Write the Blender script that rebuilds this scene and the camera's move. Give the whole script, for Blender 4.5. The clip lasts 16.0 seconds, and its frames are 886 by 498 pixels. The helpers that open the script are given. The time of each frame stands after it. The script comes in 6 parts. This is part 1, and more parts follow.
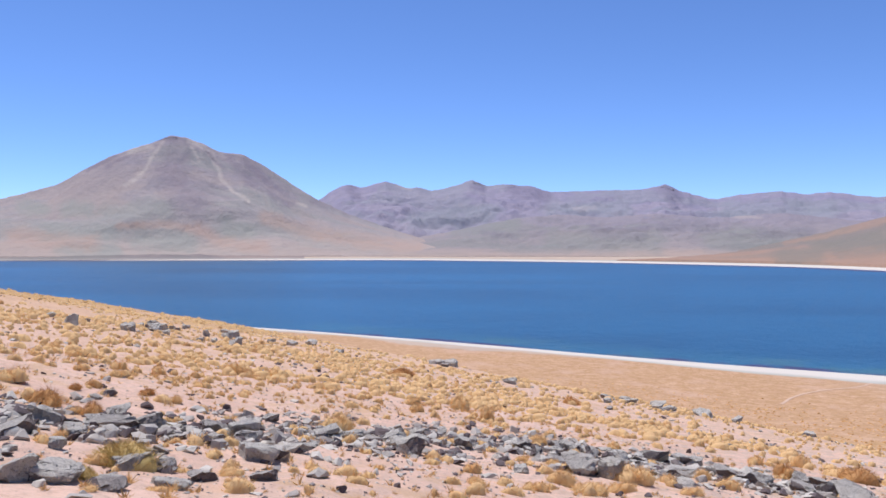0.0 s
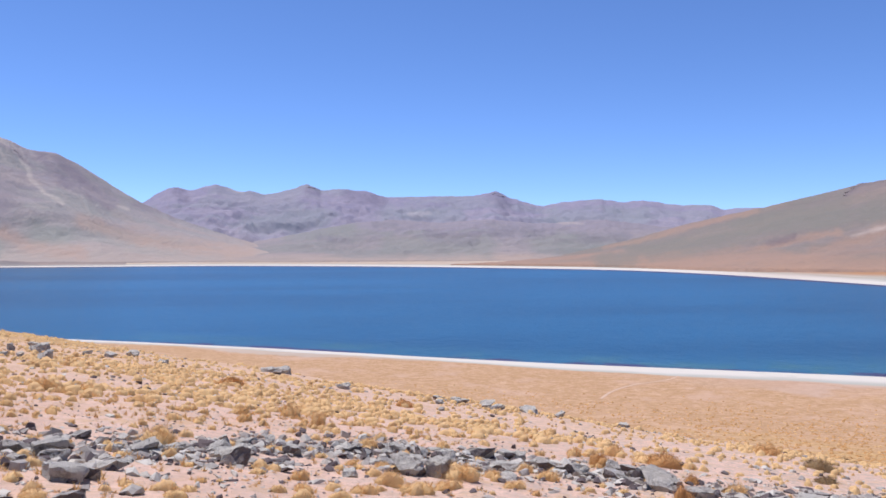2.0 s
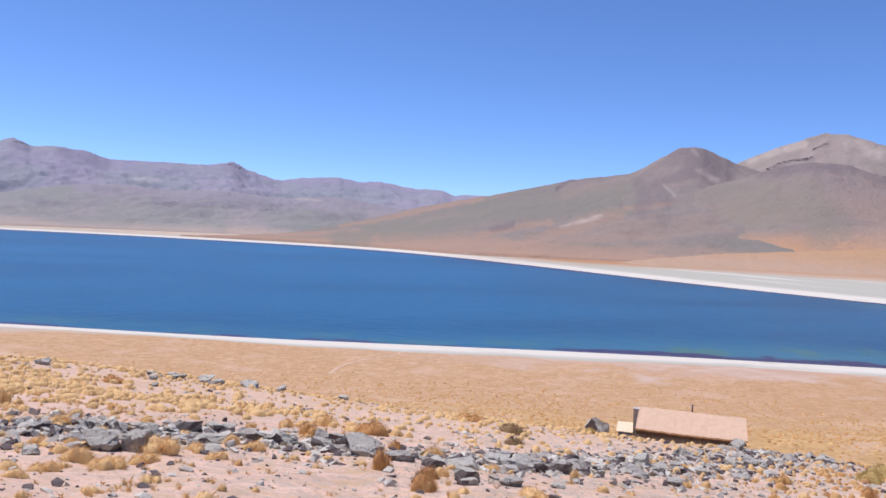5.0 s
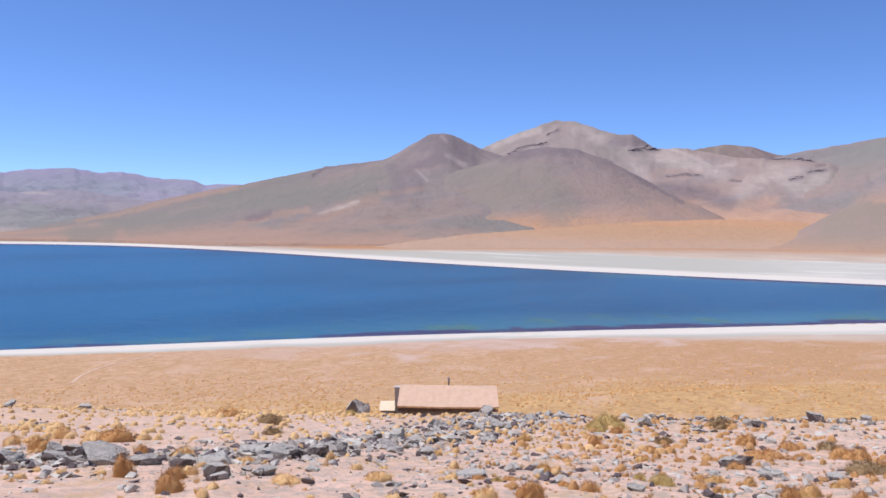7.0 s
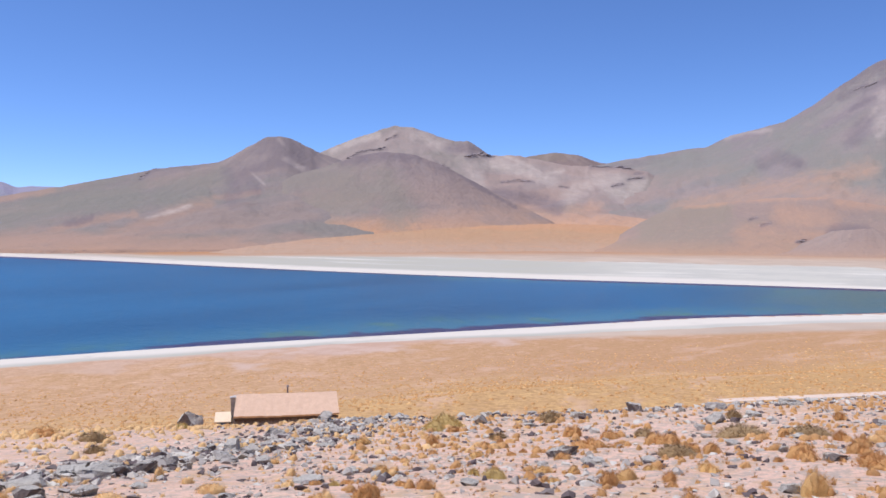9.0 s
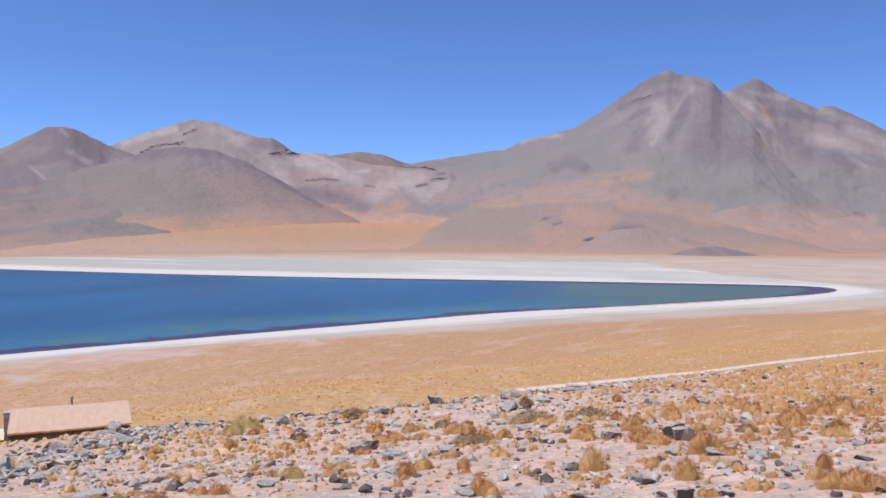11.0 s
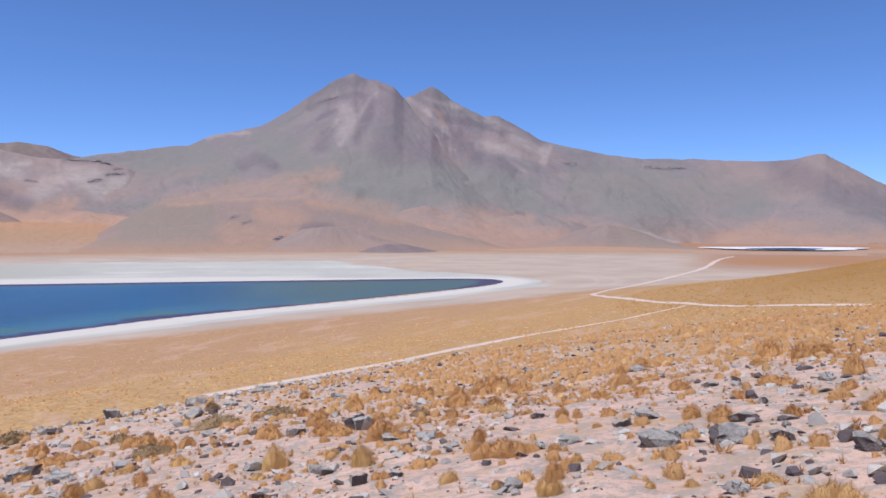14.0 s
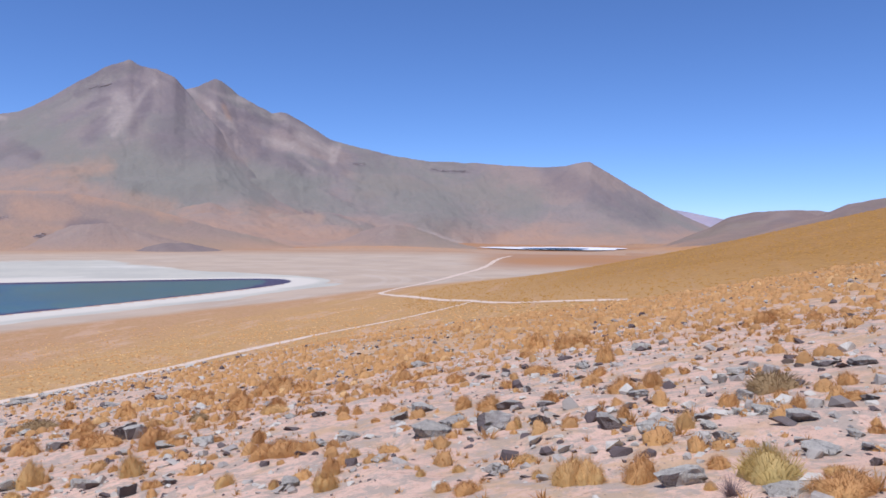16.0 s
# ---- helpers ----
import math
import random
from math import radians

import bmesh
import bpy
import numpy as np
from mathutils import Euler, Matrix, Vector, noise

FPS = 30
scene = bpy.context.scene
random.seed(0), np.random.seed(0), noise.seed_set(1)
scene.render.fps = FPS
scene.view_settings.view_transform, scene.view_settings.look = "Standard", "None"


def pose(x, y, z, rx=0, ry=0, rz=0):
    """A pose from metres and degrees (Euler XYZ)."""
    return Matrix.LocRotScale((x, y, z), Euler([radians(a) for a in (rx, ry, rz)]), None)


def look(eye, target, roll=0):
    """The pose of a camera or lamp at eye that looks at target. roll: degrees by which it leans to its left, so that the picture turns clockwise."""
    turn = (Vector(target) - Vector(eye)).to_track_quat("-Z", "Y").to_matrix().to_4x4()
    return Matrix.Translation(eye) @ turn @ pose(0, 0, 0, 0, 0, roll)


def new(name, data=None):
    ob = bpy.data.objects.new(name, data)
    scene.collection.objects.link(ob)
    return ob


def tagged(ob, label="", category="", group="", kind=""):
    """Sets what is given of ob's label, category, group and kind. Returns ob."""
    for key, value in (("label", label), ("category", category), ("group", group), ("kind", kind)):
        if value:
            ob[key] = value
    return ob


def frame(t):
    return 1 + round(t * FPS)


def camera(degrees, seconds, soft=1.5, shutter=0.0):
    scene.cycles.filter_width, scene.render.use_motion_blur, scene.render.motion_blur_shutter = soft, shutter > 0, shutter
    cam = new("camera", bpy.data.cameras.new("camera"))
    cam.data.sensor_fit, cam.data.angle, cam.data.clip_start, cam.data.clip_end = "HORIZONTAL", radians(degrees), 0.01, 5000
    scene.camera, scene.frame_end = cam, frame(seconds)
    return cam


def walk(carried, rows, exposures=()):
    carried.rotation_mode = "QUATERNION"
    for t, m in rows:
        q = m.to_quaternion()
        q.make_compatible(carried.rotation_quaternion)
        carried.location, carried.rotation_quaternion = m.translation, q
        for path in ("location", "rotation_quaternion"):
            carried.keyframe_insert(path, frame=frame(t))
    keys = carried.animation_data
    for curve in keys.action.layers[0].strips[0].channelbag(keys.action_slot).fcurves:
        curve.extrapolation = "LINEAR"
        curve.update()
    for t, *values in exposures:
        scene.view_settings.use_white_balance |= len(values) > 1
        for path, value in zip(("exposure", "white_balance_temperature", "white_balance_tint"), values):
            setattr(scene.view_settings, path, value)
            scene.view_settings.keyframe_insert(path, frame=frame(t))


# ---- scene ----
# The camera stands on the hillside and is turned by hand. Rows: seconds, place from the first eye, yaw, pitch, roll.
EYE = 1.65
cam = camera(58.72, 16.0, soft=1.6)
ROWS = [
    (0.0, 0.000, 0.000, 0.000, 0.00, -0.29, -0.11),
    (0.5, 0.026, 0.024, -0.010, -2.67, -0.23, 0.06),
    (1.0, 0.069, 0.026, -0.014, -5.34, -0.35, 0.24),
    (1.5, 0.099, 0.005, -0.015, -8.86, -0.29, 0.27),
    (2.0, 0.101, -0.041, -0.015, -11.91, 0.08, 0.01),
    (2.5, 0.107, -0.077, -0.010, -13.94, 0.08, -0.06),
    (3.0, 0.102, -0.114, -0.013, -17.24, -0.07, 0.02),
    (3.5, 0.107, -0.172, -0.002, -21.78, -0.56, 0.10),
    (3.7, 0.099, -0.184, -0.018, -22.99, -0.96, -0.79),
    (5.8, 0.473, -0.484, -0.070, -37.75, -1.58, -0.33),
    (6.0, 0.449, -0.513, -0.071, -39.86, -1.85, 0.44),
    (6.5, 0.482, -0.509, -0.084, -44.74, -1.50, -0.72),
    (7.0, 0.489, -0.554, -0.094, -48.33, -1.56, -0.63),
    (7.5, 0.441, -0.581, -0.085, -50.91, -1.20, -0.75),
    (8.0, 0.445, -0.605, -0.079, -52.84, -1.02, -0.44),
    (8.5, 0.441, -0.647, -0.100, -56.39, -0.74, -0.34),
    (9.0, 0.462, -0.662, -0.107, -59.95, -1.12, -0.41),
    (9.2, 0.497, -0.697, -0.103, -61.00, -0.90, -0.29),
    (11.3, 0.526, -0.784, -0.155, -75.74, -1.14, -0.28),
    (11.5, 0.541, -0.782, -0.149, -76.79, -1.06, -0.18),
    (12.0, 0.500, -0.854, -0.140, -80.72, -0.54, -0.47),
    (12.5, 0.454, -0.908, -0.143, -85.07, -1.10, -0.13),
    (13.0, 0.388, -0.924, -0.121, -90.11, -0.84, 0.14),
    (13.5, 0.337, -0.958, -0.110, -93.68, -0.63, -0.02),
    (14.0, 0.307, -0.964, -0.113, -96.21, -1.14, 0.07),
    (14.5, 0.291, -0.980, -0.110, -99.27, -0.83, 0.15),
    (15.0, 0.243, -1.007, -0.102, -103.45, -0.82, 0.38),
    (15.5, 0.182, -1.024, -0.101, -107.67, -1.01, 0.09),
    (16.0, 0.124, -1.029, -0.100, -111.48, -1.14, -0.42),
]
walk(cam, [(t, pose(x, y, EYE + z, 90 + pitch, roll, yaw)) for t, x, y, z, yaw, pitch, roll in ROWS], exposures=[(0.0, 0.28, 5600, 19), (9.0, 0.26, 5550, 19), (12.5, 0.1, 5450, 19), (16.0, 0.08, 5400, 19)])

# World, sun
SUN_AZ, SUN_EL = 38.0, 71.0      # azimuth counted like the yaw: to the left of the first view
world = bpy.data.worlds.new("sky")
scene.world = world
world.use_nodes = True
wn = world.node_tree
sky = wn.nodes.new("ShaderNodeTexSky")
sky.sky_type = "NISHITA"
sky.sun_disc = False
sky.sun_elevation = radians(SUN_EL)
sky.sun_rotation = radians(-SUN_AZ)
sky.altitude = 4100
sky.air_density = 1.0
sky.dust_density = 1.0
sky.ozone_density = 6.0
wn.nodes["Background"].inputs["Strength"].default_value = 0.12
wn.links.new(sky.outputs[0], wn.nodes["Background"].inputs["Color"])
sun_data = bpy.data.lights.new("sun", "SUN")
sun_data.energy = 4.0
sun_data.angle = radians(0.53)
sun_data.color = (1.0, 0.91, 0.805)
sun = new("sun", sun_data)
sa, se = radians(SUN_AZ), radians(SUN_EL)
sun_way = Vector((-math.sin(sa) * math.cos(se), math.cos(sa) * math.cos(se), math.sin(se)))
sun.matrix_world = look(sun_way * 100, (0, 0, 0))

# ---- the lie of the land ----
LAKE = EYE - 32.0


def bearing(az):
    """Unit vector on the plan, az degrees to the left of the first view."""
    return -math.sin(radians(az)), math.cos(radians(az))


def hashed(i, j, seed):
    h = (i.astype(np.int64) * 374761393 + j.astype(np.int64) * 668265263 + seed * 974634777) & 0xFFFFFFFF
    h = ((h ^ (h >> 13)) * 1274126177) & 0xFFFFFFFF
    h = ((h ^ (h >> 16)) * 2246822519) & 0xFFFFFFFF
    return ((h ^ (h >> 15)) & 0xFFFFFF) / float(0xFFFFFF)


def vnoise(x, y, seed=0):
    """Smooth value noise from -1 to 1."""
    x, y = np.broadcast_arrays(np.asarray(x, float), np.asarray(y, float))
    i, j = np.floor(x), np.floor(y)
    u, v = x - i, y - j
    u, v = u * u * u * (u * (u * 6 - 15) + 10), v * v * v * (v * (v * 6 - 15) + 10)
    a, b = hashed(i, j, seed), hashed(i + 1, j, seed)
    c, d = hashed(i, j + 1, seed), hashed(i + 1, j + 1, seed)
    return 2 * ((a * (1 - u) + b * u) * (1 - v) + (c * (1 - u) + d * u) * v) - 1


def fbm(x, y, seed=0, octaves=4, gain=0.5):
    total, amp, norm = 0.0, 1.0, 0.0
    for o in range(octaves):
        k = 2.03 ** o
        total = total + amp * vnoise(np.asarray(x) * k + 17.3 * o, np.asarray(y) * k - 9.1 * o, seed + o)
        norm += amp
        amp *= gain
    return total / norm


def ramp(a, b, x):
    t = np.clip((np.asarray(x, float) - a) / (b - a), 0, 1)
    return t * t * (3 - 2 * t)


def soft_step(x, k):
    """Zero below 0, a line above it, rounded over k."""
    return np.logaddexp(0, np.asarray(x, float) / k) * k


def soft_max(a, b, k):
    h = np.clip(0.5 + 0.5 * (a - b) / k, 0, 1)
    return b * (1 - h) + a * h + k * h * (1 - h)


# The lake's shore, going round it on the plan.
SHORE = [(-700, 560), (-300, 420), (-80, 310), (3, 260), (65, 217), (109, 193), (162, 164), (218, 125), (270, 87), (309, 62), (358, 6), (404, -36), (453, -77), (500, -102), (542, -101), (554, -71), (547, 0), (537, 107), (513, 294), (524, 507), (556, 736), (572, 987), (541, 1185), (403, 1354), (234, 1518), (39, 1610), (-103, 1680), (-353, 1620), (-851, 1532), (-1500, 1500), (-1500, 900)]


def rounded(points, times=2):
    for _ in range(times):
        out = []
        for p, q in zip(points, points[1:] + points[:1]):
            out += [(p[0] * 0.75 + q[0] * 0.25, p[1] * 0.75 + q[1] * 0.25), (p[0] * 0.25 + q[0] * 0.75, p[1] * 0.25 + q[1] * 0.75)]
        points = out
    return points


SHORE_LINE = np.array(rounded(SHORE))


def shore_distance(x, y):
    """Metres from the water's edge: positive on land, negative in the lake."""
    x, y = np.asarray(x, float), np.asarray(y, float)
    best, inside = np.full(x.shape, 1e18), np.zeros(x.shape, bool)
    for p, q in zip(SHORE_LINE, np.roll(SHORE_LINE, -1, 0)):
        dx, dy = q - p
        t = np.clip(((x - p[0]) * dx + (y - p[1]) * dy) / (dx * dx + dy * dy), 0, 1)
        best = np.minimum(best, (x - p[0] - t * dx) ** 2 + (y - p[1] - t * dy) ** 2)
        cross = (p[1] > y) != (q[1] > y)
        inside ^= cross & (x < dx * (y - p[1]) / (dy if dy else 1e-9) + p[0])
    return np.where(inside, -1, 1) * np.sqrt(best)


FALL, LEFT, EAST, SOUTH = bearing(-52), bearing(10), bearing(-110), bearing(-142)


def az_of(x, y):
    return np.degrees(np.arctan2(-x, y))


def hillside(x, y):
    """The slope on which the camera stands, down to its brow."""
    u, v = FALL[0] * x + FALL[1] * y, LEFT[0] * x + LEFT[1] * y
    z = -0.2 * u + 0.2 * ramp(18, 33, u) - 0.30 * soft_step(u - 36, 2.2) - 0.35 * soft_step(v - 91, 3)
    r = np.hypot(x, y)
    z = z + 0.024 * soft_step(EAST[0] * x + EAST[1] * y - 14, 3) - 0.25 * soft_step(EAST[0] * x + EAST[1] * y - 74, 6)
    z = z - 0.16 * soft_step(SOUTH[0] * x + SOUTH[1] * y - 47, 4)
    z = z + 0.20 * np.exp(-((x - 27.5) ** 2 + (y - 22) ** 2) / (2 * 5.0 ** 2))
    z = z + 0.22 * fbm(x / 9, y / 9, 3, 3) * ramp(3, 12, r)
    return z


def lowland(x, y, sd):
    """The plain round the lake, the beach and the lake's bed."""
    r = np.hypot(x, y)
    near = 1 - ramp(300, 560, r)
    rise = np.minimum(0.0009 * soft_step(sd - 40, 6) ** 2, 10.5) * (1 - 0.85 * ramp(70, 230, x)) * near
    z = LAKE + np.clip(0.03 * sd, -6, 1.0) + np.minimum(0.015 * soft_step(sd - 33, 4), 7) + rise
    z = z + 0.25 * fbm(x / 35, y / 35, 8, 3) * ramp(10, 80, sd) * near
    z = z - 4.5 * ramp(-112, -116, az_of(x, y)) * ramp(-170, -150, az_of(x, y)) * ramp(800, 1200, r)
    # broad golden hill that rises behind the footpath
    gx, gy = bearing(-155)
    cx, cy = 340 * gx, 340 * gy
    hx, hy = x - cx, y - cy
    z = z + 43 * np.exp(-(hx * hx + hy * hy) / (2 * 125.0 ** 2))
    return z


def land(x, y, sd=None):
    x, y = np.asarray(x, float), np.asarray(y, float)
    if sd is None:
        sd = shore_distance(x, y)
    z = soft_max(hillside(x, y), lowland(x, y, sd), 2.0)
    return np.where(sd < 15, lowland(x, y, sd), z)

# ---- materials ----
class Nodes:
    """Short hand for building node materials."""

    def __init__(self, name, rough=0.9, spec=0.2):
        self.mat = bpy.data.materials.new(name)
        self.mat.use_nodes = True
        self.t = self.mat.node_tree
        self.bsdf = self.t.nodes["Principled BSDF"]
        self.bsdf.inputs["Roughness"].default_value = rough
        self.bsdf.inputs["Specular IOR Level"].default_value = spec

    def put(self, socket, value):
        if hasattr(value, "is_output"):
            self.t.links.new(value, socket)
        elif isinstance(value, tuple) and len(value) == 3 and socket.type == "RGBA":
            socket.default_value = (*value, 1)
        else:
            socket.default_value = value

    def add(self, kind, **values):
        n = self.t.nodes.new(kind)
        for k, v in values.items():
            self.put(n.inputs[k.replace("_", " ")], v)
        return n

    def where(self, scale=(1, 1, 1), local=False):
        c = self.t.nodes.new("ShaderNodeTexCoord") if local else self.t.nodes.new("ShaderNodeNewGeometry")
        m = self.t.nodes.new("ShaderNodeMapping")
        m.inputs["Scale"].default_value = scale
        self.t.links.new(c.outputs["Object" if local else "Position"], m.inputs["Vector"])
        return m.outputs[0]

    def noise(self, scale, detail=4.0, rough=0.55, at=None, squash=(1, 1, 1), local=False):
        n = self.add("ShaderNodeTexNoise", Scale=scale, Detail=detail, Roughness=rough)
        self.put(n.inputs["Vector"], at if at is not None else self.where(squash, local))
        return n.outputs["Fac"]

    def cells(self, scale, out="Distance", squash=(1, 1, 1)):
        n = self.add("ShaderNodeTexVoronoi", Scale=scale)
        self.put(n.inputs["Vector"], self.where(squash))
        return n.outputs[out]

    def attr(self, name):
        n = self.t.nodes.new("ShaderNodeAttribute")
        n.attribute_name = name
        return n.outputs["Fac"]

    def ramp(self, value, a, b, lo=0.0, hi=1.0):
        n = self.t.nodes.new("ShaderNodeMapRange")
        n.interpolation_type = "SMOOTHSTEP"
        for k, v in zip(("Value", "From Min", "From Max", "To Min", "To Max"), (value, a, b, lo, hi)):
            self.put(n.inputs[k], v)
        return n.outputs[0]

    def math(self, op, a, b=0.0):
        n = self.t.nodes.new("ShaderNodeMath")
        n.operation = op
        self.put(n.inputs[0], a)
        self.put(n.inputs[1], b)
        return n.outputs[0]

    def mix(self, fac, a, b, blend="MIX"):
        n = self.t.nodes.new("ShaderNodeMix")
        n.data_type, n.blend_type = "RGBA", blend
        self.put(n.inputs[0], fac)
        self.put(n.inputs[6], a)
        self.put(n.inputs[7], b)
        return n.outputs[2]

    def random(self):
        return self.t.nodes.new("ShaderNodeObjectInfo").outputs["Random"]

    def island(self):
        return self.t.nodes.new("ShaderNodeNewGeometry").outputs["Random Per Island"]

    def bump(self, height, strength, distance):
        n = self.add("ShaderNodeBump", Strength=strength, Distance=distance, Height=height)
        self.t.links.new(n.outputs[0], self.bsdf.inputs["Normal"])

    def done(self, color, rough=None):
        self.put(self.bsdf.inputs["Base Color"], color)
        if rough is not None:
            self.put(self.bsdf.inputs["Roughness"], rough)
        return self.mat


def ground_material():
    m = Nodes("dry_ground", 0.95, 0.1)
    big, mid, fine = m.noise(0.05, 5), m.noise(0.6, 5), m.noise(9.0, 6, 0.7)
    sand = m.mix(m.ramp(mid, 0.35, 0.65), (0.60, 0.408, 0.285), (0.67, 0.465, 0.33))
    sand = m.mix(m.math("MULTIPLY", m.ramp(fine, 0.48, 0.7), 0.7), sand, (0.43, 0.285, 0.20))
    # thin scree of grey chips lying on the sand
    chips = m.math("MULTIPLY", m.ramp(m.noise(3.5, 6, 0.75), 0.46, 0.57), m.attr("scree"))
    sand = m.mix(m.math("MULTIPLY", chips, 0.8), sand, (0.37, 0.315, 0.24))
    litter = m.math("MULTIPLY", m.ramp(m.noise(1.6, 6, 0.75), 0.48, 0.60), m.ramp(m.noise(0.25, 3), 0.35, 0.6))
    sand = m.mix(m.math("MULTIPLY", litter, 0.6), sand, (0.50, 0.33, 0.16))
    grit = m.math("MULTIPLY", m.ramp(m.cells(17.0), 0.22, 0.08), m.ramp(m.noise(1.1, 4), 0.42, 0.58))
    grains = m.math("MULTIPLY", m.ramp(m.cells(46.0), 0.28, 0.12), m.ramp(m.noise(2.3, 4), 0.4, 0.6))
    sand = m.mix(m.math("MULTIPLY", m.math("MAXIMUM", grit, grains), 0.75), sand, (0.25, 0.21, 0.19))
    lay = m.t.nodes.new("ShaderNodeCombineXYZ")
    m.put(lay.inputs[0], m.math("MULTIPLY", m.attr("shore"), 2.2))
    m.put(lay.inputs[1], m.math("MULTIPLY", m.attr("along"), 0.7))
    streak = m.noise(1.0, 5, 0.6, at=lay.outputs[0])
    bands = m.noise(3.0, 5, 0.65, at=lay.outputs[0])
    # the plain: golden grass below the slope, browner towards the shore, pinkish sand along the beach
    straw = m.mix(m.ramp(m.noise(0.22, 6, 0.65), 0.36, 0.64), (0.57, 0.37, 0.148), (0.50, 0.315, 0.128))
    straw = m.mix(m.math("MULTIPLY", m.ramp(m.noise(1.3, 5, 0.75), 0.48, 0.62), 0.8), straw, (0.35, 0.205, 0.08))
    straw = m.mix(m.math("MULTIPLY", m.ramp(m.attr("along"), -6.5, -10.5), 0.6), straw, (0.44, 0.255, 0.09))
    away = m.math("ADD", m.attr("shore"), m.math("MULTIPLY", m.math("SUBTRACT", m.math("ADD", big, bands), 1.0), 0.9))
    brown = m.mix(m.ramp(m.attr("along"), -4.0, -8.0), (0.53, 0.34, 0.19), (0.455, 0.27, 0.14))
    brown = m.mix(m.math("MULTIPLY", m.ramp(m.noise(0.5, 6, 0.75), 0.4, 0.62), 0.8), brown, (0.38, 0.225, 0.105))
    straw = m.mix(m.ramp(away, 1.35, 0.85), straw, brown)
    straw = m.mix(m.math("MULTIPLY", m.ramp(m.noise(0.45, 6, 0.8), 0.44, 0.58), 0.6), straw, (0.42, 0.26, 0.115))
    spots = m.math("MULTIPLY", m.ramp(m.cells(1.5), 0.45, 0.2), m.ramp(m.noise(0.35, 4), 0.35, 0.55, 0.25, 1.0))
    spots = m.math("MAXIMUM", spots, m.math("MULTIPLY", m.ramp(m.cells(0.75), 0.42, 0.2), m.ramp(m.noise(0.2, 4), 0.4, 0.6)))
    straw = m.mix(m.math("MULTIPLY", spots, 0.75), straw, (0.34, 0.205, 0.085))
    straw = m.mix(m.math("MULTIPLY", m.ramp(bands, 0.52, 0.66), 0.55), straw, (0.53, 0.355, 0.235))
    straw = m.mix(m.math("MULTIPLY", m.ramp(away, 0.42, 0.2), m.ramp(m.attr("along"), -2.0, -5.0)), straw, m.mix(m.ramp(bands, 0.4, 0.6), (0.50, 0.36, 0.26), (0.45, 0.305, 0.205)))
    grass = m.math("MULTIPLY", m.attr("grass"), m.ramp(m.noise(0.5, 5, 0.65), 0.15, 0.42))
    color = m.mix(grass, sand, straw)
    gold = m.mix(m.ramp(m.noise(0.3, 6, 0.7), 0.35, 0.65), (0.345, 0.183, 0.045), (0.285, 0.147, 0.034))
    gold = m.mix(m.math("MULTIPLY", m.ramp(m.cells(0.6), 0.5, 0.2), 0.8), gold, (0.22, 0.12, 0.03))
    gold = m.mix(m.math("MULTIPLY", m.ramp(m.noise(1.1, 5, 0.75), 0.5, 0.64), 0.6), gold, (0.42, 0.24, 0.072))
    gold = m.mix(m.math("MULTIPLY", m.ramp(m.noise(0.04, 5, 0.6), 0.45, 0.62), 0.5), gold, (0.365, 0.2, 0.065))
    color = m.mix(m.attr("gold"), color, gold)
    flat = m.mix(m.ramp(m.noise(0.02, 5, 0.6, squash=(1, 1, 0)), 0.35, 0.65), (0.48, 0.378, 0.268), (0.42, 0.33, 0.235))
    flat = m.mix(m.math("MULTIPLY", m.ramp(bands, 0.5, 0.64), 0.25), flat, (0.55, 0.48, 0.395))
    color = m.mix(m.attr("flat"), color, flat)
    # salt crust: grey-green with a few whiter streaks, white along the water
    crust = m.mix(m.ramp(m.attr("along"), -6.6, -7.6), (0.41, 0.39, 0.30), (0.49, 0.465, 0.37))
    salt = m.mix(m.math("MULTIPLY", m.ramp(streak, 0.53, 0.66), 0.65), crust, (0.64, 0.605, 0.50))
    salt = m.mix(m.math("MULTIPLY", m.ramp(m.noise(0.025, 6, 0.7), 0.42, 0.6), 0.5), salt, (0.405, 0.39, 0.32))
    salt = m.mix(m.math("MULTIPLY", m.ramp(m.attr("rim"), 0.0, 0.9), m.ramp(m.math("ADD", m.noise(0.045, 6, 0.65), m.math("MULTIPLY", m.attr("rim"), 0.12)), 0.36, 0.54, 0.3, 1.0)), salt, (0.60, 0.55, 0.44))
    color = m.mix(m.ramp(m.math("ADD", m.attr("salt"), m.math("MULTIPLY", m.math("SUBTRACT", m.noise(0.06, 6, 0.65), 0.5), 0.9)), 0.35, 0.65), color, salt)
    orange = m.mix(m.ramp(m.noise(0.006, 6, 0.6), 0.4, 0.6), (0.385, 0.20, 0.088), (0.365, 0.215, 0.122))
    orange = m.mix(m.math("MULTIPLY", m.ramp(m.noise(0.05, 6, 0.7), 0.45, 0.62), 0.4), orange, (0.36, 0.205, 0.10))
    color = m.mix(m.attr("apron"), color, orange)
    m.bump(m.math("ADD", m.math("MULTIPLY", mid, 0.5), m.math("ADD", m.math("MULTIPLY", fine, 0.3), m.math("MULTIPLY", grit, 0.12))), 0.8, 0.14)
    return m.done(color)


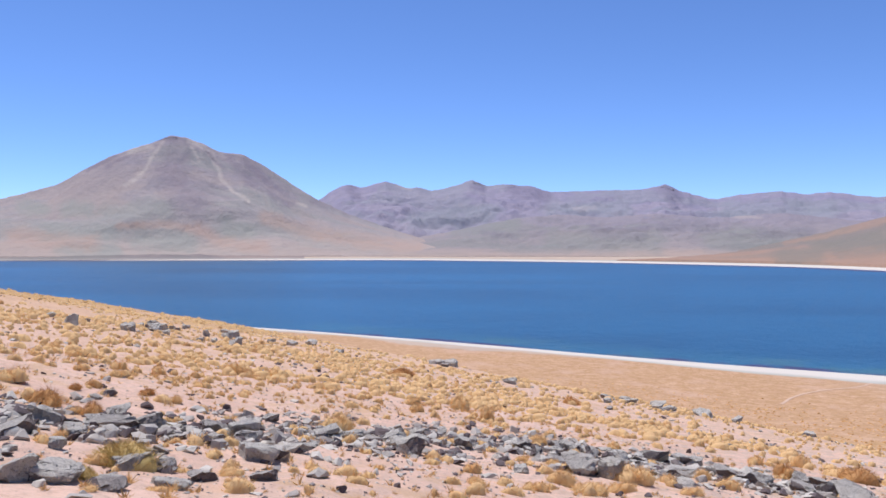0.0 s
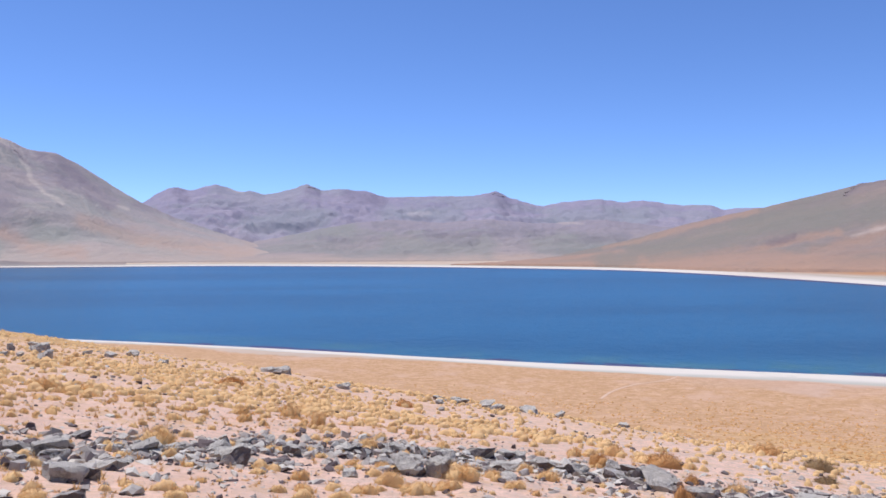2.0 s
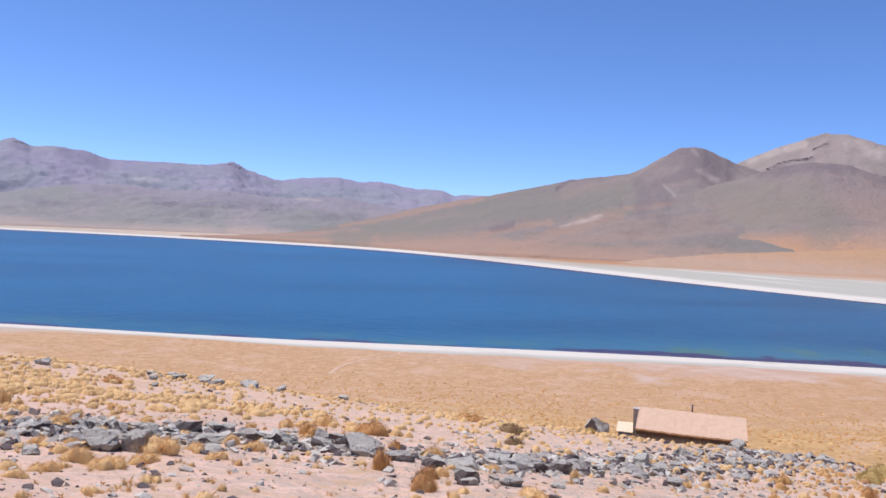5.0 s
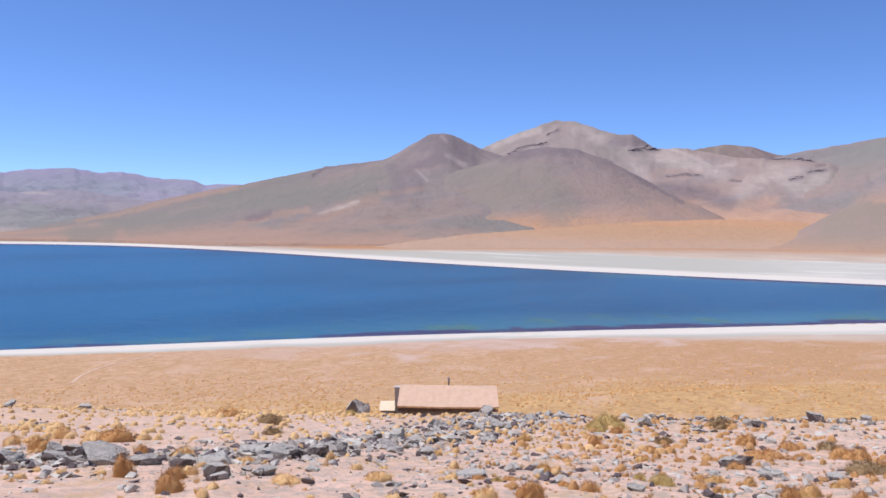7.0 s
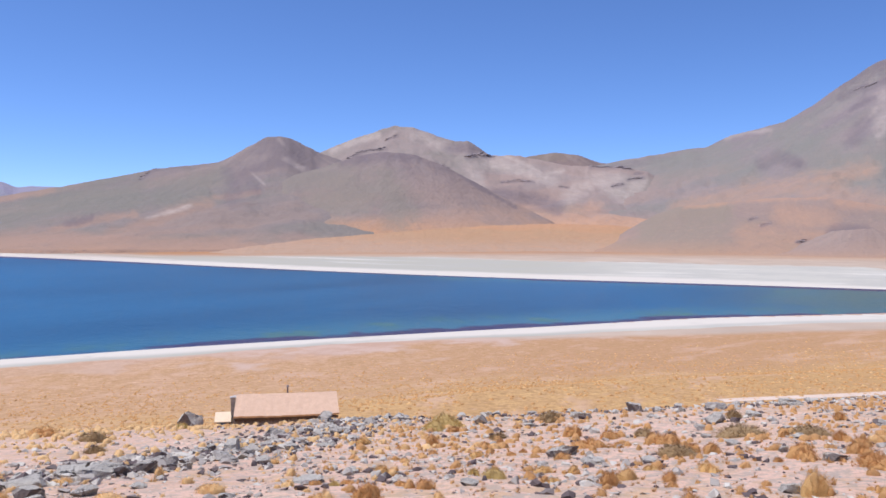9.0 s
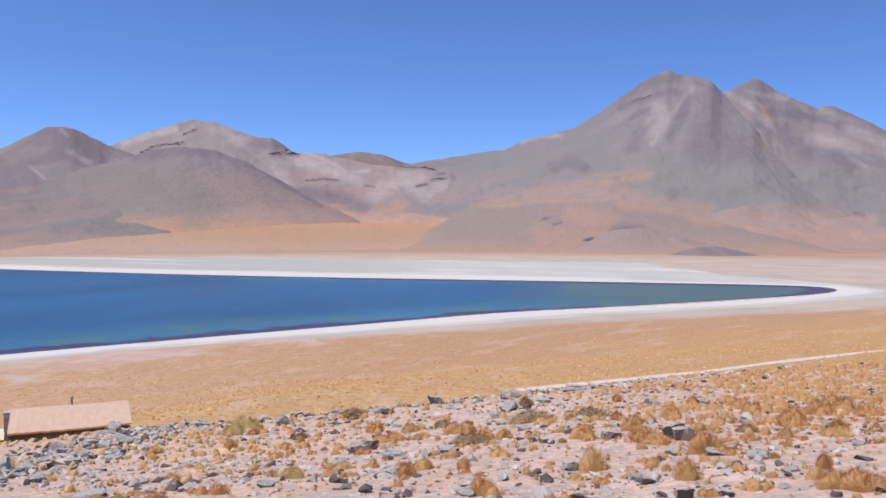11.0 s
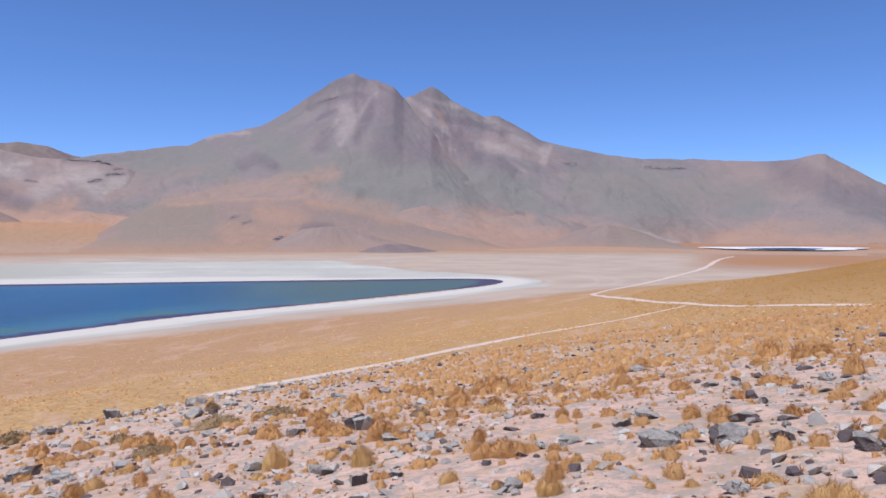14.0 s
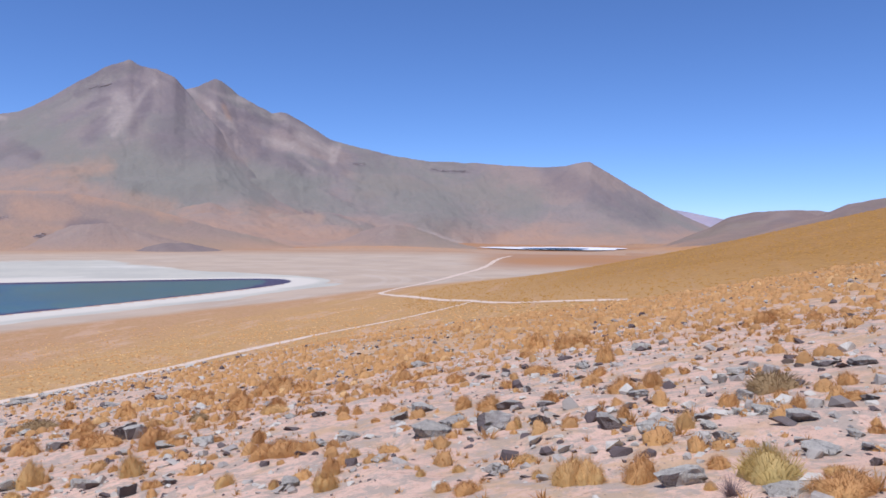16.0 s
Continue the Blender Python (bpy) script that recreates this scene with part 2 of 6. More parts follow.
def mountain_material(name, top, mid, foot, scale=0.004, foot_at=(0.04, 0.3), pale=(0.46, 0.385, 0.31), dark=(0.165, 0.135, 0.135), rust=(0.44, 0.27, 0.165)):
    """Bare slopes: rock above, tinted scree below; streaks run downhill, with bands of pale, dark and rusty rock."""
    m = Nodes(name, 0.95, 0.1)
    a, b, c = m.noise(scale, 5, 0.55), m.noise(scale * 5, 6, 0.65), m.noise(scale * 22, 5, 0.65)
    flow, wash = m.attr("flow"), m.attr("wash")
    h = m.math("ADD", m.attr("height"), m.math("MULTIPLY", m.math("SUBTRACT", a, 0.5), 0.25))
    h = m.math("ADD", h, m.math("MULTIPLY", wash, 0.10))
    color = m.mix(m.ramp(h, 0.2, 0.7), mid, top)
    green = tuple(v * k for v, k in zip(mid, (0.84, 0.95, 0.88)))
    color = m.mix(m.math("MULTIPLY", m.ramp(wash, -0.05, 0.3), 0.55), color, green)
    ruddy = tuple(0.6 * p + 0.4 * q for p, q in zip(mid, rust))
    color = m.mix(m.math("MULTIPLY", m.ramp(wash, -0.02, -0.28), m.ramp(h, 0.85, 0.3, 0.12, 0.6)), color, ruddy)
    warm = tuple(0.55 * p + 0.45 * q for p, q in zip(mid, (0.42, 0.29, 0.21)))
    color = m.mix(m.math("MULTIPLY", m.ramp(flow, 0.05, 0.45), m.ramp(h, 0.75, 0.2, 0.1, 0.35)), color, warm)
    color = m.mix(m.math("MULTIPLY", m.ramp(flow, -0.1, -0.45), m.ramp(h, 0.1, 0.6, 0.12, 0.4)), color, tuple(0.78 * v for v in top))
    color = m.mix(m.math("MULTIPLY", m.ramp(m.attr("gully"), 0.45, 1.0), m.ramp(h, 0.25, 0.8, 0.02, 0.16)), color, pale)
    low = m.math("ADD", m.attr("height"), m.math("MULTIPLY", wash, 0.10))
    color = m.mix(m.ramp(low, *foot_at), foot, color)
    color = m.mix(m.math("MULTIPLY", m.ramp(b, 0.5, 0.72), 0.25), color, tuple(v * 0.78 for v in mid))
    color = m.mix(m.math("MULTIPLY", m.ramp(c, 0.52, 0.68), 0.3), color, tuple(v * 0.8 for v in top))
    color = m.mix(m.math("MULTIPLY", m.ramp(m.noise(scale * 9, 6, 0.7), 0.5, 0.66), 0.35), color, tuple(v * k for v, k in zip(mid, (1.22, 1.16, 1.08))))
    color = m.mix(m.math("MULTIPLY", m.ramp(m.noise(scale * 60, 3, 0.6), 0.55, 0.7), 0.2), color, tuple(v * 0.7 for v in mid))
    rough = m.ramp(m.math("ADD", b, m.math("MULTIPLY", c, 0.5)), 0.55, 0.9, 1.0, 0.6)
    color = m.mix(m.attr("green"), color, green)
    color = m.mix(m.math("MULTIPLY", m.attr("rust"), rough), color, rust)
    color = m.mix(m.math("MULTIPLY", m.attr("pale"), rough), color, pale)
    color = m.mix(m.math("MULTIPLY", m.attr("dark"), rough), color, dark)
    m.bump(m.math("ADD", m.math("MULTIPLY", b, 0.7), m.math("MULTIPLY", c, 0.4)), 0.5, 0.08 / scale)
    return m.done(color)


def water_material():
    m = Nodes("lake_water", 0.3, 0.3)
    deep = m.mix(m.ramp(m.noise(0.007, 5, 0.6, squash=(0.3, 1, 1)), 0.36, 0.62), (0.010, 0.100, 0.195), (0.004, 0.068, 0.138))
    weed = m.math("ADD", m.attr("weed"), m.math("MULTIPLY", m.math("SUBTRACT", m.noise(0.07, 5, 0.65), 0.5), 0.8))
    color = m.mix(m.attr("shoal"), deep, (0.045, 0.16, 0.20))
    color = m.mix(m.math("MULTIPLY", m.attr("shoal"), m.ramp(m.noise(0.045, 4), 0.5, 0.62)), color, (0.07, 0.16, 0.09))
    color = m.mix(m.math("MULTIPLY", m.attr("murk"), m.ramp(m.noise(0.03, 5, 0.6), 0.3, 0.6, 0.6, 0.95)), color, (0.065, 0.125, 0.10))
    color = m.mix(m.ramp(weed, 0.5, 0.75), color, (0.042, 0.028, 0.066))
    ripple = m.math("ADD", m.noise(0.6, 4, 0.6), m.math("MULTIPLY", m.noise(0.1, 3, 0.5), 1.2))
    m.bump(ripple, 0.6, 0.6)
    return m.done(color)


def rock_material():
    """Grey volcanic stone; paler tops and dark brown broken fronts also carry painted light and shade."""
    m = Nodes("grey_rock", 0.9, 0.2)
    a, b, c = m.noise(3.0, 5, 0.65), m.noise(8, 6, 0.75), m.noise(40, 4, 0.65)
    color = m.mix(m.ramp(m.random(), 0.1, 0.9), (0.565, 0.525, 0.42), (0.375, 0.34, 0.277))
    color = m.mix(m.ramp(m.random(), 0.78, 0.86, 0.0, 0.6), color, (0.20, 0.165, 0.145))
    color = m.mix(m.math("MULTIPLY", m.ramp(a, 0.42, 0.62), 0.5), color, (0.60, 0.545, 0.46))
    color = m.mix(m.math("MULTIPLY", m.ramp(b, 0.48, 0.6), 0.5), color, (0.34, 0.30, 0.245))
    color = m.mix(m.math("MULTIPLY", m.ramp(c, 0.52, 0.66), 0.5), color, (0.22, 0.19, 0.16))
    # weathered tops, lightened further for the sun on them
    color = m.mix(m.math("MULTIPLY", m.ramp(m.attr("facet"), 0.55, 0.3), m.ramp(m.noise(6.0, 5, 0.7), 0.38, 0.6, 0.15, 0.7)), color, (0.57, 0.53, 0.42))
    crack = m.t.nodes.new("ShaderNodeTexVoronoi")
    crack.feature = "DISTANCE_TO_EDGE"
    crack.inputs["Scale"].default_value = 3.0
    bend = m.t.nodes.new("ShaderNodeVectorMath")
    bend.operation = "MULTIPLY_ADD"
    twist = m.add("ShaderNodeTexNoise", Scale=5.0, Detail=3.0)
    m.put(twist.inputs["Vector"], m.where())
    m.t.links.new(twist.outputs["Color"], bend.inputs[0])
    bend.inputs[1].default_value = (0.5, 0.5, 0.5)
    m.put(bend.inputs[2], m.where((1, 1, 2.2)))
    m.put(crack.inputs["Vector"], bend.outputs[0])
    split = m.math("MULTIPLY", m.ramp(m.math("ADD", crack.outputs["Distance"], m.math("MULTIPLY", m.math("SUBTRACT", b, 0.5), 0.2)), 0.03, 0.0), m.ramp(a, 0.48, 0.6))
    color = m.mix(m.math("MULTIPLY", split, 0.7), color, (0.08, 0.065, 0.06))
    # dark facets, mostly fronts: broken rock with shade painted on
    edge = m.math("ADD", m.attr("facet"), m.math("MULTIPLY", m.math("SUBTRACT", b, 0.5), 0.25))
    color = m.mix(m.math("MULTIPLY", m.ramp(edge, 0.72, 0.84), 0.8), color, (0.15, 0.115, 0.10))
    m.bump(m.math("SUBTRACT", m.math("ADD", m.math("ADD", a, b), m.math("MULTIPLY", c, 0.4)), split), 1.0, 0.07)
    return m.done(color)


def stone_material():
    m = Nodes("small_stones", 0.9, 0.2)
    i = m.island()
    color = m.mix(m.ramp(i, 0.0, 0.7), (0.585, 0.54, 0.43), (0.36, 0.32, 0.26))
    color = m.mix(m.ramp(i, 0.70, 0.74), color, (0.12, 0.092, 0.082))
    color = m.mix(m.math("MULTIPLY", m.ramp(m.noise(18, 5, 0.7), 0.5, 0.7), 0.5), color, (0.20, 0.17, 0.155))
    m.bump(m.noise(24, 5, 0.7), 0.6, 0.02)
    return m.done(color)


def straw_material(name, low, top, stray, loose=False, rusted=None):
    """Bunch grass: yellow below, weathered tips above; each blade and each bunch has its own tone."""
    m = Nodes(name, 0.85, 0.1)
    tips = m.ramp(m.attr("up"), 0.15, 0.85)
    color = m.mix(tips, low, top)
    color = m.mix(m.math("MULTIPLY", m.ramp(m.island(), 0.3, 1.0), 0.4), color, stray)
    if rusted:
        dry = m.mix(m.math("MULTIPLY", m.ramp(m.island(), 0.3, 1.0), 0.5), m.mix(tips, *rusted), tuple(v * 0.72 for v in rusted[1]))
        color = m.mix(m.ramp(m.attr("tone"), 0.3, 0.75), color, dry)
    who = m.island() if loose else m.random()
    color = m.mix(m.math("MULTIPLY", who, 0.14), color, tuple(v * 0.6 for v in top))
    strands = m.noise(45, 4, 0.7, squash=(1, 1, 0.35))
    color = m.mix(m.math("MULTIPLY", m.ramp(strands, 0.48, 0.7), 0.22), color, tuple(v * 0.62 for v in low))
    m.bump(strands, 0.6, 0.025)
    glow = m.t.nodes.new("ShaderNodeBsdfTranslucent")
    m.put(glow.inputs["Color"], color)
    both = m.t.nodes.new("ShaderNodeMixShader")
    both.inputs[0].default_value = 0.18
    m.t.links.new(m.bsdf.outputs[0], both.inputs[1])
    m.t.links.new(glow.outputs[0], both.inputs[2])
    m.t.links.new(both.outputs[0], m.t.nodes["Material Output"].inputs["Surface"])
    return m.done(color)


def plain_material(name, a, b, scale=6.0, rough=0.9, bump=0.3, local=True, spec=0.2, metal=0.0):
    m = Nodes(name, rough, spec)
    m.bsdf.inputs["Metallic"].default_value = metal
    n, k = m.noise(scale, 5, 0.65, local=local), m.noise(scale * 7, 4, 0.6, local=local)
    m.bump(m.math("ADD", n, k), bump, 0.02)
    return m.done(m.mix(m.ramp(k, 0.5, 0.8), m.mix(m.ramp(n, 0.35, 0.65), a, b), tuple(v * 0.75 for v in a)))


def path_material():
    m = Nodes("trodden_earth", 0.95, 0.1)
    n = m.noise(0.5, 5, 0.65)
    return m.done(m.mix(m.ramp(n, 0.35, 0.65), (0.66, 0.53, 0.40), (0.58, 0.455, 0.335)))


GROUND, WATER, ROCK, STONE = ground_material(), water_material(), rock_material(), stone_material()
PATH = path_material()
STRAW_TONES = ((0.85, 0.585, 0.25), (0.82, 0.55, 0.25))
RUST_TONES = ((0.68, 0.39, 0.14), (0.60, 0.33, 0.125))
STRAW = straw_material("straw_grass", *STRAW_TONES, (0.82, 0.57, 0.27))
RUSTY = straw_material("rusty_grass", *RUST_TONES, (0.48, 0.265, 0.11))
STRAW_LOOSE = straw_material("straw_grass_far", *STRAW_TONES, (0.78, 0.52, 0.22), loose=True, rusted=RUST_TONES)
TAWNY = straw_material("tawny_grass", (0.76, 0.50, 0.185), (0.70, 0.44, 0.175), (0.56, 0.34, 0.13))
OLIVE = straw_material("olive_shrub", (0.68, 0.51, 0.18), (0.60, 0.43, 0.165), (0.45, 0.34, 0.12))
CUSHION = straw_material("dark_cushion", (0.44, 0.305, 0.14), (0.38, 0.265, 0.13), (0.27, 0.185, 0.10))
GOLDEN = straw_material("golden_hill_grass", (0.50, 0.275, 0.07), (0.44, 0.24, 0.062), (0.36, 0.19, 0.05), loose=True)
TWIG = straw_material("grey_twigs", (0.30, 0.22, 0.20), (0.38, 0.30, 0.29), (0.22, 0.16, 0.15))
# ---- large structure ----
def mesh_of(name, verts, faces, material, attrs=(), smooth=True):
    """A mesh from numpy arrays: faces is (n, 3) or (n, 4)."""
    me = bpy.data.meshes.new(name)
    faces = np.asarray(faces, np.int32)
    n, k = faces.shape
    me.vertices.add(len(verts))
    me.vertices.foreach_set("co", np.asarray(verts, np.float32).ravel())
    me.loops.add(n * k)
    me.loops.foreach_set("vertex_index", faces.ravel())
    me.polygons.add(n)
    me.polygons.foreach_set("loop_start", np.arange(0, n * k, k, dtype=np.int32))
    me.polygons.foreach_set("use_smooth", np.full(n, smooth))
    for key, values in attrs:
        me.attributes.new(key, "FLOAT", "POINT").data.foreach_set("value", np.asarray(values, np.float32).ravel())
    me.update(calc_edges=True)
    me.materials.append(material)
    return me


def grid_faces(rows, cols, closed=False):
    i, j = np.meshgrid(np.arange(rows - 1), np.arange(cols if closed else cols - 1), indexing="ij")
    k = (j + 1) % cols
    return np.stack([i * cols + j, i * cols + k, (i + 1) * cols + k, (i + 1) * cols + j], -1).reshape(-1, 4)


SHEET = {}


def sheet_height(x, y):
    """Height of the ground sheet itself, between its vertices."""
    x, y = np.asarray(x, float), np.asarray(y, float)
    a, q = az_of(x, y), np.log(np.maximum(np.hypot(x, y), 0.41))
    i = np.clip(np.searchsorted(SHEET["r"], q) - 1, 0, len(SHEET["r"]) - 2)
    j = np.clip(np.searchsorted(SHEET["az"], a) - 1, 0, len(SHEET["az"]) - 2)
    r0, r1 = np.exp(SHEET["r"][i]), np.exp(SHEET["r"][i + 1])
    u = np.clip((np.exp(q) - r0) / (r1 - r0), 0, 1)
    v = np.clip((a - SHEET["az"][j]) / (SHEET["az"][j + 1] - SHEET["az"][j]), 0, 1)
    z = SHEET["z"]
    return (z[i, j] * (1 - v) + z[i, j + 1] * v) * (1 - u) + (z[i + 1, j] * (1 - v) + z[i + 1, j + 1] * v) * u


def make_ground():
    rings = [0.4]
    for limit, growth in ((6, 1.05), (100, 1.016), (620, 1.018), (2300, 1.02), (5200, 1.06)):
        while rings[-1] < limit:
            rings.append(rings[-1] * growth)
    r = np.array(rings)
    az = np.concatenate([np.arange(-150, 38, 0.4), np.arange(38, 210, 2.0)])
    R, A = np.meshgrid(r, az, indexing="ij")
    x, y = -np.sin(np.radians(A)) * R, np.cos(np.radians(A)) * R
    sd = shore_distance(x, y)
    z = land(x, y, sd)
    hill, low = hillside(x, y), lowland(x, y, sd)
    on_hill = ramp(-0.5, 0.7, hill - low)
    z = z + on_hill * ramp(2, 8, R) * (0.06 * fbm(x / 1.3, y / 1.3, 21, 3) + 0.03 * vnoise(x / 0.4, y / 0.4, 5)) * (1 - ramp(60, 100, R))
    wob = 14 * fbm(x / 60, y / 60, 31, 3)
    # widths of the white rim and of the salt flats beyond it
    east = ramp(170, 360, x)
    width = np.where(R < 480, 8 + 15 * ramp(20, 110, x) + 18 * east, 150 + 190 * ramp(900, 420, y) * ramp(420, 520, x) * ramp(-130, 40, y) - 128 * ramp(40, -60, y))
    salt = (1 - ramp(0.5, 1.0, (sd + wob * np.clip(width / 60, 0.15, 2)) / width)) * (sd > -6)
    rim = 1 - ramp(0.3, 1.0, (sd + 0.3 * wob) / (6 + 12 * ramp(20, 110, x) + 9 * east * (R < 440) + 45 * ramp(440, 620, R) * ramp(-40, 120, y) + 40 * ramp(900, 1300, R)))
    flat = (1 - ramp(0.7, 1.0, (sd + wob) / (7 + 15 * ramp(60, 150, x) + 66 * east + 60 * ramp(350, 480, R)))) * ramp(-2, 4, sd)
    flat = np.maximum(flat, ramp(420, 520, R) * (1 - ramp(900, 1500, R)) * (x > 300))
    flat = np.maximum(flat, ramp(1000, 1200, R) * ramp(-42, -28, A))
    grass = np.clip((1 - on_hill) + 0.25 * ramp(20, 45, R) * on_hill + 0.15 * ramp(-10, 20, A) * on_hill * ramp(10, 25, R) + 0.8 * on_hill * ramp(52, 68, LEFT[0] * x + LEFT[1] * y) + 0.65 * on_hill * ramp(-92, -118, A) * ramp(15, 32, R), 0, 1)
    gx, gy = bearing(-155)
    gold = np.exp(-((x - 340 * gx) ** 2 + (y - 340 * gy) ** 2) / (2 * 135.0 ** 2)) * 1.5 * (1 - on_hill)
    gold = np.clip(ramp(0.2, 0.75, gold), 0, 0.9)
    apron = ramp(860, 1160, R) * (1 - 0.4 * salt) * ramp(-28, -42, A)
    apron = np.maximum(apron, ramp(560, 760, R + 1.5 * wob) * ramp(-112, -117, A))
    scree = on_hill * (0.25 + 0.75 * ramp(20, -60, A)) * (1 - 0.6 * ramp(30, 60, R))
    SHEET.update(r=np.log(r), az=az, z=z)
    verts = np.stack([x, y, z], -1).reshape(-1, 3)
    faces = grid_faces(len(r), len(az), closed=True)
    centre = len(verts)
    verts = np.vstack([verts, [[0, 0, 0]]])
    attrs = [(k, np.append(v.ravel(), 0)) for k, v in (("grass", grass), ("salt", salt), ("rim", rim), ("flat", flat), ("gold", gold), ("apron", apron), ("scree", scree), ("shore", np.clip(sd / 100, 0, 20)), ("along", A / 10))]
    n = len(az)
    cap = np.array([(centre, centre, (k + 1) % n, k) for k in range(n)])[:, 1:]
    me = mesh_of("ground", verts, faces, GROUND, attrs)
    ob = new("ground", me)
    tagged(ob, "pinkish sand slope, straw-coloured plain and white salt flats", "ground", kind="structure")
    foot = new("ground_underfoot", mesh_of("ground_underfoot", verts, cap[:, ::-1], GROUND, attrs))
    tagged(foot, "bare pinkish sand underfoot", "ground", kind="structure")


def make_lake():
    r = np.concatenate([np.geomspace(190, 700, 170), np.geomspace(706, 2300, 90)])
    az = np.arange(-116, 66, 0.45)
    R, A = np.meshgrid(r, az, indexing="ij")
    x, y = -np.sin(np.radians(A)) * R, np.cos(np.radians(A)) * R
    sd = shore_distance(x, y)
    near = (R < 560) & (x > -50)
    side = ramp(100, 250, x) * near
    depth = -sd
    wob = 5 * fbm(x / 40, y / 40, 41, 3)
    shoal = (1 - ramp(6, 34 + 30 * side, depth + wob)) * np.where(near, 0.35 + 0.6 * side, 0.15)
    shoal = np.maximum(shoal, 0.8 * ramp(370, 480, x) * (y < 60) * near)
    weed = (1 - ramp(4, 9 + 20 * side, depth + 0.6 * wob)) * np.where(near, 0.66 + 0.34 * side, 0.35)
    weed = weed * (0.8 + 0.45 * ramp(-0.25, 0.3, fbm(x / 14, y / 14, 45, 3)))
    weed = np.maximum(weed, (1 - ramp(0.00005 * R * R, 0.00012 * R * R, depth + 0.4 * wob)) * ramp(230, 380, x) * (y < 220))
    weed = np.maximum(weed, (1 - ramp(0.00002 * R * R, 0.00005 * R * R, depth)) * (R > 430))
    verts = np.stack([x, y, np.full_like(x, LAKE)], -1).reshape(-1, 3)
    faces = grid_faces(len(r), len(az))
    keep = sd.ravel()[faces].min(1) < 3
    ob = new("lake", mesh_of("lake", verts, faces[keep], WATER, (("shoal", shoal), ("weed", weed), ("murk", ramp(290, 440, x) * ramp(110, 15, y)))))
    tagged(ob, "deep blue rippled lake with dark weed along its white shore", "lake", kind="structure")


def make_far_lake():
    """The small second lake below the far slope."""
    cx, cy = bearing(-119.8)
    for name, lift, wide, deep, mat, label in (("salt_shore", 0.5, 132, 150, SALT, "white salt shore of the distant second lake"),
                                               ("far_lake", 1.0, 56, 70, WATER, "narrow dark blue distant second lake")):
        a = np.linspace(0, 2 * math.pi, 64, endpoint=False)
        k = 1 + 0.12 * np.sin(3 * a + 1) + 0.06 * np.sin(5 * a)
        off = -75 if name == "far_lake" else 0
        u, v = wide * np.cos(a) * k, deep * np.sin(a) * k + off
        x, y = cx * (1500 + v) - cy * u, cy * (1500 + v) + cx * u
        level = float(land(np.array([cx * 1500]), np.array([cy * 1500]))[0]) + 1.5 + lift
        verts = np.vstack([np.stack([x, y, np.full(64, level)], -1), [[cx * 1500, cy * 1500, level]]])
        faces = [(64, i, (i + 1) % 64) for i in range(64)]
        ob = new(name, mesh_of(name, verts, faces, mat, (("shoal", np.zeros(65)), ("weed", np.zeros(65)))))
        tagged(ob, label, "lake", kind="structure")


# Bands on the slopes: kind of rock, half width in degrees, then the (azimuth, elevation) points that it runs through.
VOLCANO_MARKS = [
    ("pale", 0.13, (19.6, 6.97), (20.2, 6.07), (20.7, 5.1), (21.3, 4.39), (22, 3.99)),
    ("pale", 0.20, (20.3, 6.56), (21.3, 6.4), (22.2, 5.98)),
    ("pale", 0.20, (17.9, 7.12), (16.8, 6.7), (16.2, 6.02), (15.9, 5.25)),
    ("pale", 0.16, (15.9, 5.25), (15.7, 4.55), (14.9, 3.7), (13.9, 3.12)),
    ("pale", 0.12, (17.7, 6.74), (17.2, 5.79)),
    ("pale", 0.12, (12.7, 4.14), (11.5, 3.35), (9.9, 2.77)),
    ("dark", 0.22, (19.7, 7.31), (19, 7.34), (18.2, 7.18)),
    ("crag", 0.07, (19.8, 7.02), (19.2, 7.26), (18.6, 7.2)),
    ("crag", 0.06, (16.7, 6.45), (16.1, 5.75)),
    ("dark", 0.16, (24.3, 4.95), (23.2, 5.6), (22.0, 6.15)),
    ("dark", 0.14, (21.9, 5.96), (22.6, 5.52), (23.1, 5.19)),
    ("dark", 0.14, (16.5, 6.32), (16, 5.64), (15.5, 5.34)),
    ("dark", 0.30, (14.3, 6.08), (13.3, 5.12), (11.9, 3.55), (10.9, 2.96)),
    ("dark", 0.70, (18.8, 6.12), (19.2, 4.76), (18.4, 3.62), (17.3, 2.87)),
    ("dark", 0.30, (15.2, 6.25), (14.6, 5.28), (13.5, 4.32)),
    ("dark", 0.30, (9.1, 3.18), (6.7, 2.51), (4.3, 1.79), (2.6, 1.31)),
    ("green", 0.35, (28.1, 2.34), (27, 2.29)),
    ("green", 0.40, (25.5, 2.25), (24.3, 2.35)),
    ("green", 0.50, (23.1, 2), (19.5, 2.44)),
    ("green", 0.50, (26.5, 0.76), (23.1, 0.67)),
    ("green", 0.50, (15.4, 0.92), (13.9, 0.85)),
    ("green", 0.50, (21, 0.3), (18, 0.12)),
    ("green", 0.40, (25.8, -0.27), (22.7, -0.46)),
    ("rust", 0.40, (28.7, 0.63), (26.5, 0.28), (24.1, 0.1)),
    ("rust", 0.35, (17.3, 1.1), (15.6, 0.13), (12.7, -0.27)),
    ("rust", 0.35, (12.7, 1.94), (9.1, 0.75), (5.9, 0.15), (1.8, -0.25)),
    ("rust", 0.25, (22.4, 1.25), (19.2, 1.36), (17.7, 1.1)),
]
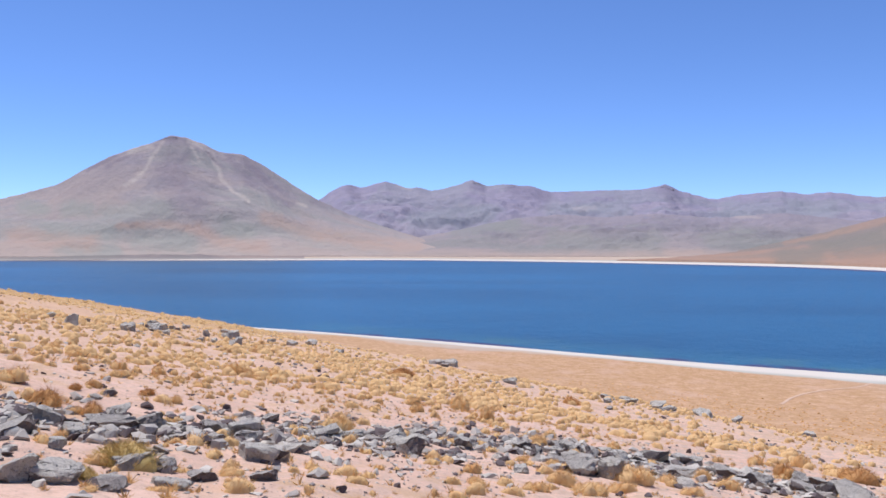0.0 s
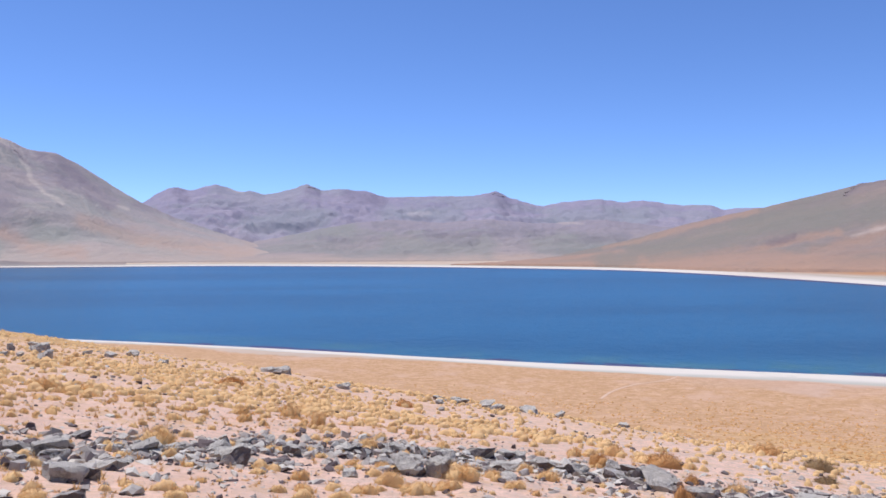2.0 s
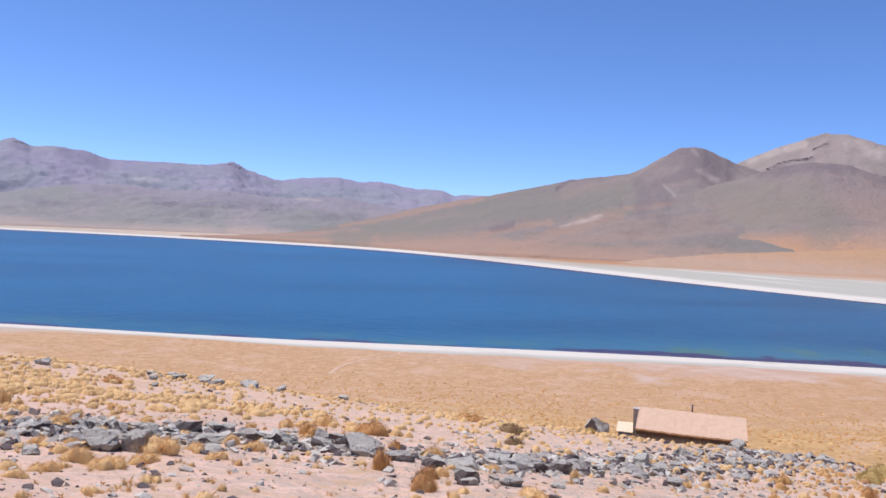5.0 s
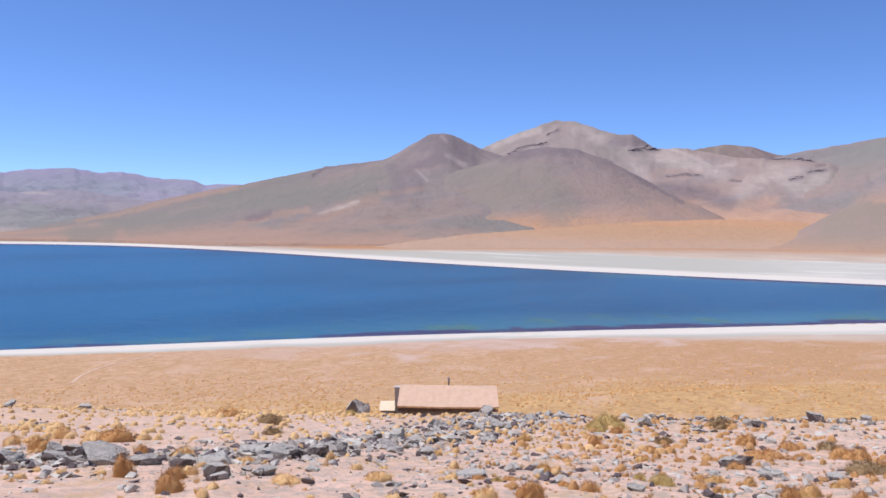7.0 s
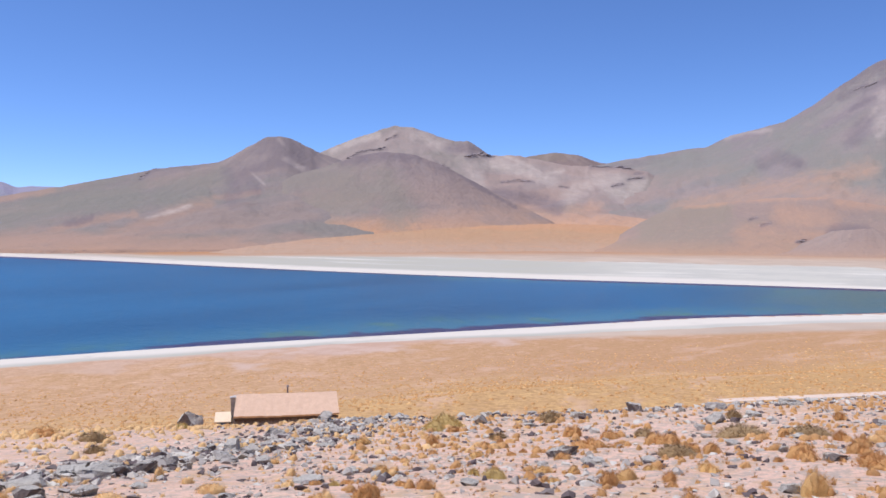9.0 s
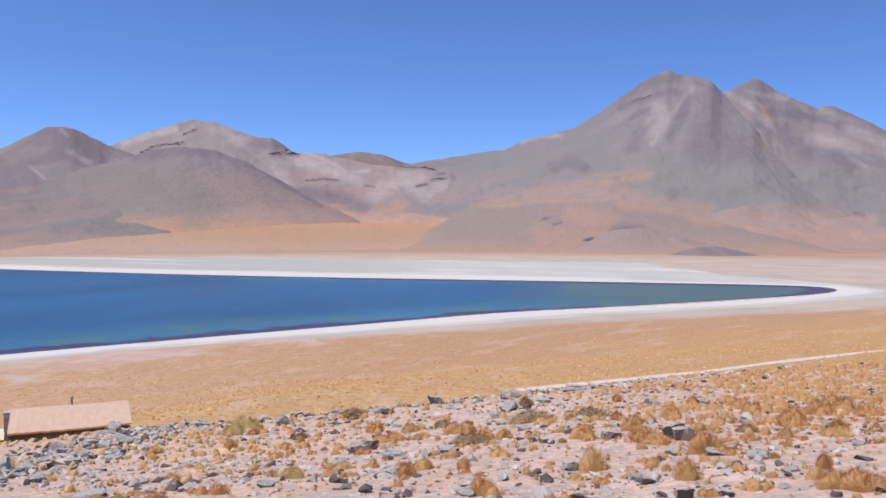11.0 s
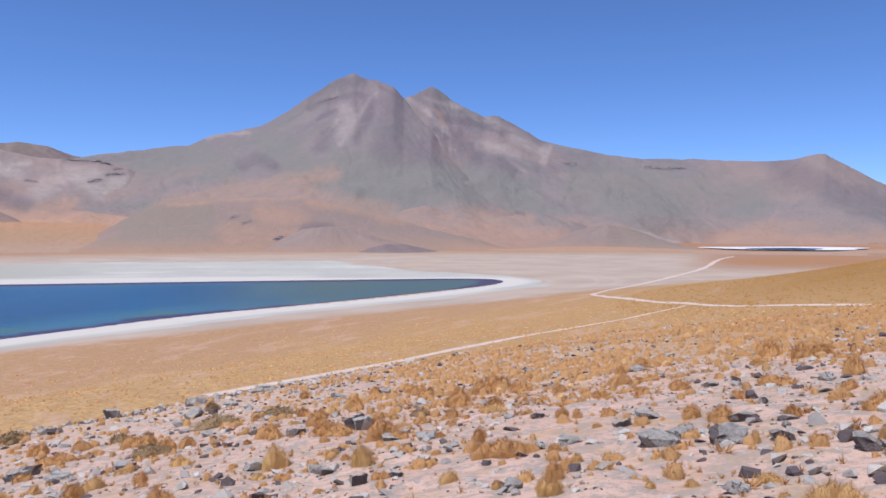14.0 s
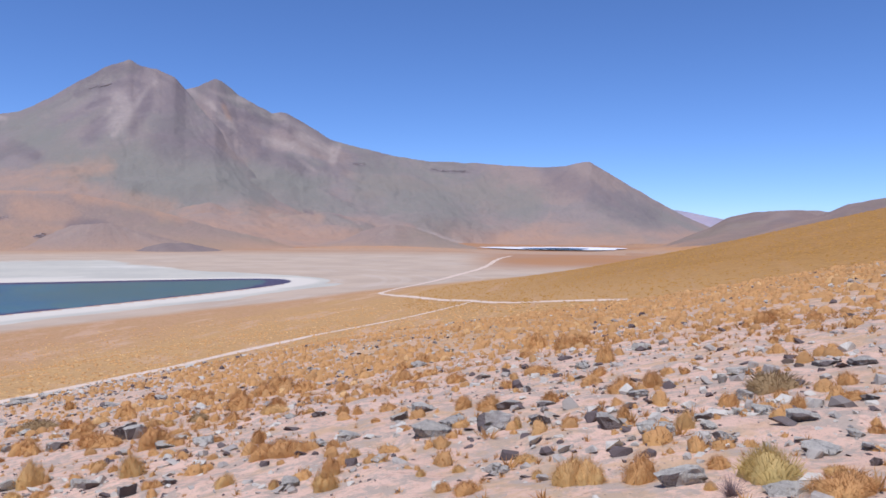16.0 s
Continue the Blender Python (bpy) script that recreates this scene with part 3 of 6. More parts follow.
RUST_MOUNTAIN_MARKS = [
    ("rust", 0.22, (-23.5, 0.16), (-26.1, 0.69), (-28.5, 1.38), (-31.4, 2.14), (-33.6, 2.67)),
    ("rust", 0.30, (-27.5, -1.17), (-31.4, -0.65), (-34.7, -0.33), (-37.4, -0.7)),
    ("rust", 0.28, (-31.8, -0.76), (-34.4, 0.25), (-37, 0.89), (-38.6, 1.12)),
    ("rust", 0.30, (-37, -0.19), (-39.4, 0.53), (-41.8, 1.58), (-43.4, 1.93)),
    ("rust", 0.35, (-38.2, -0.69), (-41.4, -0.78), (-45, -0.82)),
    ("rust", 0.20, (-43.8, 2.42), (-45, 2.45), (-46.8, 2.88)),
    ("pale", 0.16, (-39.4, 0.93), (-41, 1.36), (-42.2, 1.79)),
    ("pale", 0.12, (-46.4, 4.1), (-47.2, 3.38)),
    ("pale", 0.20, (-49.9, 4.56), (-48.6, 5.15)),
    ("pale", 0.16, (-48.2, 6.56), (-48.5, 6.25)),
    ("green", 0.80, (-32.9, 1.59), (-36.3, 2.26), (-38.6, 2.52)),
    ("green", 0.60, (-40.2, 2.55), (-43, 3.42), (-44.2, 3.85)),
    ("green", 0.50, (-25.4, -0.07), (-28.9, 0.17), (-31.8, 0.79)),
    ("green", 0.50, (-23.5, -0.83), (-25.4, -0.55)),
    ("dark", 0.45, (-44.8, 3.99), (-45.4, 3.06), (-45, 2.45)),
    ("dark", 0.50, (-45.8, 4.09), (-46.6, 3.29)),
    ("dark", 0.30, (-46.4, 4.5), (-47.8, 5.02), (-49, 4.88)),
    ("crag", 0.10, (-39, 3.53), (-39.8, 4.15), (-40.1, 4.28)),
    ("dark", 0.70, (-47.4, 6.34), (-49, 6.17), (-50.3, 5.38)),
    ("dark", 0.25, (-34.4, 0.45), (-35.9, 0.87)),
]
FRONT_DOME_MARKS = [
    ("green", 1.00, (-45, 1.02), (-47.4, 3.3), (-49.9, 4.16), (-52.7, 3.78)),
    ("green", 1.00, (-50.7, 1.71), (-55.6, 3.4), (-56.9, 1.79)),
    ("dark", 0.30, (-41, -0.06), (-42.6, 0.7), (-44.2, 1.41)),
    ("dark", 0.30, (-52.7, 5.21), (-55.6, 5.64), (-58, 5.44)),
    ("rust", 0.50, (-43.4, -0.43), (-46.6, 0.63), (-48.3, 1.68)),
    ("rust", 0.30, (-45, -1.03), (-49.9, -0.56)),
    ("rust", 0.45, (-59.7, 0.8), (-62.9, 1.43), (-65.6, 1.65)),
    ("dark", 0.16, (-61.2, 4.24), (-63.2, 3.04), (-65.2, 1.93)),
    ("crag", 0.09, (-41.1, -0.05), (-42.6, 0.5)),
]
PALE_MOUNTAIN_MARKS = [
    ("pale", 0.25, (-51.9, 5.81), (-53.5, 6.55), (-55.2, 7.04)),
    ("pale", 0.30, (-58, 7.05), (-59.6, 6.44), (-60.4, 6.16)),
    ("pale", 0.40, (-62.2, 4.64), (-62.6, 3.44)),
    ("pale", 0.35, (-63.2, 5.23), (-65.5, 4.62), (-67.8, 3.82)),
    ("pale", 0.20, (-66.7, 4.22), (-68.6, 4.59)),
    ("pale", 0.45, (-69, 2.84), (-70.8, 3.79), (-72.6, 3.77)),
    ("pale", 0.30, (-73, 2.63), (-73.6, 3.57)),
    ("pale", 0.14, (-64.4, 5.61), (-65.5, 5.21), (-67.1, 4.41)),
    ("crag", 0.13, (-53.1, 5.33), (-54.4, 5.91), (-55.8, 6.04)),
    ("crag", 0.20, (-61.7, 5.55), (-62.6, 5.75), (-63.5, 5.54)),
    ("crag", 0.12, (-59, 5.12), (-60.4, 4.72)),
    ("crag", 0.12, (-64.2, 3.71), (-65.6, 3.83), (-66.5, 3.75)),
    ("crag", 0.10, (-55.8, 6.64), (-56.6, 7.05)),
    ("crag", 0.10, (-68.4, 3.42), (-69, 3.34)),
    ("dark", 0.30, (-60.4, 6.16), (-61.6, 6.31), (-63.2, 5.98)),
    ("dark", 0.40, (-64, 2.84), (-66.3, 2.64), (-68.2, 1.86)),
    ("rust", 0.40, (-65.6, 1.65), (-68.6, 1.28), (-70.8, 1.95)),
]
SADDLE_MARKS = [
    ("crag", 0.20, (-70.6, 4.83), (-72.2, 4.8), (-73.3, 4.67)),
    ("crag", 0.13, (-73.1, 3.88), (-74.2, 4.01)),
    ("crag", 0.16, (-72.1, 3.4), (-72.8, 3.58)),
    ("crag", 0.09, (-73.6, 4.29), (-74.1, 4.35)),
    ("pale", 0.40, (-70.8, 3.79), (-72.6, 3.01)),
    ("pale", 0.30, (-73.5, 3.01), (-74.2, 3.56)),
]
GREAT_VOLCANO_MARKS = [
    ("dark", 0.26, (-86.6, 8.96), (-87.7, 9.37), (-89.1, 9.69), (-90.7, 9.88)),
    ("crag", 0.09, (-87.5, 9.3), (-88.7, 9.62)),
    ("dark", 0.22, (-87.3, 8.2), (-88.5, 8.77)),
    ("dark", 0.35, (-86.7, 9.96), (-88.3, 10.56), (-90.4, 10.95)),
    ("pale", 0.44, (-89.2, 8.7), (-89.5, 8.0), (-89.0, 7.2)),
    ("pale", 0.20, (-88.7, 8.1), (-87.9, 7.2)),
    ("pale", 0.22, (-89.2, 7.1), (-88.8, 6.4)),
    ("pale", 0.14, (-91.5, 10.08), (-90.8, 9.37), (-90.2, 8.37)),
    ("dark", 0.35, (-88.1, 7.37), (-87.3, 6.15)),
    ("dark", 0.30, (-91.2, 9.37), (-90.8, 8.37), (-90, 6.76)),
    ("dark", 0.80, (-92.8, 9.35), (-92.8, 7.95), (-92, 6.15), (-94.9, 5.92)),
    ("pale", 0.16, (-79.6, 6.68), (-81, 6.98), (-82.4, 7.04)),
    ("green", 0.80, (-75.5, 4.81), (-78.6, 5.26), (-81, 4.29)),
    ("green", 1.00, (-84.2, 6.14), (-86.7, 4.53), (-90.8, 4.94)),
    ("green", 0.60, (-87.5, 3.72), (-91.6, 4.12)),
    ("green", 1.00, (-90, 3.1), (-94.9, 3.69), (-98.1, 3.05)),
]
GREAT_VOLCANO_FOOT_MARKS = [
    ("dark", 0.30, (-82, 4.83), (-83, 5.2), (-84.2, 4.8)),
    ("rust", 0.40, (-76.3, 1.85), (-80.2, 2.68), (-84.2, 3.51), (-88.3, 4.33)),
    ("rust", 0.50, (-84.2, 3.1), (-88.3, 2.28), (-92.4, 1.45)),
    ("rust", 0.50, (-81, 3.08), (-86.7, 3.1)),
    ("rust", 0.60, (-87.5, 1.47), (-92.4, 0.63), (-94.9, 0.01)),
    ("dark", 0.35, (-86.7, 1.26), (-89.1, 1.05)),
]
SHOULDER_MARKS = [
    ("pale", 0.22, (-93.7, 9.66), (-94.9, 8.93), (-95.9, 7.92), (-96.7, 7.1)),
    ("pale", 0.16, (-94.9, 9.72), (-96.3, 9.3), (-97.5, 9.08)),
    ("rust", 0.20, (-95.9, 8.71), (-96.3, 7.91)),
    ("dark", 0.25, (-96.5, 8.3), (-98.3, 7.99), (-100.5, 7.22)),
    ("pale", 0.25, (-98.9, 8.85), (-100.5, 7.82), (-103.3, 6.75)),
    ("pale", 0.30, (-98.9, 6.38), (-100.5, 6.03), (-101.5, 5.61)),
    ("pale", 0.14, (-100.9, 5.42), (-102.1, 4.48)),
    ("pale", 0.22, (-104, 6.14), (-103.5, 5.17)),
    ("pale", 0.30, (-101.3, 6.81), (-103.3, 5.96)),
    ("dark", 0.30, (-99.9, 8.5), (-101.7, 7.78), (-103.3, 6.75)),
    ("dark", 0.45, (-97.3, 6.89), (-98.9, 5.46), (-101.3, 4.82)),
    ("crag", 0.12, (-110.6, 4.58), (-112, 4.45), (-113.4, 4.44)),
    ("crag", 0.10, (-105, 4.93), (-105.8, 4.87)),
    ("dark", 0.50, (-94.5, 9.73), (-95.7, 10.1)),
]
SHOULDER_FOOT_MARKS = [
    ("green", 0.70, (-96.9, 4), (-100.1, 3.83), (-102.1, 3)),
    ("green", 1.00, (-106, 3.53), (-109, 3.08), (-111.8, 2.64)),
    ("rust", 0.45, (-93.2, 1.04), (-97.3, 0.41), (-101.3, 0.2)),
    ("rust", 0.40, (-97.3, -0.81), (-102.1, -0.61), (-105.2, -0.21)),
    ("rust", 0.30, (-93.2, 1.86), (-98.1, 1.43), (-102.5, 1)),
    ("pale", 0.14, (-109.7, 0.28), (-111.5, -0.34), (-112.9, -0.71)),
    ("dark", 0.12, (-101.5, 1.49), (-102.1, 1.4)),
    ("green", 0.90, (-110.5, 3), (-114.6, 2.82), (-117.8, 2.22)),
    ("dark", 0.60, (-119.4, 4.25), (-122.7, 2.63), (-126.2, 1.23)),
    ("rust", 0.35, (-115.4, -0.45), (-120.3, -0.53), (-125.4, -0.57)),
]
RUST_FOOTHILL_MARKS = [
    ("rust", 0.22, (-77, 1.97), (-81, 2.48), (-85.9, 2.57)),
    ("rust", 0.40, (-86.7, 2.49), (-90, 1.99), (-93.2, 1.04)),
    ("green", 0.60, (-74.7, 0.85), (-76.3, 1.65), (-79.4, 1.74)),
    ("crag", 0.09, (-81.2, 1.06), (-81.7, 1.22)),
    ("crag", 0.09, (-82, 0.65), (-82.6, 0.86)),
    ("rust", 0.50, (-81, 0.05), (-85.8, -0.17)),
    ("dark", 0.30, (-86.3, 0.24), (-88.3, 0.36)),
    ("crag", 0.20, (-84.2, -0.45), (-85, -0.37)),
    ("rust", 0.50, (-83.4, 1.47), (-85.8, 1.06)),
]
RANGE_MARKS = [("crag", 0.08, (-2.2, 4.5), (-3.0, 4.3)), ("crag", 0.08, (-15.5, 4.1), (-16.4, 3.8)), ("crag", 0.07, (6.9, 4.25), (6.3, 4.1)), ("dark", 0.2, (-2.0, 4.3), (-3.0, 4.1)), ("dark", 0.25, (6.9, 4.05), (6.1, 3.4)), ("dark", 0.3, (-15.6, 3.95), (-16.5, 3.2)), ("dark", 0.3, (-5.0, 4.1), (-7.5, 3.5)), ("pale", 0.2, (3.2, 4.3), (2.4, 4.05)), ("pale", 0.16, (-9.5, 2.6), (-11.0, 2.7)), ("green", 0.5, (2, 1.8), (-3, 2.2)), ("green", 0.5, (-8, 2.6), (-13, 2.4)), ("green", 0.5, (-20, 2.4), (-26, 2.2))]
FOOTHILL_MARKS = [("green", 0.5, (-1, 1.2), (-5, 1.6)), ("dark", 0.25, (-3, 0.9), (-5, 0.6)), ("dark", 0.25, (-7, 1.9), (-8.5, 1.7)), ("dark", 0.3, (-11, 0.9), (-14, 0.7)), ("dark", 0.3, (-16, 1.4), (-19, 1.2)), ("dark", 0.3, (-22, 0.9), (-25, 0.8)), ("green", 0.6, (-8, 0.4), (-15, 0.2)), ("green", 0.6, (-19, 0.4), (-24, 0.2)), ("pale", 0.12, (-20, 2.0), (-22, 1.9))]


def lake_end(az):
    """How far the lake reaches on each bearing."""
    r = np.arange(300, 2200, 15.0)
    R, A = np.meshgrid(r, az, indexing="ij")
    wet = shore_distance(-np.sin(np.radians(A)) * R, np.cos(np.radians(A)) * R) < 0
    return np.where(wet, R, 0).max(0)


def make_mountain(name, skyline, ridge, base, material, label, tops=(), curve=1.35, rough=1.0, step=0.11, rows=96, seed=0, gullies=2.0, low=None, back=0.35, marks=(), ridged=0.055, push=None, grain=520.0):
    """A mountain: skyline gives (azimuth, elevation) along its crest, ridge its distance, base where its foot begins."""
    sky_az = np.array([p[0] for p in skyline][::-1], float)
    sky_el = np.array([p[1] for p in skyline][::-1], float)
    if sky_az[0] > sky_az[-1]:
        sky_az, sky_el = sky_az[::-1], sky_el[::-1]
    az = np.arange(sky_az[0], sky_az[-1] + step, step)
    el = np.interp(az, sky_az, sky_el)
    soft = np.ones(3) / 3
    el = np.convolve(np.pad(el, 1, mode="edge"), soft, "valid")
    if not np.isscalar(ridge):
        ridge = np.interp(az, [p[0] for p in ridge][::-1], [p[1] for p in ridge][::-1])
    el = el + rough * 0.035 * fbm(az * 2.2, az * 0, seed + 3, 4)
    foot = (LAKE + 6) if low is None else low
    crest = EYE + ridge * np.tan(np.radians(el))
    s = np.concatenate([np.linspace(0, 1, rows), 1 + np.linspace(0.03, back, 14)])
    S, A = np.meshgrid(s, az, indexing="ij")
    C = np.broadcast_to(crest, S.shape)
    start = np.maximum(base, lake_end(az) + (230 if base > 1700 else 110) * (base > 700))
    start = np.convolve(np.pad(start, 20, mode="edge"), np.ones(41) / 41, "valid")
    if push:
        start = start + push[2] * ramp(push[0], push[1], az)
    start = np.minimum(start, ridge - 120)
    R = start + S * (ridge - start)
    tops = tops or [(sky_az[np.argmax(sky_el)],)]
    down = np.maximum(ridge - R, 0) + 0.03 * ridge
    warp = 0.32 * fbm(A * 0.45, R / 260, seed + 7, 4)
    # streaks fan out from each top and blend between them
    gully, flow, share = 0.0, 0.0, 0.0
    for n, top in enumerate(tops):
        lat = np.radians(A - top[0]) * R
        weight = (np.abs(lat) + 0.25 * down + 20.0) ** -3
        fan = np.arctan2(lat, down * 1.2)
        gully = gully + weight * (1 - np.abs(fbm((fan + warp) * gullies, R / 700, seed + 11 + n, 4, 0.55)) * 2.2)
        flow = flow + weight * fbm((fan + 0.6 * warp) * (1.6 * max(gullies, 3.0)), R / 900, seed + 61 + n, 5, 0.6)
        share = share + weight
    # and fade out on the gentle lower slopes
    fade = ramp(0.2, 0.65, S)
    gully, flow = gully / share * fade, flow / share * (0.1 + 0.9 * fade) * (gullies > 0)
    x, y = -np.sin(np.radians(A)) * R, np.cos(np.radians(A)) * R
    wx, wy = x + 90 * fbm(x / 350, y / 350, seed + 41, 3), y + 90 * fbm(x / 350, y / 350, seed + 43, 3)
    spurs = 1 - 2.2 * np.abs(fbm(wx / grain, wy / grain, seed + 19, 5, 0.52))
    spurs = spurs + 0.3 * (1 - 2.2 * np.abs(fbm(wx / (0.3 * grain), wy / (0.3 * grain), seed + 29, 4, 0.55)))
    lumps = fbm(x / 330, y / 330, seed + 20, 5)
    body = np.clip(S, 0, 1)
    shape = body ** curve
    tall = np.maximum(C - foot, 5) + np.zeros_like(S)
    swell = np.sin(np.pi * np.clip(S, 0, 1) ** 0.8)
    reach = int(4.5 / step)
    bell = np.exp(-0.5 * (np.arange(-2 * reach, 2 * reach + 1) / reach) ** 2)
    smooth = np.convolve(np.pad(tall[0], 2 * reach, mode="edge"), bell / bell.sum(), "valid")
    eased = np.minimum(smooth, tall[0] * 1.25 + 8)
    tall = eased + (tall - eased) * ramp(0.35, 1.0, S)
    z = foot + tall * shape
    z = z + rough * swell * tall * ((0.055 + 0.105 * ramp(0.05, 0.2, S) * ramp(0.65, 0.35, S)) * (lumps - 0.2) + ridged * (0.3 + 0.7 * body) * (spurs - 0.9) - 0.014 * np.clip(gully, 0, 1) ** 2)
    z = z + rough * 0.008 * tall * (fbm(x / 45, y / 45, seed + 23, 4) - 0.5) * np.clip(S * 6, 0, 1)
    z = np.where(S > 1, C - (C - foot) * 0.6 * (S - 1) / back, z)
    # the slope is clamped under the camera's sight line to the crest
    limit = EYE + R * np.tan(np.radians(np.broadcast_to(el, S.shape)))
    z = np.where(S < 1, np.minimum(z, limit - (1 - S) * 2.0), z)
    z = np.where(S <= 0, foot - 12, z)
    height = np.clip((z - foot) / max(float(tall.max()), 1), 0, 1)
    wash = fbm(x / 260 + 0.4 * warp, y / 260 + z / 220, seed + 67, 5, 0.55)
    # elevation angle seen from the camera, in which the bands are laid
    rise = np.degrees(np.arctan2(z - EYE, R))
    torn = fbm(A * 1.3 + 0.4 * rise, rise * 1.8, seed + 51, 3, 0.6) + 0.55 * fbm(A * 5.2, rise * 7.0, seed + 53, 4, 0.65)
    bands = {"pale": np.zeros_like(z), "dark": np.zeros_like(z), "rust": np.zeros_like(z), "green": np.zeros_like(z)}
    for kind, w, *line in marks:
        gap = np.full_like(z, 99.0)
        for (a0, e0), (a1, e1) in zip(line, line[1:]):
            t = np.clip(((A - a0) * (a1 - a0) + (rise - e0) * (e1 - e0)) / ((a1 - a0) ** 2 + (e1 - e0) ** 2 + 1e-9), 0, 1)
            gap = np.minimum(gap, np.hypot(A - a0 - t * (a1 - a0), rise - e0 - t * (e1 - e0)))
        gap = gap + 0.75 * w * torn
        strength = {"rust": 0.72, "pale": 0.7, "dark": 0.75, "green": 0.75, "crag": 0.6}[kind] * (1 if w < 0.45 else 0.85)
        to = "dark" if kind == "crag" else kind
        bands[to] = np.maximum(bands[to], strength * (1 - ramp(0.2 * w, (1.5 if w < 0.3 else 2.3) * w, gap)) * (S < 1.02))
    verts = np.stack([x, y, z], -1).reshape(-1, 3)
    me = mesh_of(name, verts, grid_faces(len(s), len(az)), material, [("height", height), ("gully", gully), ("flow", flow), ("wash", wash)] + list(bands.items()))
    ob = tagged(new(name, me), label, "mountain")
    for kind, w, *line in marks:
        if kind == "crag":
            for start_at, end_at in zip(line, line[1:]):
                make_crag(ob, az, rise, x, y, z, start_at, end_at, w, seed)
    return ob


def make_crag(parent, az, rise, x, y, z, start, end, w, seed):
    """A broken cliff band standing out of the slope: each block is a part of its mountain."""
    g = random.Random(int(seed * 100 + abs(start[0]) * 10))
    count = max(7, int(abs(end[0] - start[0]) * 13))
    for k in range(count):
        t = (k + g.random()) / count
        a = start[0] + (end[0] - start[0]) * t
        e = start[1] + (end[1] - start[1]) * t + g.uniform(-0.35, 0.35) * w
        j = int(np.clip(np.searchsorted(az, a), 0, len(az) - 1))
        hits = np.nonzero(rise[:, j] >= e)[0]
        if not len(hits):
            continue
        i = hits[0]
        at = Vector((x[i, j], y[i, j], z[i, j]))
        unit = radians(w) * at.length
        bm = bmesh.new()
        wide, deep, tall = unit * g.uniform(0.9, 1.8), unit * 0.6, unit * g.uniform(0.3, 0.6)
        aside = Vector((-at.y, at.x, 0)).normalized()
        inward = Vector((at.x, at.y, 0)).normalized()
        pts = [bm.verts.new(at + aside * g.uniform(-1, 1) * wide + inward * g.uniform(-1, 1) * deep + Vector((0, 0, g.uniform(-0.7, 0.3) * tall + 0.15 * unit))) for _ in range(14)]
        hull = bmesh.ops.convex_hull(bm, input=pts)
        bmesh.ops.delete(bm, geom=list({v for v in hull["geom_interior"] if isinstance(v, bmesh.types.BMVert)}), context="VERTS")
        me = bpy.data.meshes.new("crag")
        bm.to_mesh(me)
        bm.free()
        me.materials.append(CRAG)
        crag = new("crag", me)
        crag.parent = parent
        crag["label"] = "dark broken cliff block"


def make_path(name, points, width, label, material=None):
    """A trodden path laid along the ground."""
    pts = np.array(points, float)
    for _ in range(3):
        pts = np.vstack([pts[:1], np.stack([pts[:-1] * 0.75 + pts[1:] * 0.25, pts[:-1] * 0.25 + pts[1:] * 0.75], 1).reshape(-1, 2), pts[-1:]])
    fine = [pts[0]]
    for p, q in zip(pts, pts[1:]):
        n = max(1, int(np.hypot(*(q - p)) / 1.0))
        fine += [p + (q - p) * k / n for k in range(1, n + 1)]
    pts = np.array(fine)
    t = np.gradient(pts, axis=0)
    t /= np.maximum(np.hypot(t[:, 0], t[:, 1]), 1e-6)[:, None]
    nrm = np.stack([-t[:, 1], t[:, 0]], -1)
    i = np.arange(len(pts))
    half = 0.5 * width * (1 + 0.18 * vnoise(i * 0.09, i * 0, 5)) * np.clip(np.hypot(pts[:, 0], pts[:, 1]) / 320, 1.0, 1.7)
    sway = 0.15 * width * vnoise(i * 0.05, i * 0, 9)
    rows = []
    for k in (-1.0, -0.4, 0.4, 1.0):
        p = pts + nrm * (sway + k * half)[:, None]
        rows.append(np.column_stack([p, sheet_height(p[:, 0], p[:, 1]) + (0.04 if abs(k) < 0.9 else -0.01) + 0.00025 * np.hypot(p[:, 0], p[:, 1])]))
    verts = np.stack(rows, 0).reshape(-1, 3)
    ob = new(name, mesh_of(name, verts, grid_faces(4, len(pts)), material or PATH))
    return tagged(ob, label, "path", kind="structure")


FAINT = plain_material("faint_trail_earth", (0.575, 0.405, 0.27), (0.53, 0.365, 0.235), 0.4, local=False)
CRAG = plain_material("dark_cliff_rock", (0.40, 0.335, 0.305), (0.31, 0.26, 0.24), 0.03, local=False)
SALT = plain_material("salt_crust", (0.80, 0.79, 0.77), (0.72, 0.70, 0.67), 0.02, local=False)
VOLCANO = mountain_material("volcano_scree", (0.302, 0.268, 0.262), (0.335, 0.30, 0.268), (0.385, 0.312, 0.245), 0.0035, (-0.08, 0.26), dark=(0.225, 0.19, 0.205), pale=(0.50, 0.435, 0.35), rust=(0.40, 0.285, 0.21))
# far range and peak: distance haze is mixed into the rock colour
RANGE = mountain_material("hazed_range_rock", (0.262, 0.24, 0.296), (0.295, 0.272, 0.30), (0.36, 0.31, 0.255), 0.0028, (-0.05, 0.2), dark=(0.20, 0.18, 0.218), pale=(0.38, 0.345, 0.325), rust=(0.34, 0.295, 0.305))
PEAK = mountain_material("hazed_peak_rock", (0.36, 0.32, 0.375), (0.38, 0.34, 0.38), (0.40, 0.36, 0.36), 0.0028, (-0.05, 0.2))
FOOTHILL = mountain_material("foothill_scrub", (0.255, 0.23, 0.245), (0.275, 0.245, 0.225), (0.39, 0.305, 0.235), 0.004, (-0.02, 0.18), dark=(0.215, 0.20, 0.20), pale=(0.38, 0.33, 0.28), rust=(0.36, 0.30, 0.26))
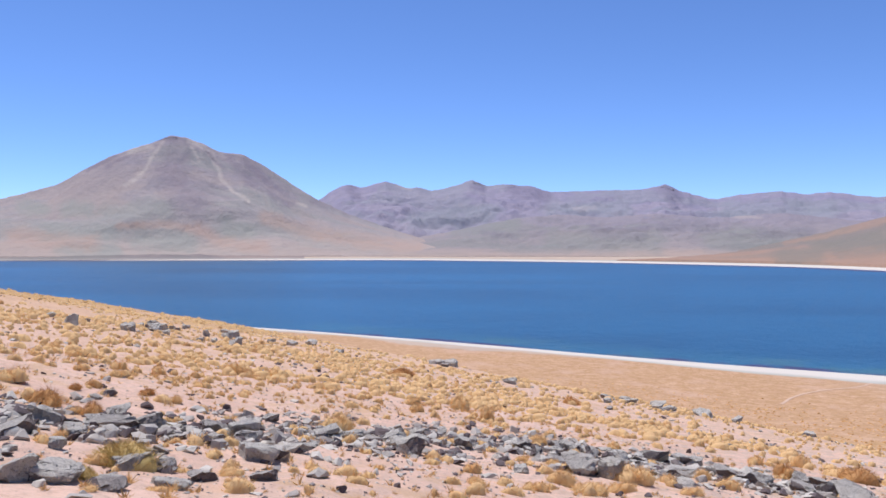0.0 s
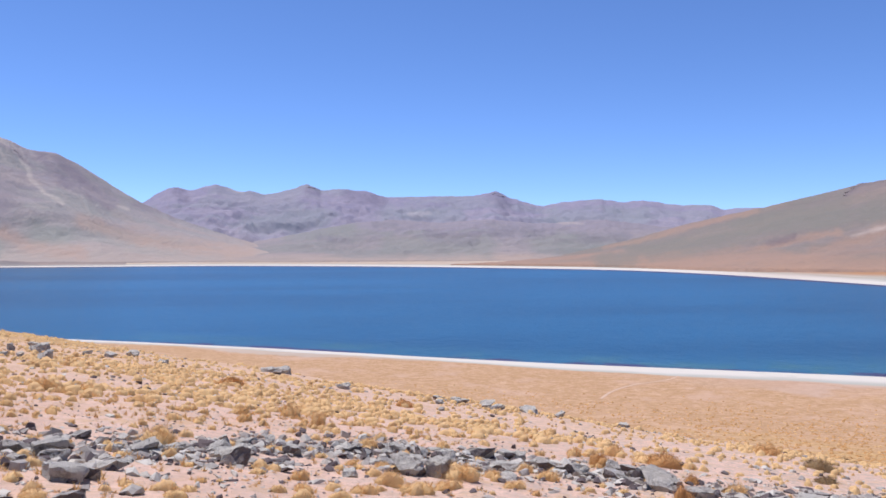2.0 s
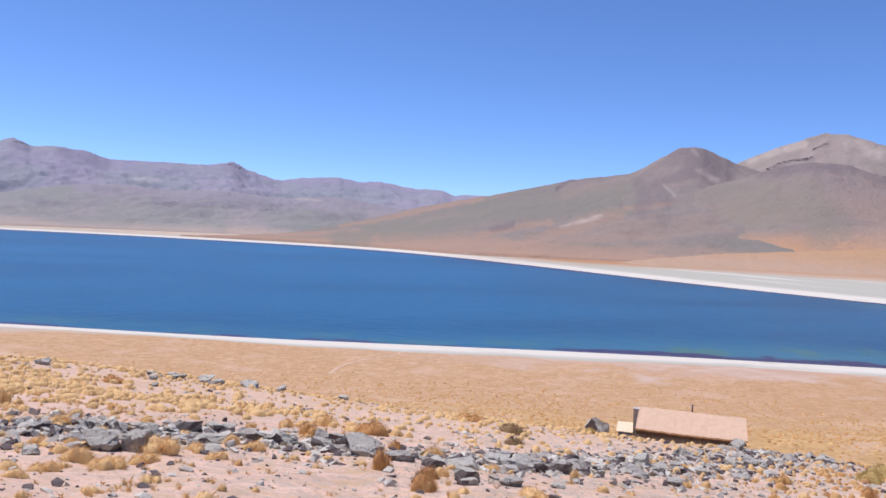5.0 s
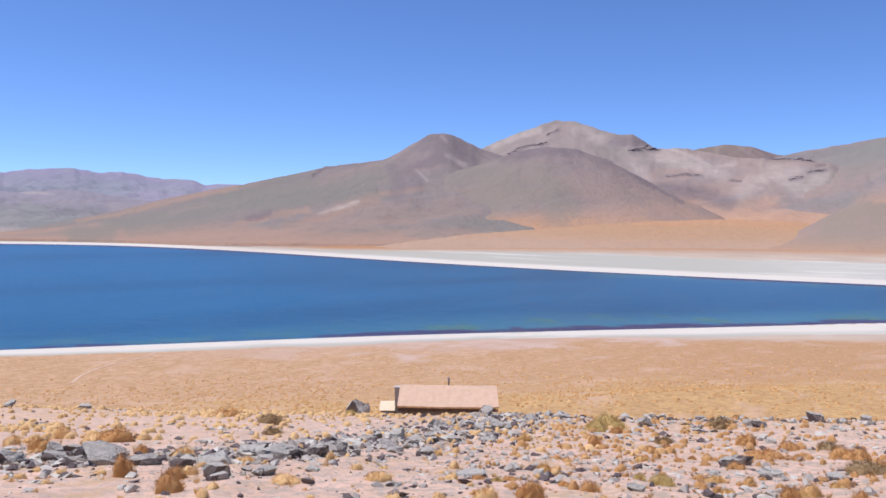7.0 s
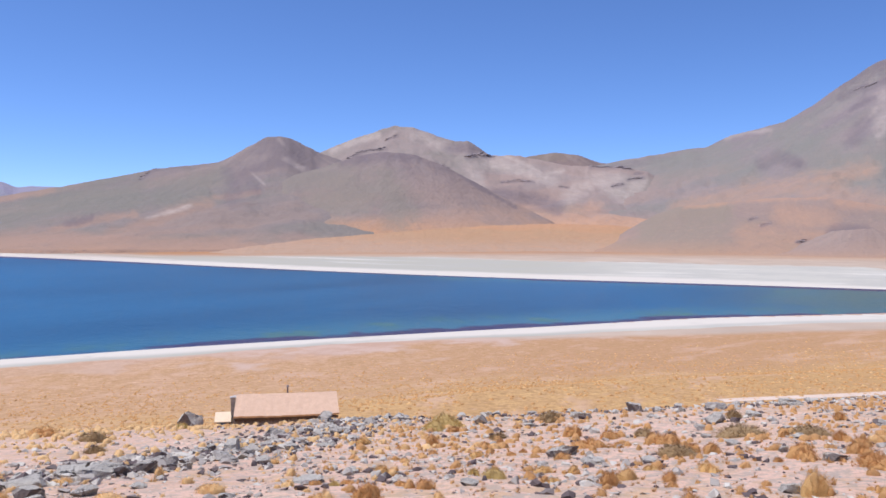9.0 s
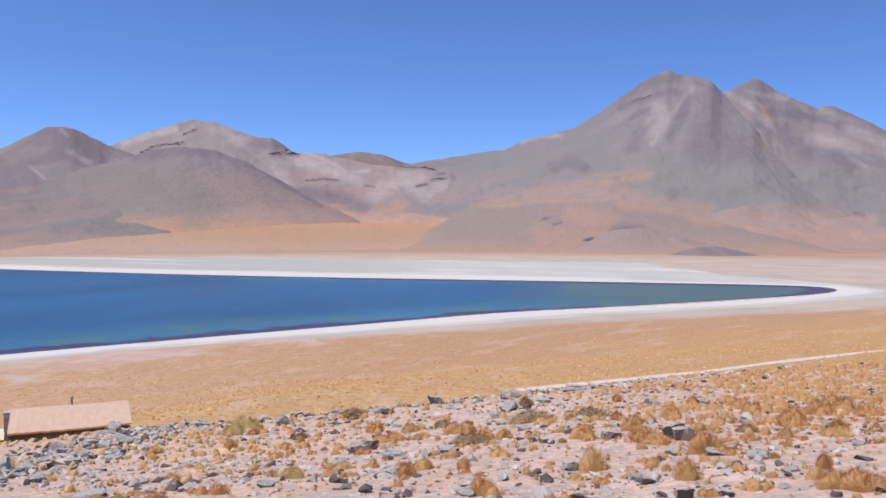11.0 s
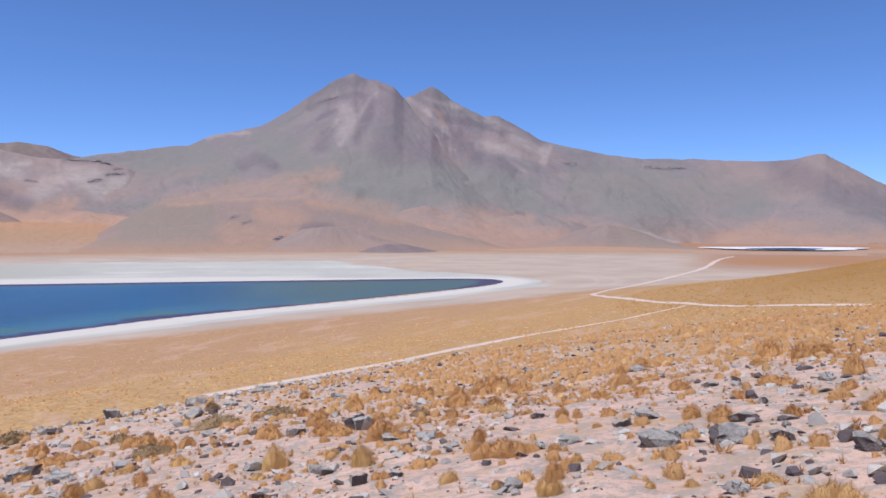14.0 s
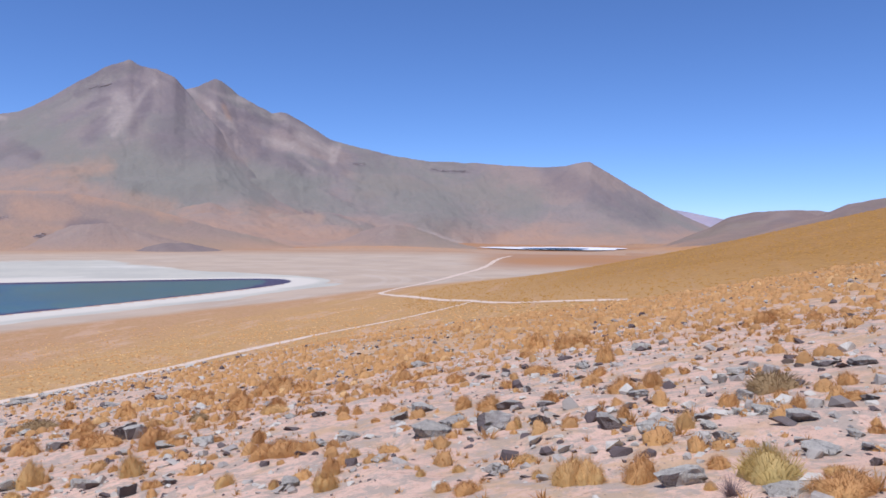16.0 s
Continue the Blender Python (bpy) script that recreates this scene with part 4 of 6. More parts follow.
RUST = mountain_material("rust_hill_scree", (0.215, 0.162, 0.138), (0.255, 0.188, 0.142), (0.42, 0.245, 0.13), 0.005, (0.0, 0.17), rust=(0.385, 0.24, 0.15))
MAUVE = mountain_material("mauve_hill_scree", (0.222, 0.184, 0.165), (0.24, 0.2, 0.168), (0.375, 0.242, 0.158), 0.005, (-0.03, 0.15), rust=(0.345, 0.23, 0.158))
PALE = mountain_material("pale_crag_rock", (0.30, 0.245, 0.205), (0.29, 0.23, 0.195), (0.48, 0.29, 0.17), 0.006, (0.06, 0.27))
SPIT = mountain_material("spit_scree", (0.20, 0.175, 0.155), (0.24, 0.21, 0.185), (0.42, 0.385, 0.32), 0.012, (0.0, 0.35))
GREAT = mountain_material("great_volcano_scree", (0.24, 0.199, 0.187), (0.264, 0.224, 0.194), (0.415, 0.262, 0.17), 0.004, (-0.06, 0.21), pale=(0.405, 0.34, 0.28), rust=(0.405, 0.26, 0.17))
DOME = mountain_material("front_dome_scree", (0.235, 0.188, 0.168), (0.275, 0.215, 0.175), (0.46, 0.265, 0.14), 0.005, (0.06, 0.3), rust=(0.385, 0.25, 0.165))
FAN = mountain_material("orange_fan_scree", (0.45, 0.24, 0.105), (0.44, 0.25, 0.13), (0.42, 0.29, 0.19), 0.006, (0.3, 0.8))
MOUND = mountain_material("dark_mound_scree", (0.285, 0.215, 0.17), (0.31, 0.23, 0.175), (0.44, 0.265, 0.15), 0.012, (-0.05, 0.4))

make_ground()
make_lake()
make_far_lake()

make_mountain("volcano", [(44.25, -0.6), (36.24, 1.3), (32.73, 2.21), (29.31, 2.88), (27.81, 3.36), (26.1, 3.93), (24.49, 4.95), (22.78, 5.96), (21.57, 6.46), (20.06, 7.03), (19.15, 7.45), (18.04, 7.39), (16.94, 7.01), (15.83, 6.5), (14.22, 6.36), (12.7, 5.53), (11.09, 4.49), (9.18, 3.3), (6.76, 2.19), (3.43, 1.06), (0.2, 0.08), (-3.03, -0.64)],
              2750, 1760, VOLCANO, "bare grey-brown volcanic cone with pale scree streaks beyond the lake", tops=[(18.6,)], curve=1.4, seed=1, gullies=4.0, ridged=0.05, marks=VOLCANO_MARKS)
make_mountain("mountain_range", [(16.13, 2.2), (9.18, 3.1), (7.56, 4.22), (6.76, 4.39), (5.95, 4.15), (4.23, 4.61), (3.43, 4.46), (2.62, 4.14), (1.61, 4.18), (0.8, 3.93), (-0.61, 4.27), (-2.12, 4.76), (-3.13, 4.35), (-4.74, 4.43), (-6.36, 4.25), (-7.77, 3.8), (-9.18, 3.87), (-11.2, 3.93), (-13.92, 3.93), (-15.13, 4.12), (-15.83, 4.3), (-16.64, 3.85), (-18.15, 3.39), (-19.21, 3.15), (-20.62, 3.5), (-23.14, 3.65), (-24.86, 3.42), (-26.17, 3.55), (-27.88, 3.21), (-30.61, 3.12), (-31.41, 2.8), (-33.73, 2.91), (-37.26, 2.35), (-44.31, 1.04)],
              4550, 2950, RANGE, "distant rugged mountain range, mauve-grey with painted haze", tops=[(6,), (-2,), (-9,), (-15.7,), (-23,), (-30,)], curve=1.1, rough=1.5, seed=5, gullies=0.0, back=0.15, ridged=0.10, grain=300.0, marks=RANGE_MARKS)
make_mountain("foothill_ridge", [(6.08, -0.4), (2.04, 0.5), (-1.99, 1.31), (-5.01, 1.91), (-8.04, 2.21), (-12.08, 2.01), (-15.1, 2.26), (-19.14, 1.91), (-23.17, 2.21), (-27.2, 1.7), (-31.23, 1.2), (-35.26, 0.19)],
              2900, 1850, FOOTHILL, "low grey-green foothill ridge in front of the far range", tops=[(-6,), (-15,), (-23,)], curve=1.0, rough=1.5, seed=9, gullies=0.0, ridged=0.14, grain=260.0, marks=FOOTHILL_MARKS)
make_mountain("rust_mountain", [(-12.52, -0.97), (-15.53, -0.85), (-18.94, -0.58), (-21.25, -0.17), (-25.57, 0.81), (-29.19, 1.85), (-34.12, 2.9), (-36.84, 3.52), (-39.96, 4.28), (-43.99, 4.85), (-45.6, 5.72), (-47.31, 6.75), (-48.32, 6.85), (-48.93, 6.77), (-50.95, 5.78), (-53.78, 4.83), (-57.82, 3.74), (-62.87, 2.24), (-67.91, 0.85)],
              2050, 1150, MAUVE, "brown pointed mountain with rust-coloured scree slopes", tops=[(-48.6,)], curve=1.3, seed=13, gullies=3.5, marks=RUST_MOUNTAIN_MARKS)
make_mountain("pale_mountain", [(-43.7, 2.67), (-47.73, 4.5), (-50.95, 5.73), (-52.16, 6.27), (-53.77, 6.88), (-56.39, 7.78), (-57.8, 7.69), (-59.42, 7.11), (-60.63, 6.74), (-61.74, 6.73), (-63.36, 5.72), (-64.87, 5.7), (-66.38, 5.48), (-68.9, 4.98), (-71.12, 4.85), (-72.6, 4.85), (-74.4, 4.5), (-76, 3.6), (-79, 2.0)],
              2500, 1500, PALE, "pale brown broad mountain with dark crags under its summit", tops=[(-57,), (-62,), (-68,)], curve=1.2, rough=1.3, seed=17, marks=PALE_MOUNTAIN_MARKS + SADDLE_MARKS)
make_mountain("back_dome", [(-61.85, 4.66), (-66.18, 5.67), (-68.19, 5.9), (-69.61, 5.67), (-71.02, 5.18), (-73.94, 4.49), (-79.97, 3.3)],
              3600, 2600, RUST, "rounded reddish-brown hill behind the saddle", curve=1.0, seed=21, rows=40)
make_mountain("front_dome", [(-40.2, -0.67), (-41, -0.14), (-42.6, 0.86), (-45, 1.96), (-47.4, 2.98), (-49.3, 4.15), (-51.5, 4.75), (-53.5, 5.5), (-55.6, 5.92), (-58, 5.68), (-60, 4.96), (-62, 3.92), (-64, 2.84), (-66, 1.85), (-67.9, 0.88), (-69.8, -0.08), (-71.5, -0.9), (-73.2, -1.6)],
              1750, 1290, DOME, "smooth grey-brown rounded hill with a rust foot", tops=[(-49,), (-56,), (-63,)], curve=1.05, rough=0.9, seed=25, gullies=1.2, marks=FRONT_DOME_MARKS)
make_mountain("great_volcano", [(-63.86, 1.46), (-66.88, 2.88), (-70.41, 4.81), (-72.93, 5.32), (-76.15, 5.83), (-78.37, 6.09), (-79.98, 6.84), (-81.29, 7.09), (-83.4, 7.62), (-84.89, 8.5), (-86.92, 9.94), (-88.54, 10.94), (-89.3, 11.25), (-89.8, 11.45), (-90.3, 11.15), (-90.96, 10.98), (-91.57, 10.9), (-92.67, 10.5), (-93.36, 9.78), (-94.26, 8.63), (-95.36, 7.43), (-96.26, 6.39), (-97.7, 5.04), (-100, 3.6), (-103, 2.0), (-107, 0.4), (-110, -0.8)],
              [(-63, 2900), (-80, 2850), (-89.8, 2750), (-93.4, 2650), (-95.4, 2450), (-97.7, 2380), (-100, 2450), (-103, 2600), (-110, 2700)], 1250, GREAT, "great brown volcano with dark bands and scree fans under its summit", tops=[(-89.7,)], curve=1.5, rough=1.0, seed=29, gullies=4.0, ridged=0.06, marks=GREAT_VOLCANO_MARKS + GREAT_VOLCANO_FOOT_MARKS)
make_mountain("volcano_shoulder", [(-84, 6.0), (-88, 8.5), (-92, 9.6), (-93.4, 9.7), (-94.14, 9.94), (-94.75, 10.3), (-95.37, 10.62), (-95.86, 10.36), (-96.27, 10.07), (-97.01, 9.53), (-98.61, 8.7), (-99.3, 8.35), (-99.9, 8.45), (-100.32, 8.42), (-101.63, 7.7), (-103.33, 6.68), (-105.73, 6.08), (-108.14, 5.52), (-110.36, 5.22), (-113.79, 5.13), (-116.21, 4.94), (-118.63, 4.82), (-120.24, 4.89), (-121.45, 5.16), (-122.06, 5.15), (-124.26, 3.82), (-126.26, 2.62), (-128.07, 1.55), (-130.17, 0.57), (-133.28, -0.67)],
              2900, 1250, GREAT, "long pale-streaked shoulder and second peak of the great volcano", tops=[(-95.3,), (-121.5,), (-108,)], curve=1.5, rough=1.0, low=LAKE - 16, seed=31, gullies=4.0, ridged=0.06, push=(-108, -116, 520), marks=SHOULDER_MARKS + SHOULDER_FOOT_MARKS + GREAT_VOLCANO_FOOT_MARKS)
make_mountain("alluvial_fan", [(-40.5, -2.0), (-43, -1.5), (-46.7, -0.95), (-50.8, -0.42), (-55.7, 0.01), (-59.7, 0.36), (-63.7, 0.62), (-66.7, 0.75), (-69, 0.78), (-72.6, 0.66), (-76, 0.3), (-80, -0.3), (-84, -1.0), (-88, -1.7)],
              [(-40, 1130), (-46, 1130), (-52, 1250), (-66, 1380), (-88, 1380)], 940, FAN, "smooth orange scree fan between the hills and the salt flat", low=LAKE - 6, curve=1.0, rough=1.0, seed=57, rows=50, ridged=0.03, gullies=0.0)
make_mountain("grey_knoll", [(-82.6, -1.18), (-84.2, -0.58), (-86.3, 0.36), (-88.3, 0.56), (-90.4, 0.02), (-92.8, -0.6), (-94.9, -1.22)],
              1110, 1000, MOUND, "low grey rocky knoll on the orange foot of the volcano", low=LAKE - 2, curve=0.9, rough=1.3, seed=59, rows=36)
make_mountain("brown_ridge", [(-97, -1.45), (-100, -1.15), (-104, -0.98), (-108, -0.95), (-112, -1.08), (-116, -1.2), (-119, -1.32), (-122, -1.25), (-126, -1.0), (-130, -0.7)],
              1120, 1000, FAN, "low orange-brown ridge below the second lake", curve=0.9, rough=0.6, seed=63, rows=30, low=LAKE + 2)
make_mountain("rust_foothill", [(-68.5, -1.6), (-70.5, -0.9), (-72.4, -0.13), (-74, 0.85), (-75.1, 1.45), (-76.6, 1.97), (-79.4, 2.27), (-82.6, 2.56), (-85.9, 2.57), (-89.1, 2), (-92.4, 1.17), (-95.7, 0.21), (-98.9, -0.49), (-101.3, -1.21)],
              1270, 1030, MOUND, "low grey-brown foothill with an orange edge", low=LAKE - 2, curve=0.9, rough=1.2, seed=33, rows=50, gullies=0.0, marks=RUST_FOOTHILL_MARKS)
make_mountain("dark_mound", [(-88.1, -1.45), (-90.4, -1.17), (-92, -0.8), (-93.6, -0.81), (-95.3, -1.18), (-96.9, -1.46)],
              1050, 980, MOUND, "small dark mound at the edge of the salt flat", curve=0.8, seed=37, rows=30, low=LAKE - 2, marks=[("dark", 0.5, (-89.5, -1.1), (-92.5, -0.95), (-95.5, -1.2))])
make_mountain("brown_mound", [(-102.5, -0.81), (-104.4, -0.49), (-105.6, 0.06), (-106.7, 0.45), (-108, 0.64), (-109.3, 0.44), (-110.8, -0.1), (-112.2, -0.64), (-114, -1.01)],
              1350, 1150, MOUND, "low brown mound on an orange apron", low=LAKE - 2, curve=0.9, seed=41, rows=36)
make_mountain("spit", [(33, -1.0), (28, -0.86), (24, -0.74), (20, -0.66), (18.5, -0.7), (17.2, -0.68), (16, -0.74), (13.5, -0.76), (12, -0.8), (10, -0.84)], 1830, 1745, SPIT, "low grey spit on the far shore with pale edges", curve=0.7, rough=1.2, seed=61, rows=24, low=LAKE + 1)
make_mountain("far_peak", [(-123.22, 0.34), (-126.26, 1.72), (-128.07, 1.74), (-129.07, 1.51), (-131.08, 1.12), (-134.3, 0.53)], 4600, 3900, PEAK, "far peak painted pale mauve for haze", seed=45, rows=24, back=0.1)
make_mountain("dark_hill", [(-124.71, -1.19), (-127.24, -0.71), (-130.17, 0.52), (-131.39, 1.24), (-132.9, 1.58), (-135.32, 1.72), (-137.03, 1.67), (-139.33, 1.29), (-144.35, 0.44), (-150.35, -1.42)],
              1900, 900, RUST, "dark rounded hill behind the golden slope", curve=1.1, rough=0.7, seed=49, rows=50)
make_mountain("red_hill", [(-128.24, -1.42), (-133.29, 0.14), (-137.33, 1.46), (-138.64, 2.06), (-140.85, 2.48), (-145.38, 3.15), (-152.39, 3.39), (-165.37, 2.49), (-180.3, 0.41)],
              1250, 650, RUST, "reddish-brown rounded hill behind the golden slope", curve=1.0, rough=0.6, seed=53, rows=40)

make_path("footpath", [(86.5, 15.5), (91, 11), (103, -2), (129, -25), (155, -53), (183, -82)], 2.1, "pale trodden footpath crossing the straw plain")
make_path("track", [(183, -82), (254, -88), (310, -94), (345, -111), (374, -129), (502, -206), (602, -277), (741, -353), (824, -411)], 2.7, "pale dusty track running past the end of the lake")
make_path("side_path", [(183, -82), (165, -78), (147, -76), (131, -78), (114, -80)], 1.9, "pale footpath branching along the golden slope")
make_path("trail", [(64, 149), (71, 160), (80, 168), (91, 173), (98, 180)], 0.65, "faint pale trail on the straw plain near the shore", FAINT)

# Boulders that stand out: place on the plan, width, height.
BOULDERS_BY_THE_WALL = [
    (-4.4, 8.2, 0.55, 0.2), (-4.0, 9.7, 0.73, 0.2), (-3.6, 9.3, 0.27, 0.08), (-3.8, 7.7, 0.18, 0.13), (-3.0, 7.5, 0.41, 0.18), (-3.4, 6.3, 0.4, 0.26),
    (-3.1, 6.4, 0.42, 0.21), (-2.7, 7.7, 0.27, 0.18), (-2.7, 6.4, 0.38, 0.12), (-2.4, 6.9, 0.39, 0.1), (-2.1, 8.9, 0.49, 0.23), (-1.9, 9.1, 0.22, 0.16),
    (-2.3, 7.5, 0.31, 0.14), (-1.7, 7.7, 0.28, 0.13), (-3.2, 9.4, 0.21, 0.08), (-2.7, 9.5, 0.18, 0.1), (-3.8, 10.2, 0.19, 0.15), (-3.5, 10.6, 0.17, 0.09),
    (-3.2, 10.7, 0.2, 0.11), (-3.0, 11.0, 0.2, 0.09), (-2.7, 11.0, 0.53, 0.17), (-2.7, 12.3, 0.34, 0.12), (-2.4, 12.3, 0.22, 0.14), (-4.4, 9.3, 0.21, 0.1),
]
BOULDERS_BY_THE_WALL_A = [
    (-4.3, 9.4, 0.18, 0.07), (-4.0, 7.3, 0.15, 0.06), (-3.2, 9.7, 0.08, 0.14), (-2.5, 9.5, 0.15, 0.05), (-5.0, 11.8, 0.23, 0.12), (-4.9, 11.1, 0.18, 0.1),
    (-2.3, 6.8, 0.15, 0.08), (1.4, 13.8, 0.42, 0.17), (2.1, 11.7, 0.6, 0.37), (2.5, 11.7, 0.45, 0.38), (3.2, 14.2, 0.44, 0.27), (3.9, 14.9, 0.67, 0.27),
    (4.1, 13.6, 0.67, 0.2), (4.6, 15.1, 0.43, 0.2), (4.8, 15.0, 0.32, 0.2), (5.0, 13.9, 0.6, 0.23), (5.1, 13.5, 0.29, 0.23), (5.4, 13.5, 0.54, 0.34),
    (7.4, 14.3, 0.92, 0.3), (6.7, 13.8, 0.37, 0.24), (5.6, 13.3, 0.3, 0.14), (7.0, 14.7, 0.5, 0.18), (1.1, 11.0, 0.3, 0.14), (2.3, 14.9, 0.36, 0.17),
]
BOULDERS_BY_THE_WALL_B = [
    (2.6, 15.1, 0.21, 0.12), (7.5, 36.3, 0.74, 0.29), (6.5, 30.6, 0.32, 0.15), (8.3, 35.1, 0.96, 0.28), (9.8, 34.0, 0.71, 0.28), (11.2, 33.7, 0.95, 0.33),
    (3.2, 35.6, 0.36, 0.28), (3.8, 12.3, 0.44, 0.14), (3.2, 15.3, 0.32, 0.1),
]
BOULDERS_ON_THE_SLOPE = [
    (6.6, 12.3, 1.16, 0.41), (7.0, 11.7, 0.63, 0.21), (7.0, 13.9, 0.52, 0.3), (9.4, 11.7, 0.87, 0.32), (9.8, 11.5, 0.38, 0.24), (10.5, 11.8, 0.59, 0.28),
    (11.1, 11.6, 0.3, 0.31), (11.3, 11.4, 0.27, 0.19), (12.7, 11.7, 0.65, 0.2), (14.9, 13.8, 0.51, 0.35), (8.0, 11.3, 0.69, 0.27), (6.7, 9.1, 0.29, 0.13),
    (6.8, 9.5, 0.45, 0.28), (7.3, 11.4, 0.46, 0.21), (7.7, 9.5, 0.41, 0.19), (13.0, 11.0, 0.42, 0.16), (15.3, 13.0, 0.42, 0.23), 
    (14.4, 30.9, 0.7, 0.26), (10.4, 13.5, 0.57, 0.15), (14.8, 14.4, 0.43, 0.24), (14.0, 12.4, 0.39, 0.22),
]
BOULDERS_ON_THE_SLOPE_A = [
    (17.4, 12.8, 0.53, 0.12), (10.6, 7.7, 0.55, 0.13), (8.6, 9.4, 0.32, 0.09), (8.4, 7.4, 0.28, 0.09), (10.0, 7.7, 0.27, 0.15), (8.2, 12.6, 0.25, 0.18),
    (68.1, 33.4, 1.55, 0.72), (15.8, 5.4, 0.54, 0.25), (28.4, 9.5, 1.09, 0.34), (75.5, 21.5, 1.6, 0.74), (31.7, 7.5, 0.4, 0.25), (31.4, 6.5, 0.45, 0.24),
    (23.1, 4.0, 0.52, 0.16), (28.2, 3.5, 0.57, 0.21), (21.1, 3.5, 0.3, 0.12), (19.1, 2.5, 0.54, 0.11), (82.2, 16.0, 1.7, 0.38), (81.0, 18.3, 1.68, 0.38),
    (31.5, 5.3, 1.02, 0.36), (26.6, 16.2, 0.64, 0.24), (12.0, 7.9, 0.3, 0.11), (10.8, 4.8, 0.29, 0.11), (14.8, 4.3, 0.5, 0.15), (25.1, 10.1, 0.66, 0.15),
]
BOULDERS_ON_THE_SLOPE_B = [
    (15.1, 3.3, 0.38, 0.09), (-0.3, 48.7, 0.95, 0.42), (0.6, 49.1, 1.05, 0.62), (0.2, 47.6, 0.55, 0.28), (3.2, 36.2, 0.66, 0.4), (11.5, 12.4, 0.38, 0.32), (16.4, 5.5, 0.51, 0.28),
]
BOULDERS_BY_THE_BUSHES = [
    (15.0, -1.1, 0.44, 0.31), (15.9, 0.3, 0.43, 0.2), (17.0, 1.2, 0.2, 0.17), (11.9, -2.0, 0.39, 0.15), (11.6, 0.5, 0.28, 0.19), (10.1, -0.6, 0.3, 0.11),
    (9.1, -1.0, 0.22, 0.15), (9.2, -1.4, 0.19, 0.09), (7.6, -2.4, 0.19, 0.11), (35.2, 3.1, 1.14, 0.34), (23.8, 0.5, 0.32, 0.13), (15.8, -3.6, 0.33, 0.15),
    (25.2, -0.4, 0.59, 0.17), (8.3, -4.1, 0.52, 0.19), (8.0, -4.8, 0.49, 0.23), (9.1, -5.5, 0.39, 0.15), (7.6, -5.1, 0.28, 0.15), (10.2, -4.7, 0.35, 0.15),
    (10.1, -4.4, 0.28, 0.12), (8.6, -5.7, 0.28, 0.09), (9.3, -3.4, 0.31, 0.13), (11.6, -3.6, 0.24, 0.11), (6.1, -3.9, 0.26, 0.1), (9.4, -3.1, 0.23, 0.08),
]
BOULDERS_BY_THE_BUSHES_A = [
    (13.6, -7.2, 0.39, 0.12), (10.0, -6.2, 0.13, 0.12), (6.6, -5.3, 0.37, 0.16), (4.4, -4.5, 0.37, 0.14), (5.7, -5.2, 0.35, 0.16), (7.7, -6.5, 0.28, 0.09),
    (7.2, -7.2, 0.11, 0.13), (6.4, -6.8, 0.23, 0.12), (5.8, -6.2, 0.18, 0.08), (5.6, -6.3, 0.29, 0.1), (5.9, -5.9, 0.18, 0.08), (5.1, -5.4, 0.22, 0.11),
    (5.0, -6.1, 0.29, 0.1), (4.3, -5.6, 0.28, 0.09), (3.8, -4.7, 0.3, 0.07), (3.8, -5.5, 0.09, 0.07), (4.1, -5.8, 0.15, 0.06), (4.4, -6.0, 0.14, 0.07),
    (5.5, -5.6, 0.15, 0.07), (5.9, -5.1, 0.09, 0.06), (6.3, -8.3, 0.34, 0.1), (7.0, -8.5, 0.33, 0.07), (5.1, -7.0, 0.18, 0.06), (15.2, -1.0, 0.43, 0.35),
]
# Plants that stand out: place, width, height.
STRAW_TUFTS = [
    (-6.2, 11.3, 0.49, 0.26), (-5.6, 13.7, 0.48, 0.2), (-6.7, 13.4, 0.22, 0.1), (-6.5, 14.1, 0.36, 0.13), (-5.8, 16.1, 0.35, 0.23), (-4.1, 12.1, 0.26, 0.16),
    (-5.5, 12.3, 0.28, 0.11), (-4.5, 14.7, 0.36, 0.15), (-2.1, 7.8, 0.27, 0.09), (-3.3, 7.5, 0.27, 0.14), (-2.4, 6.6, 0.19, 0.06), (-2.8, 6.2, 0.21, 0.06),
    (2.8, 11.6, 0.73, 0.32), (1.6, 10.6, 0.4, 0.2), (1.2, 10.0, 0.38, 0.16), (4.6, 12.6, 0.46, 0.23), (6.5, 16.3, 0.42, 0.28), (8.5, 16.7, 0.88, 0.29),
    (1.8, 14.9, 0.51, 0.24), (1.7, 12.2, 0.25, 0.14), (4.4, 13.3, 0.29, 0.18), (1.9, 10.2, 0.56, 0.2), (2.5, 10.9, 0.46, 0.18), (3.6, 11.3, 0.37, 0.15),
]
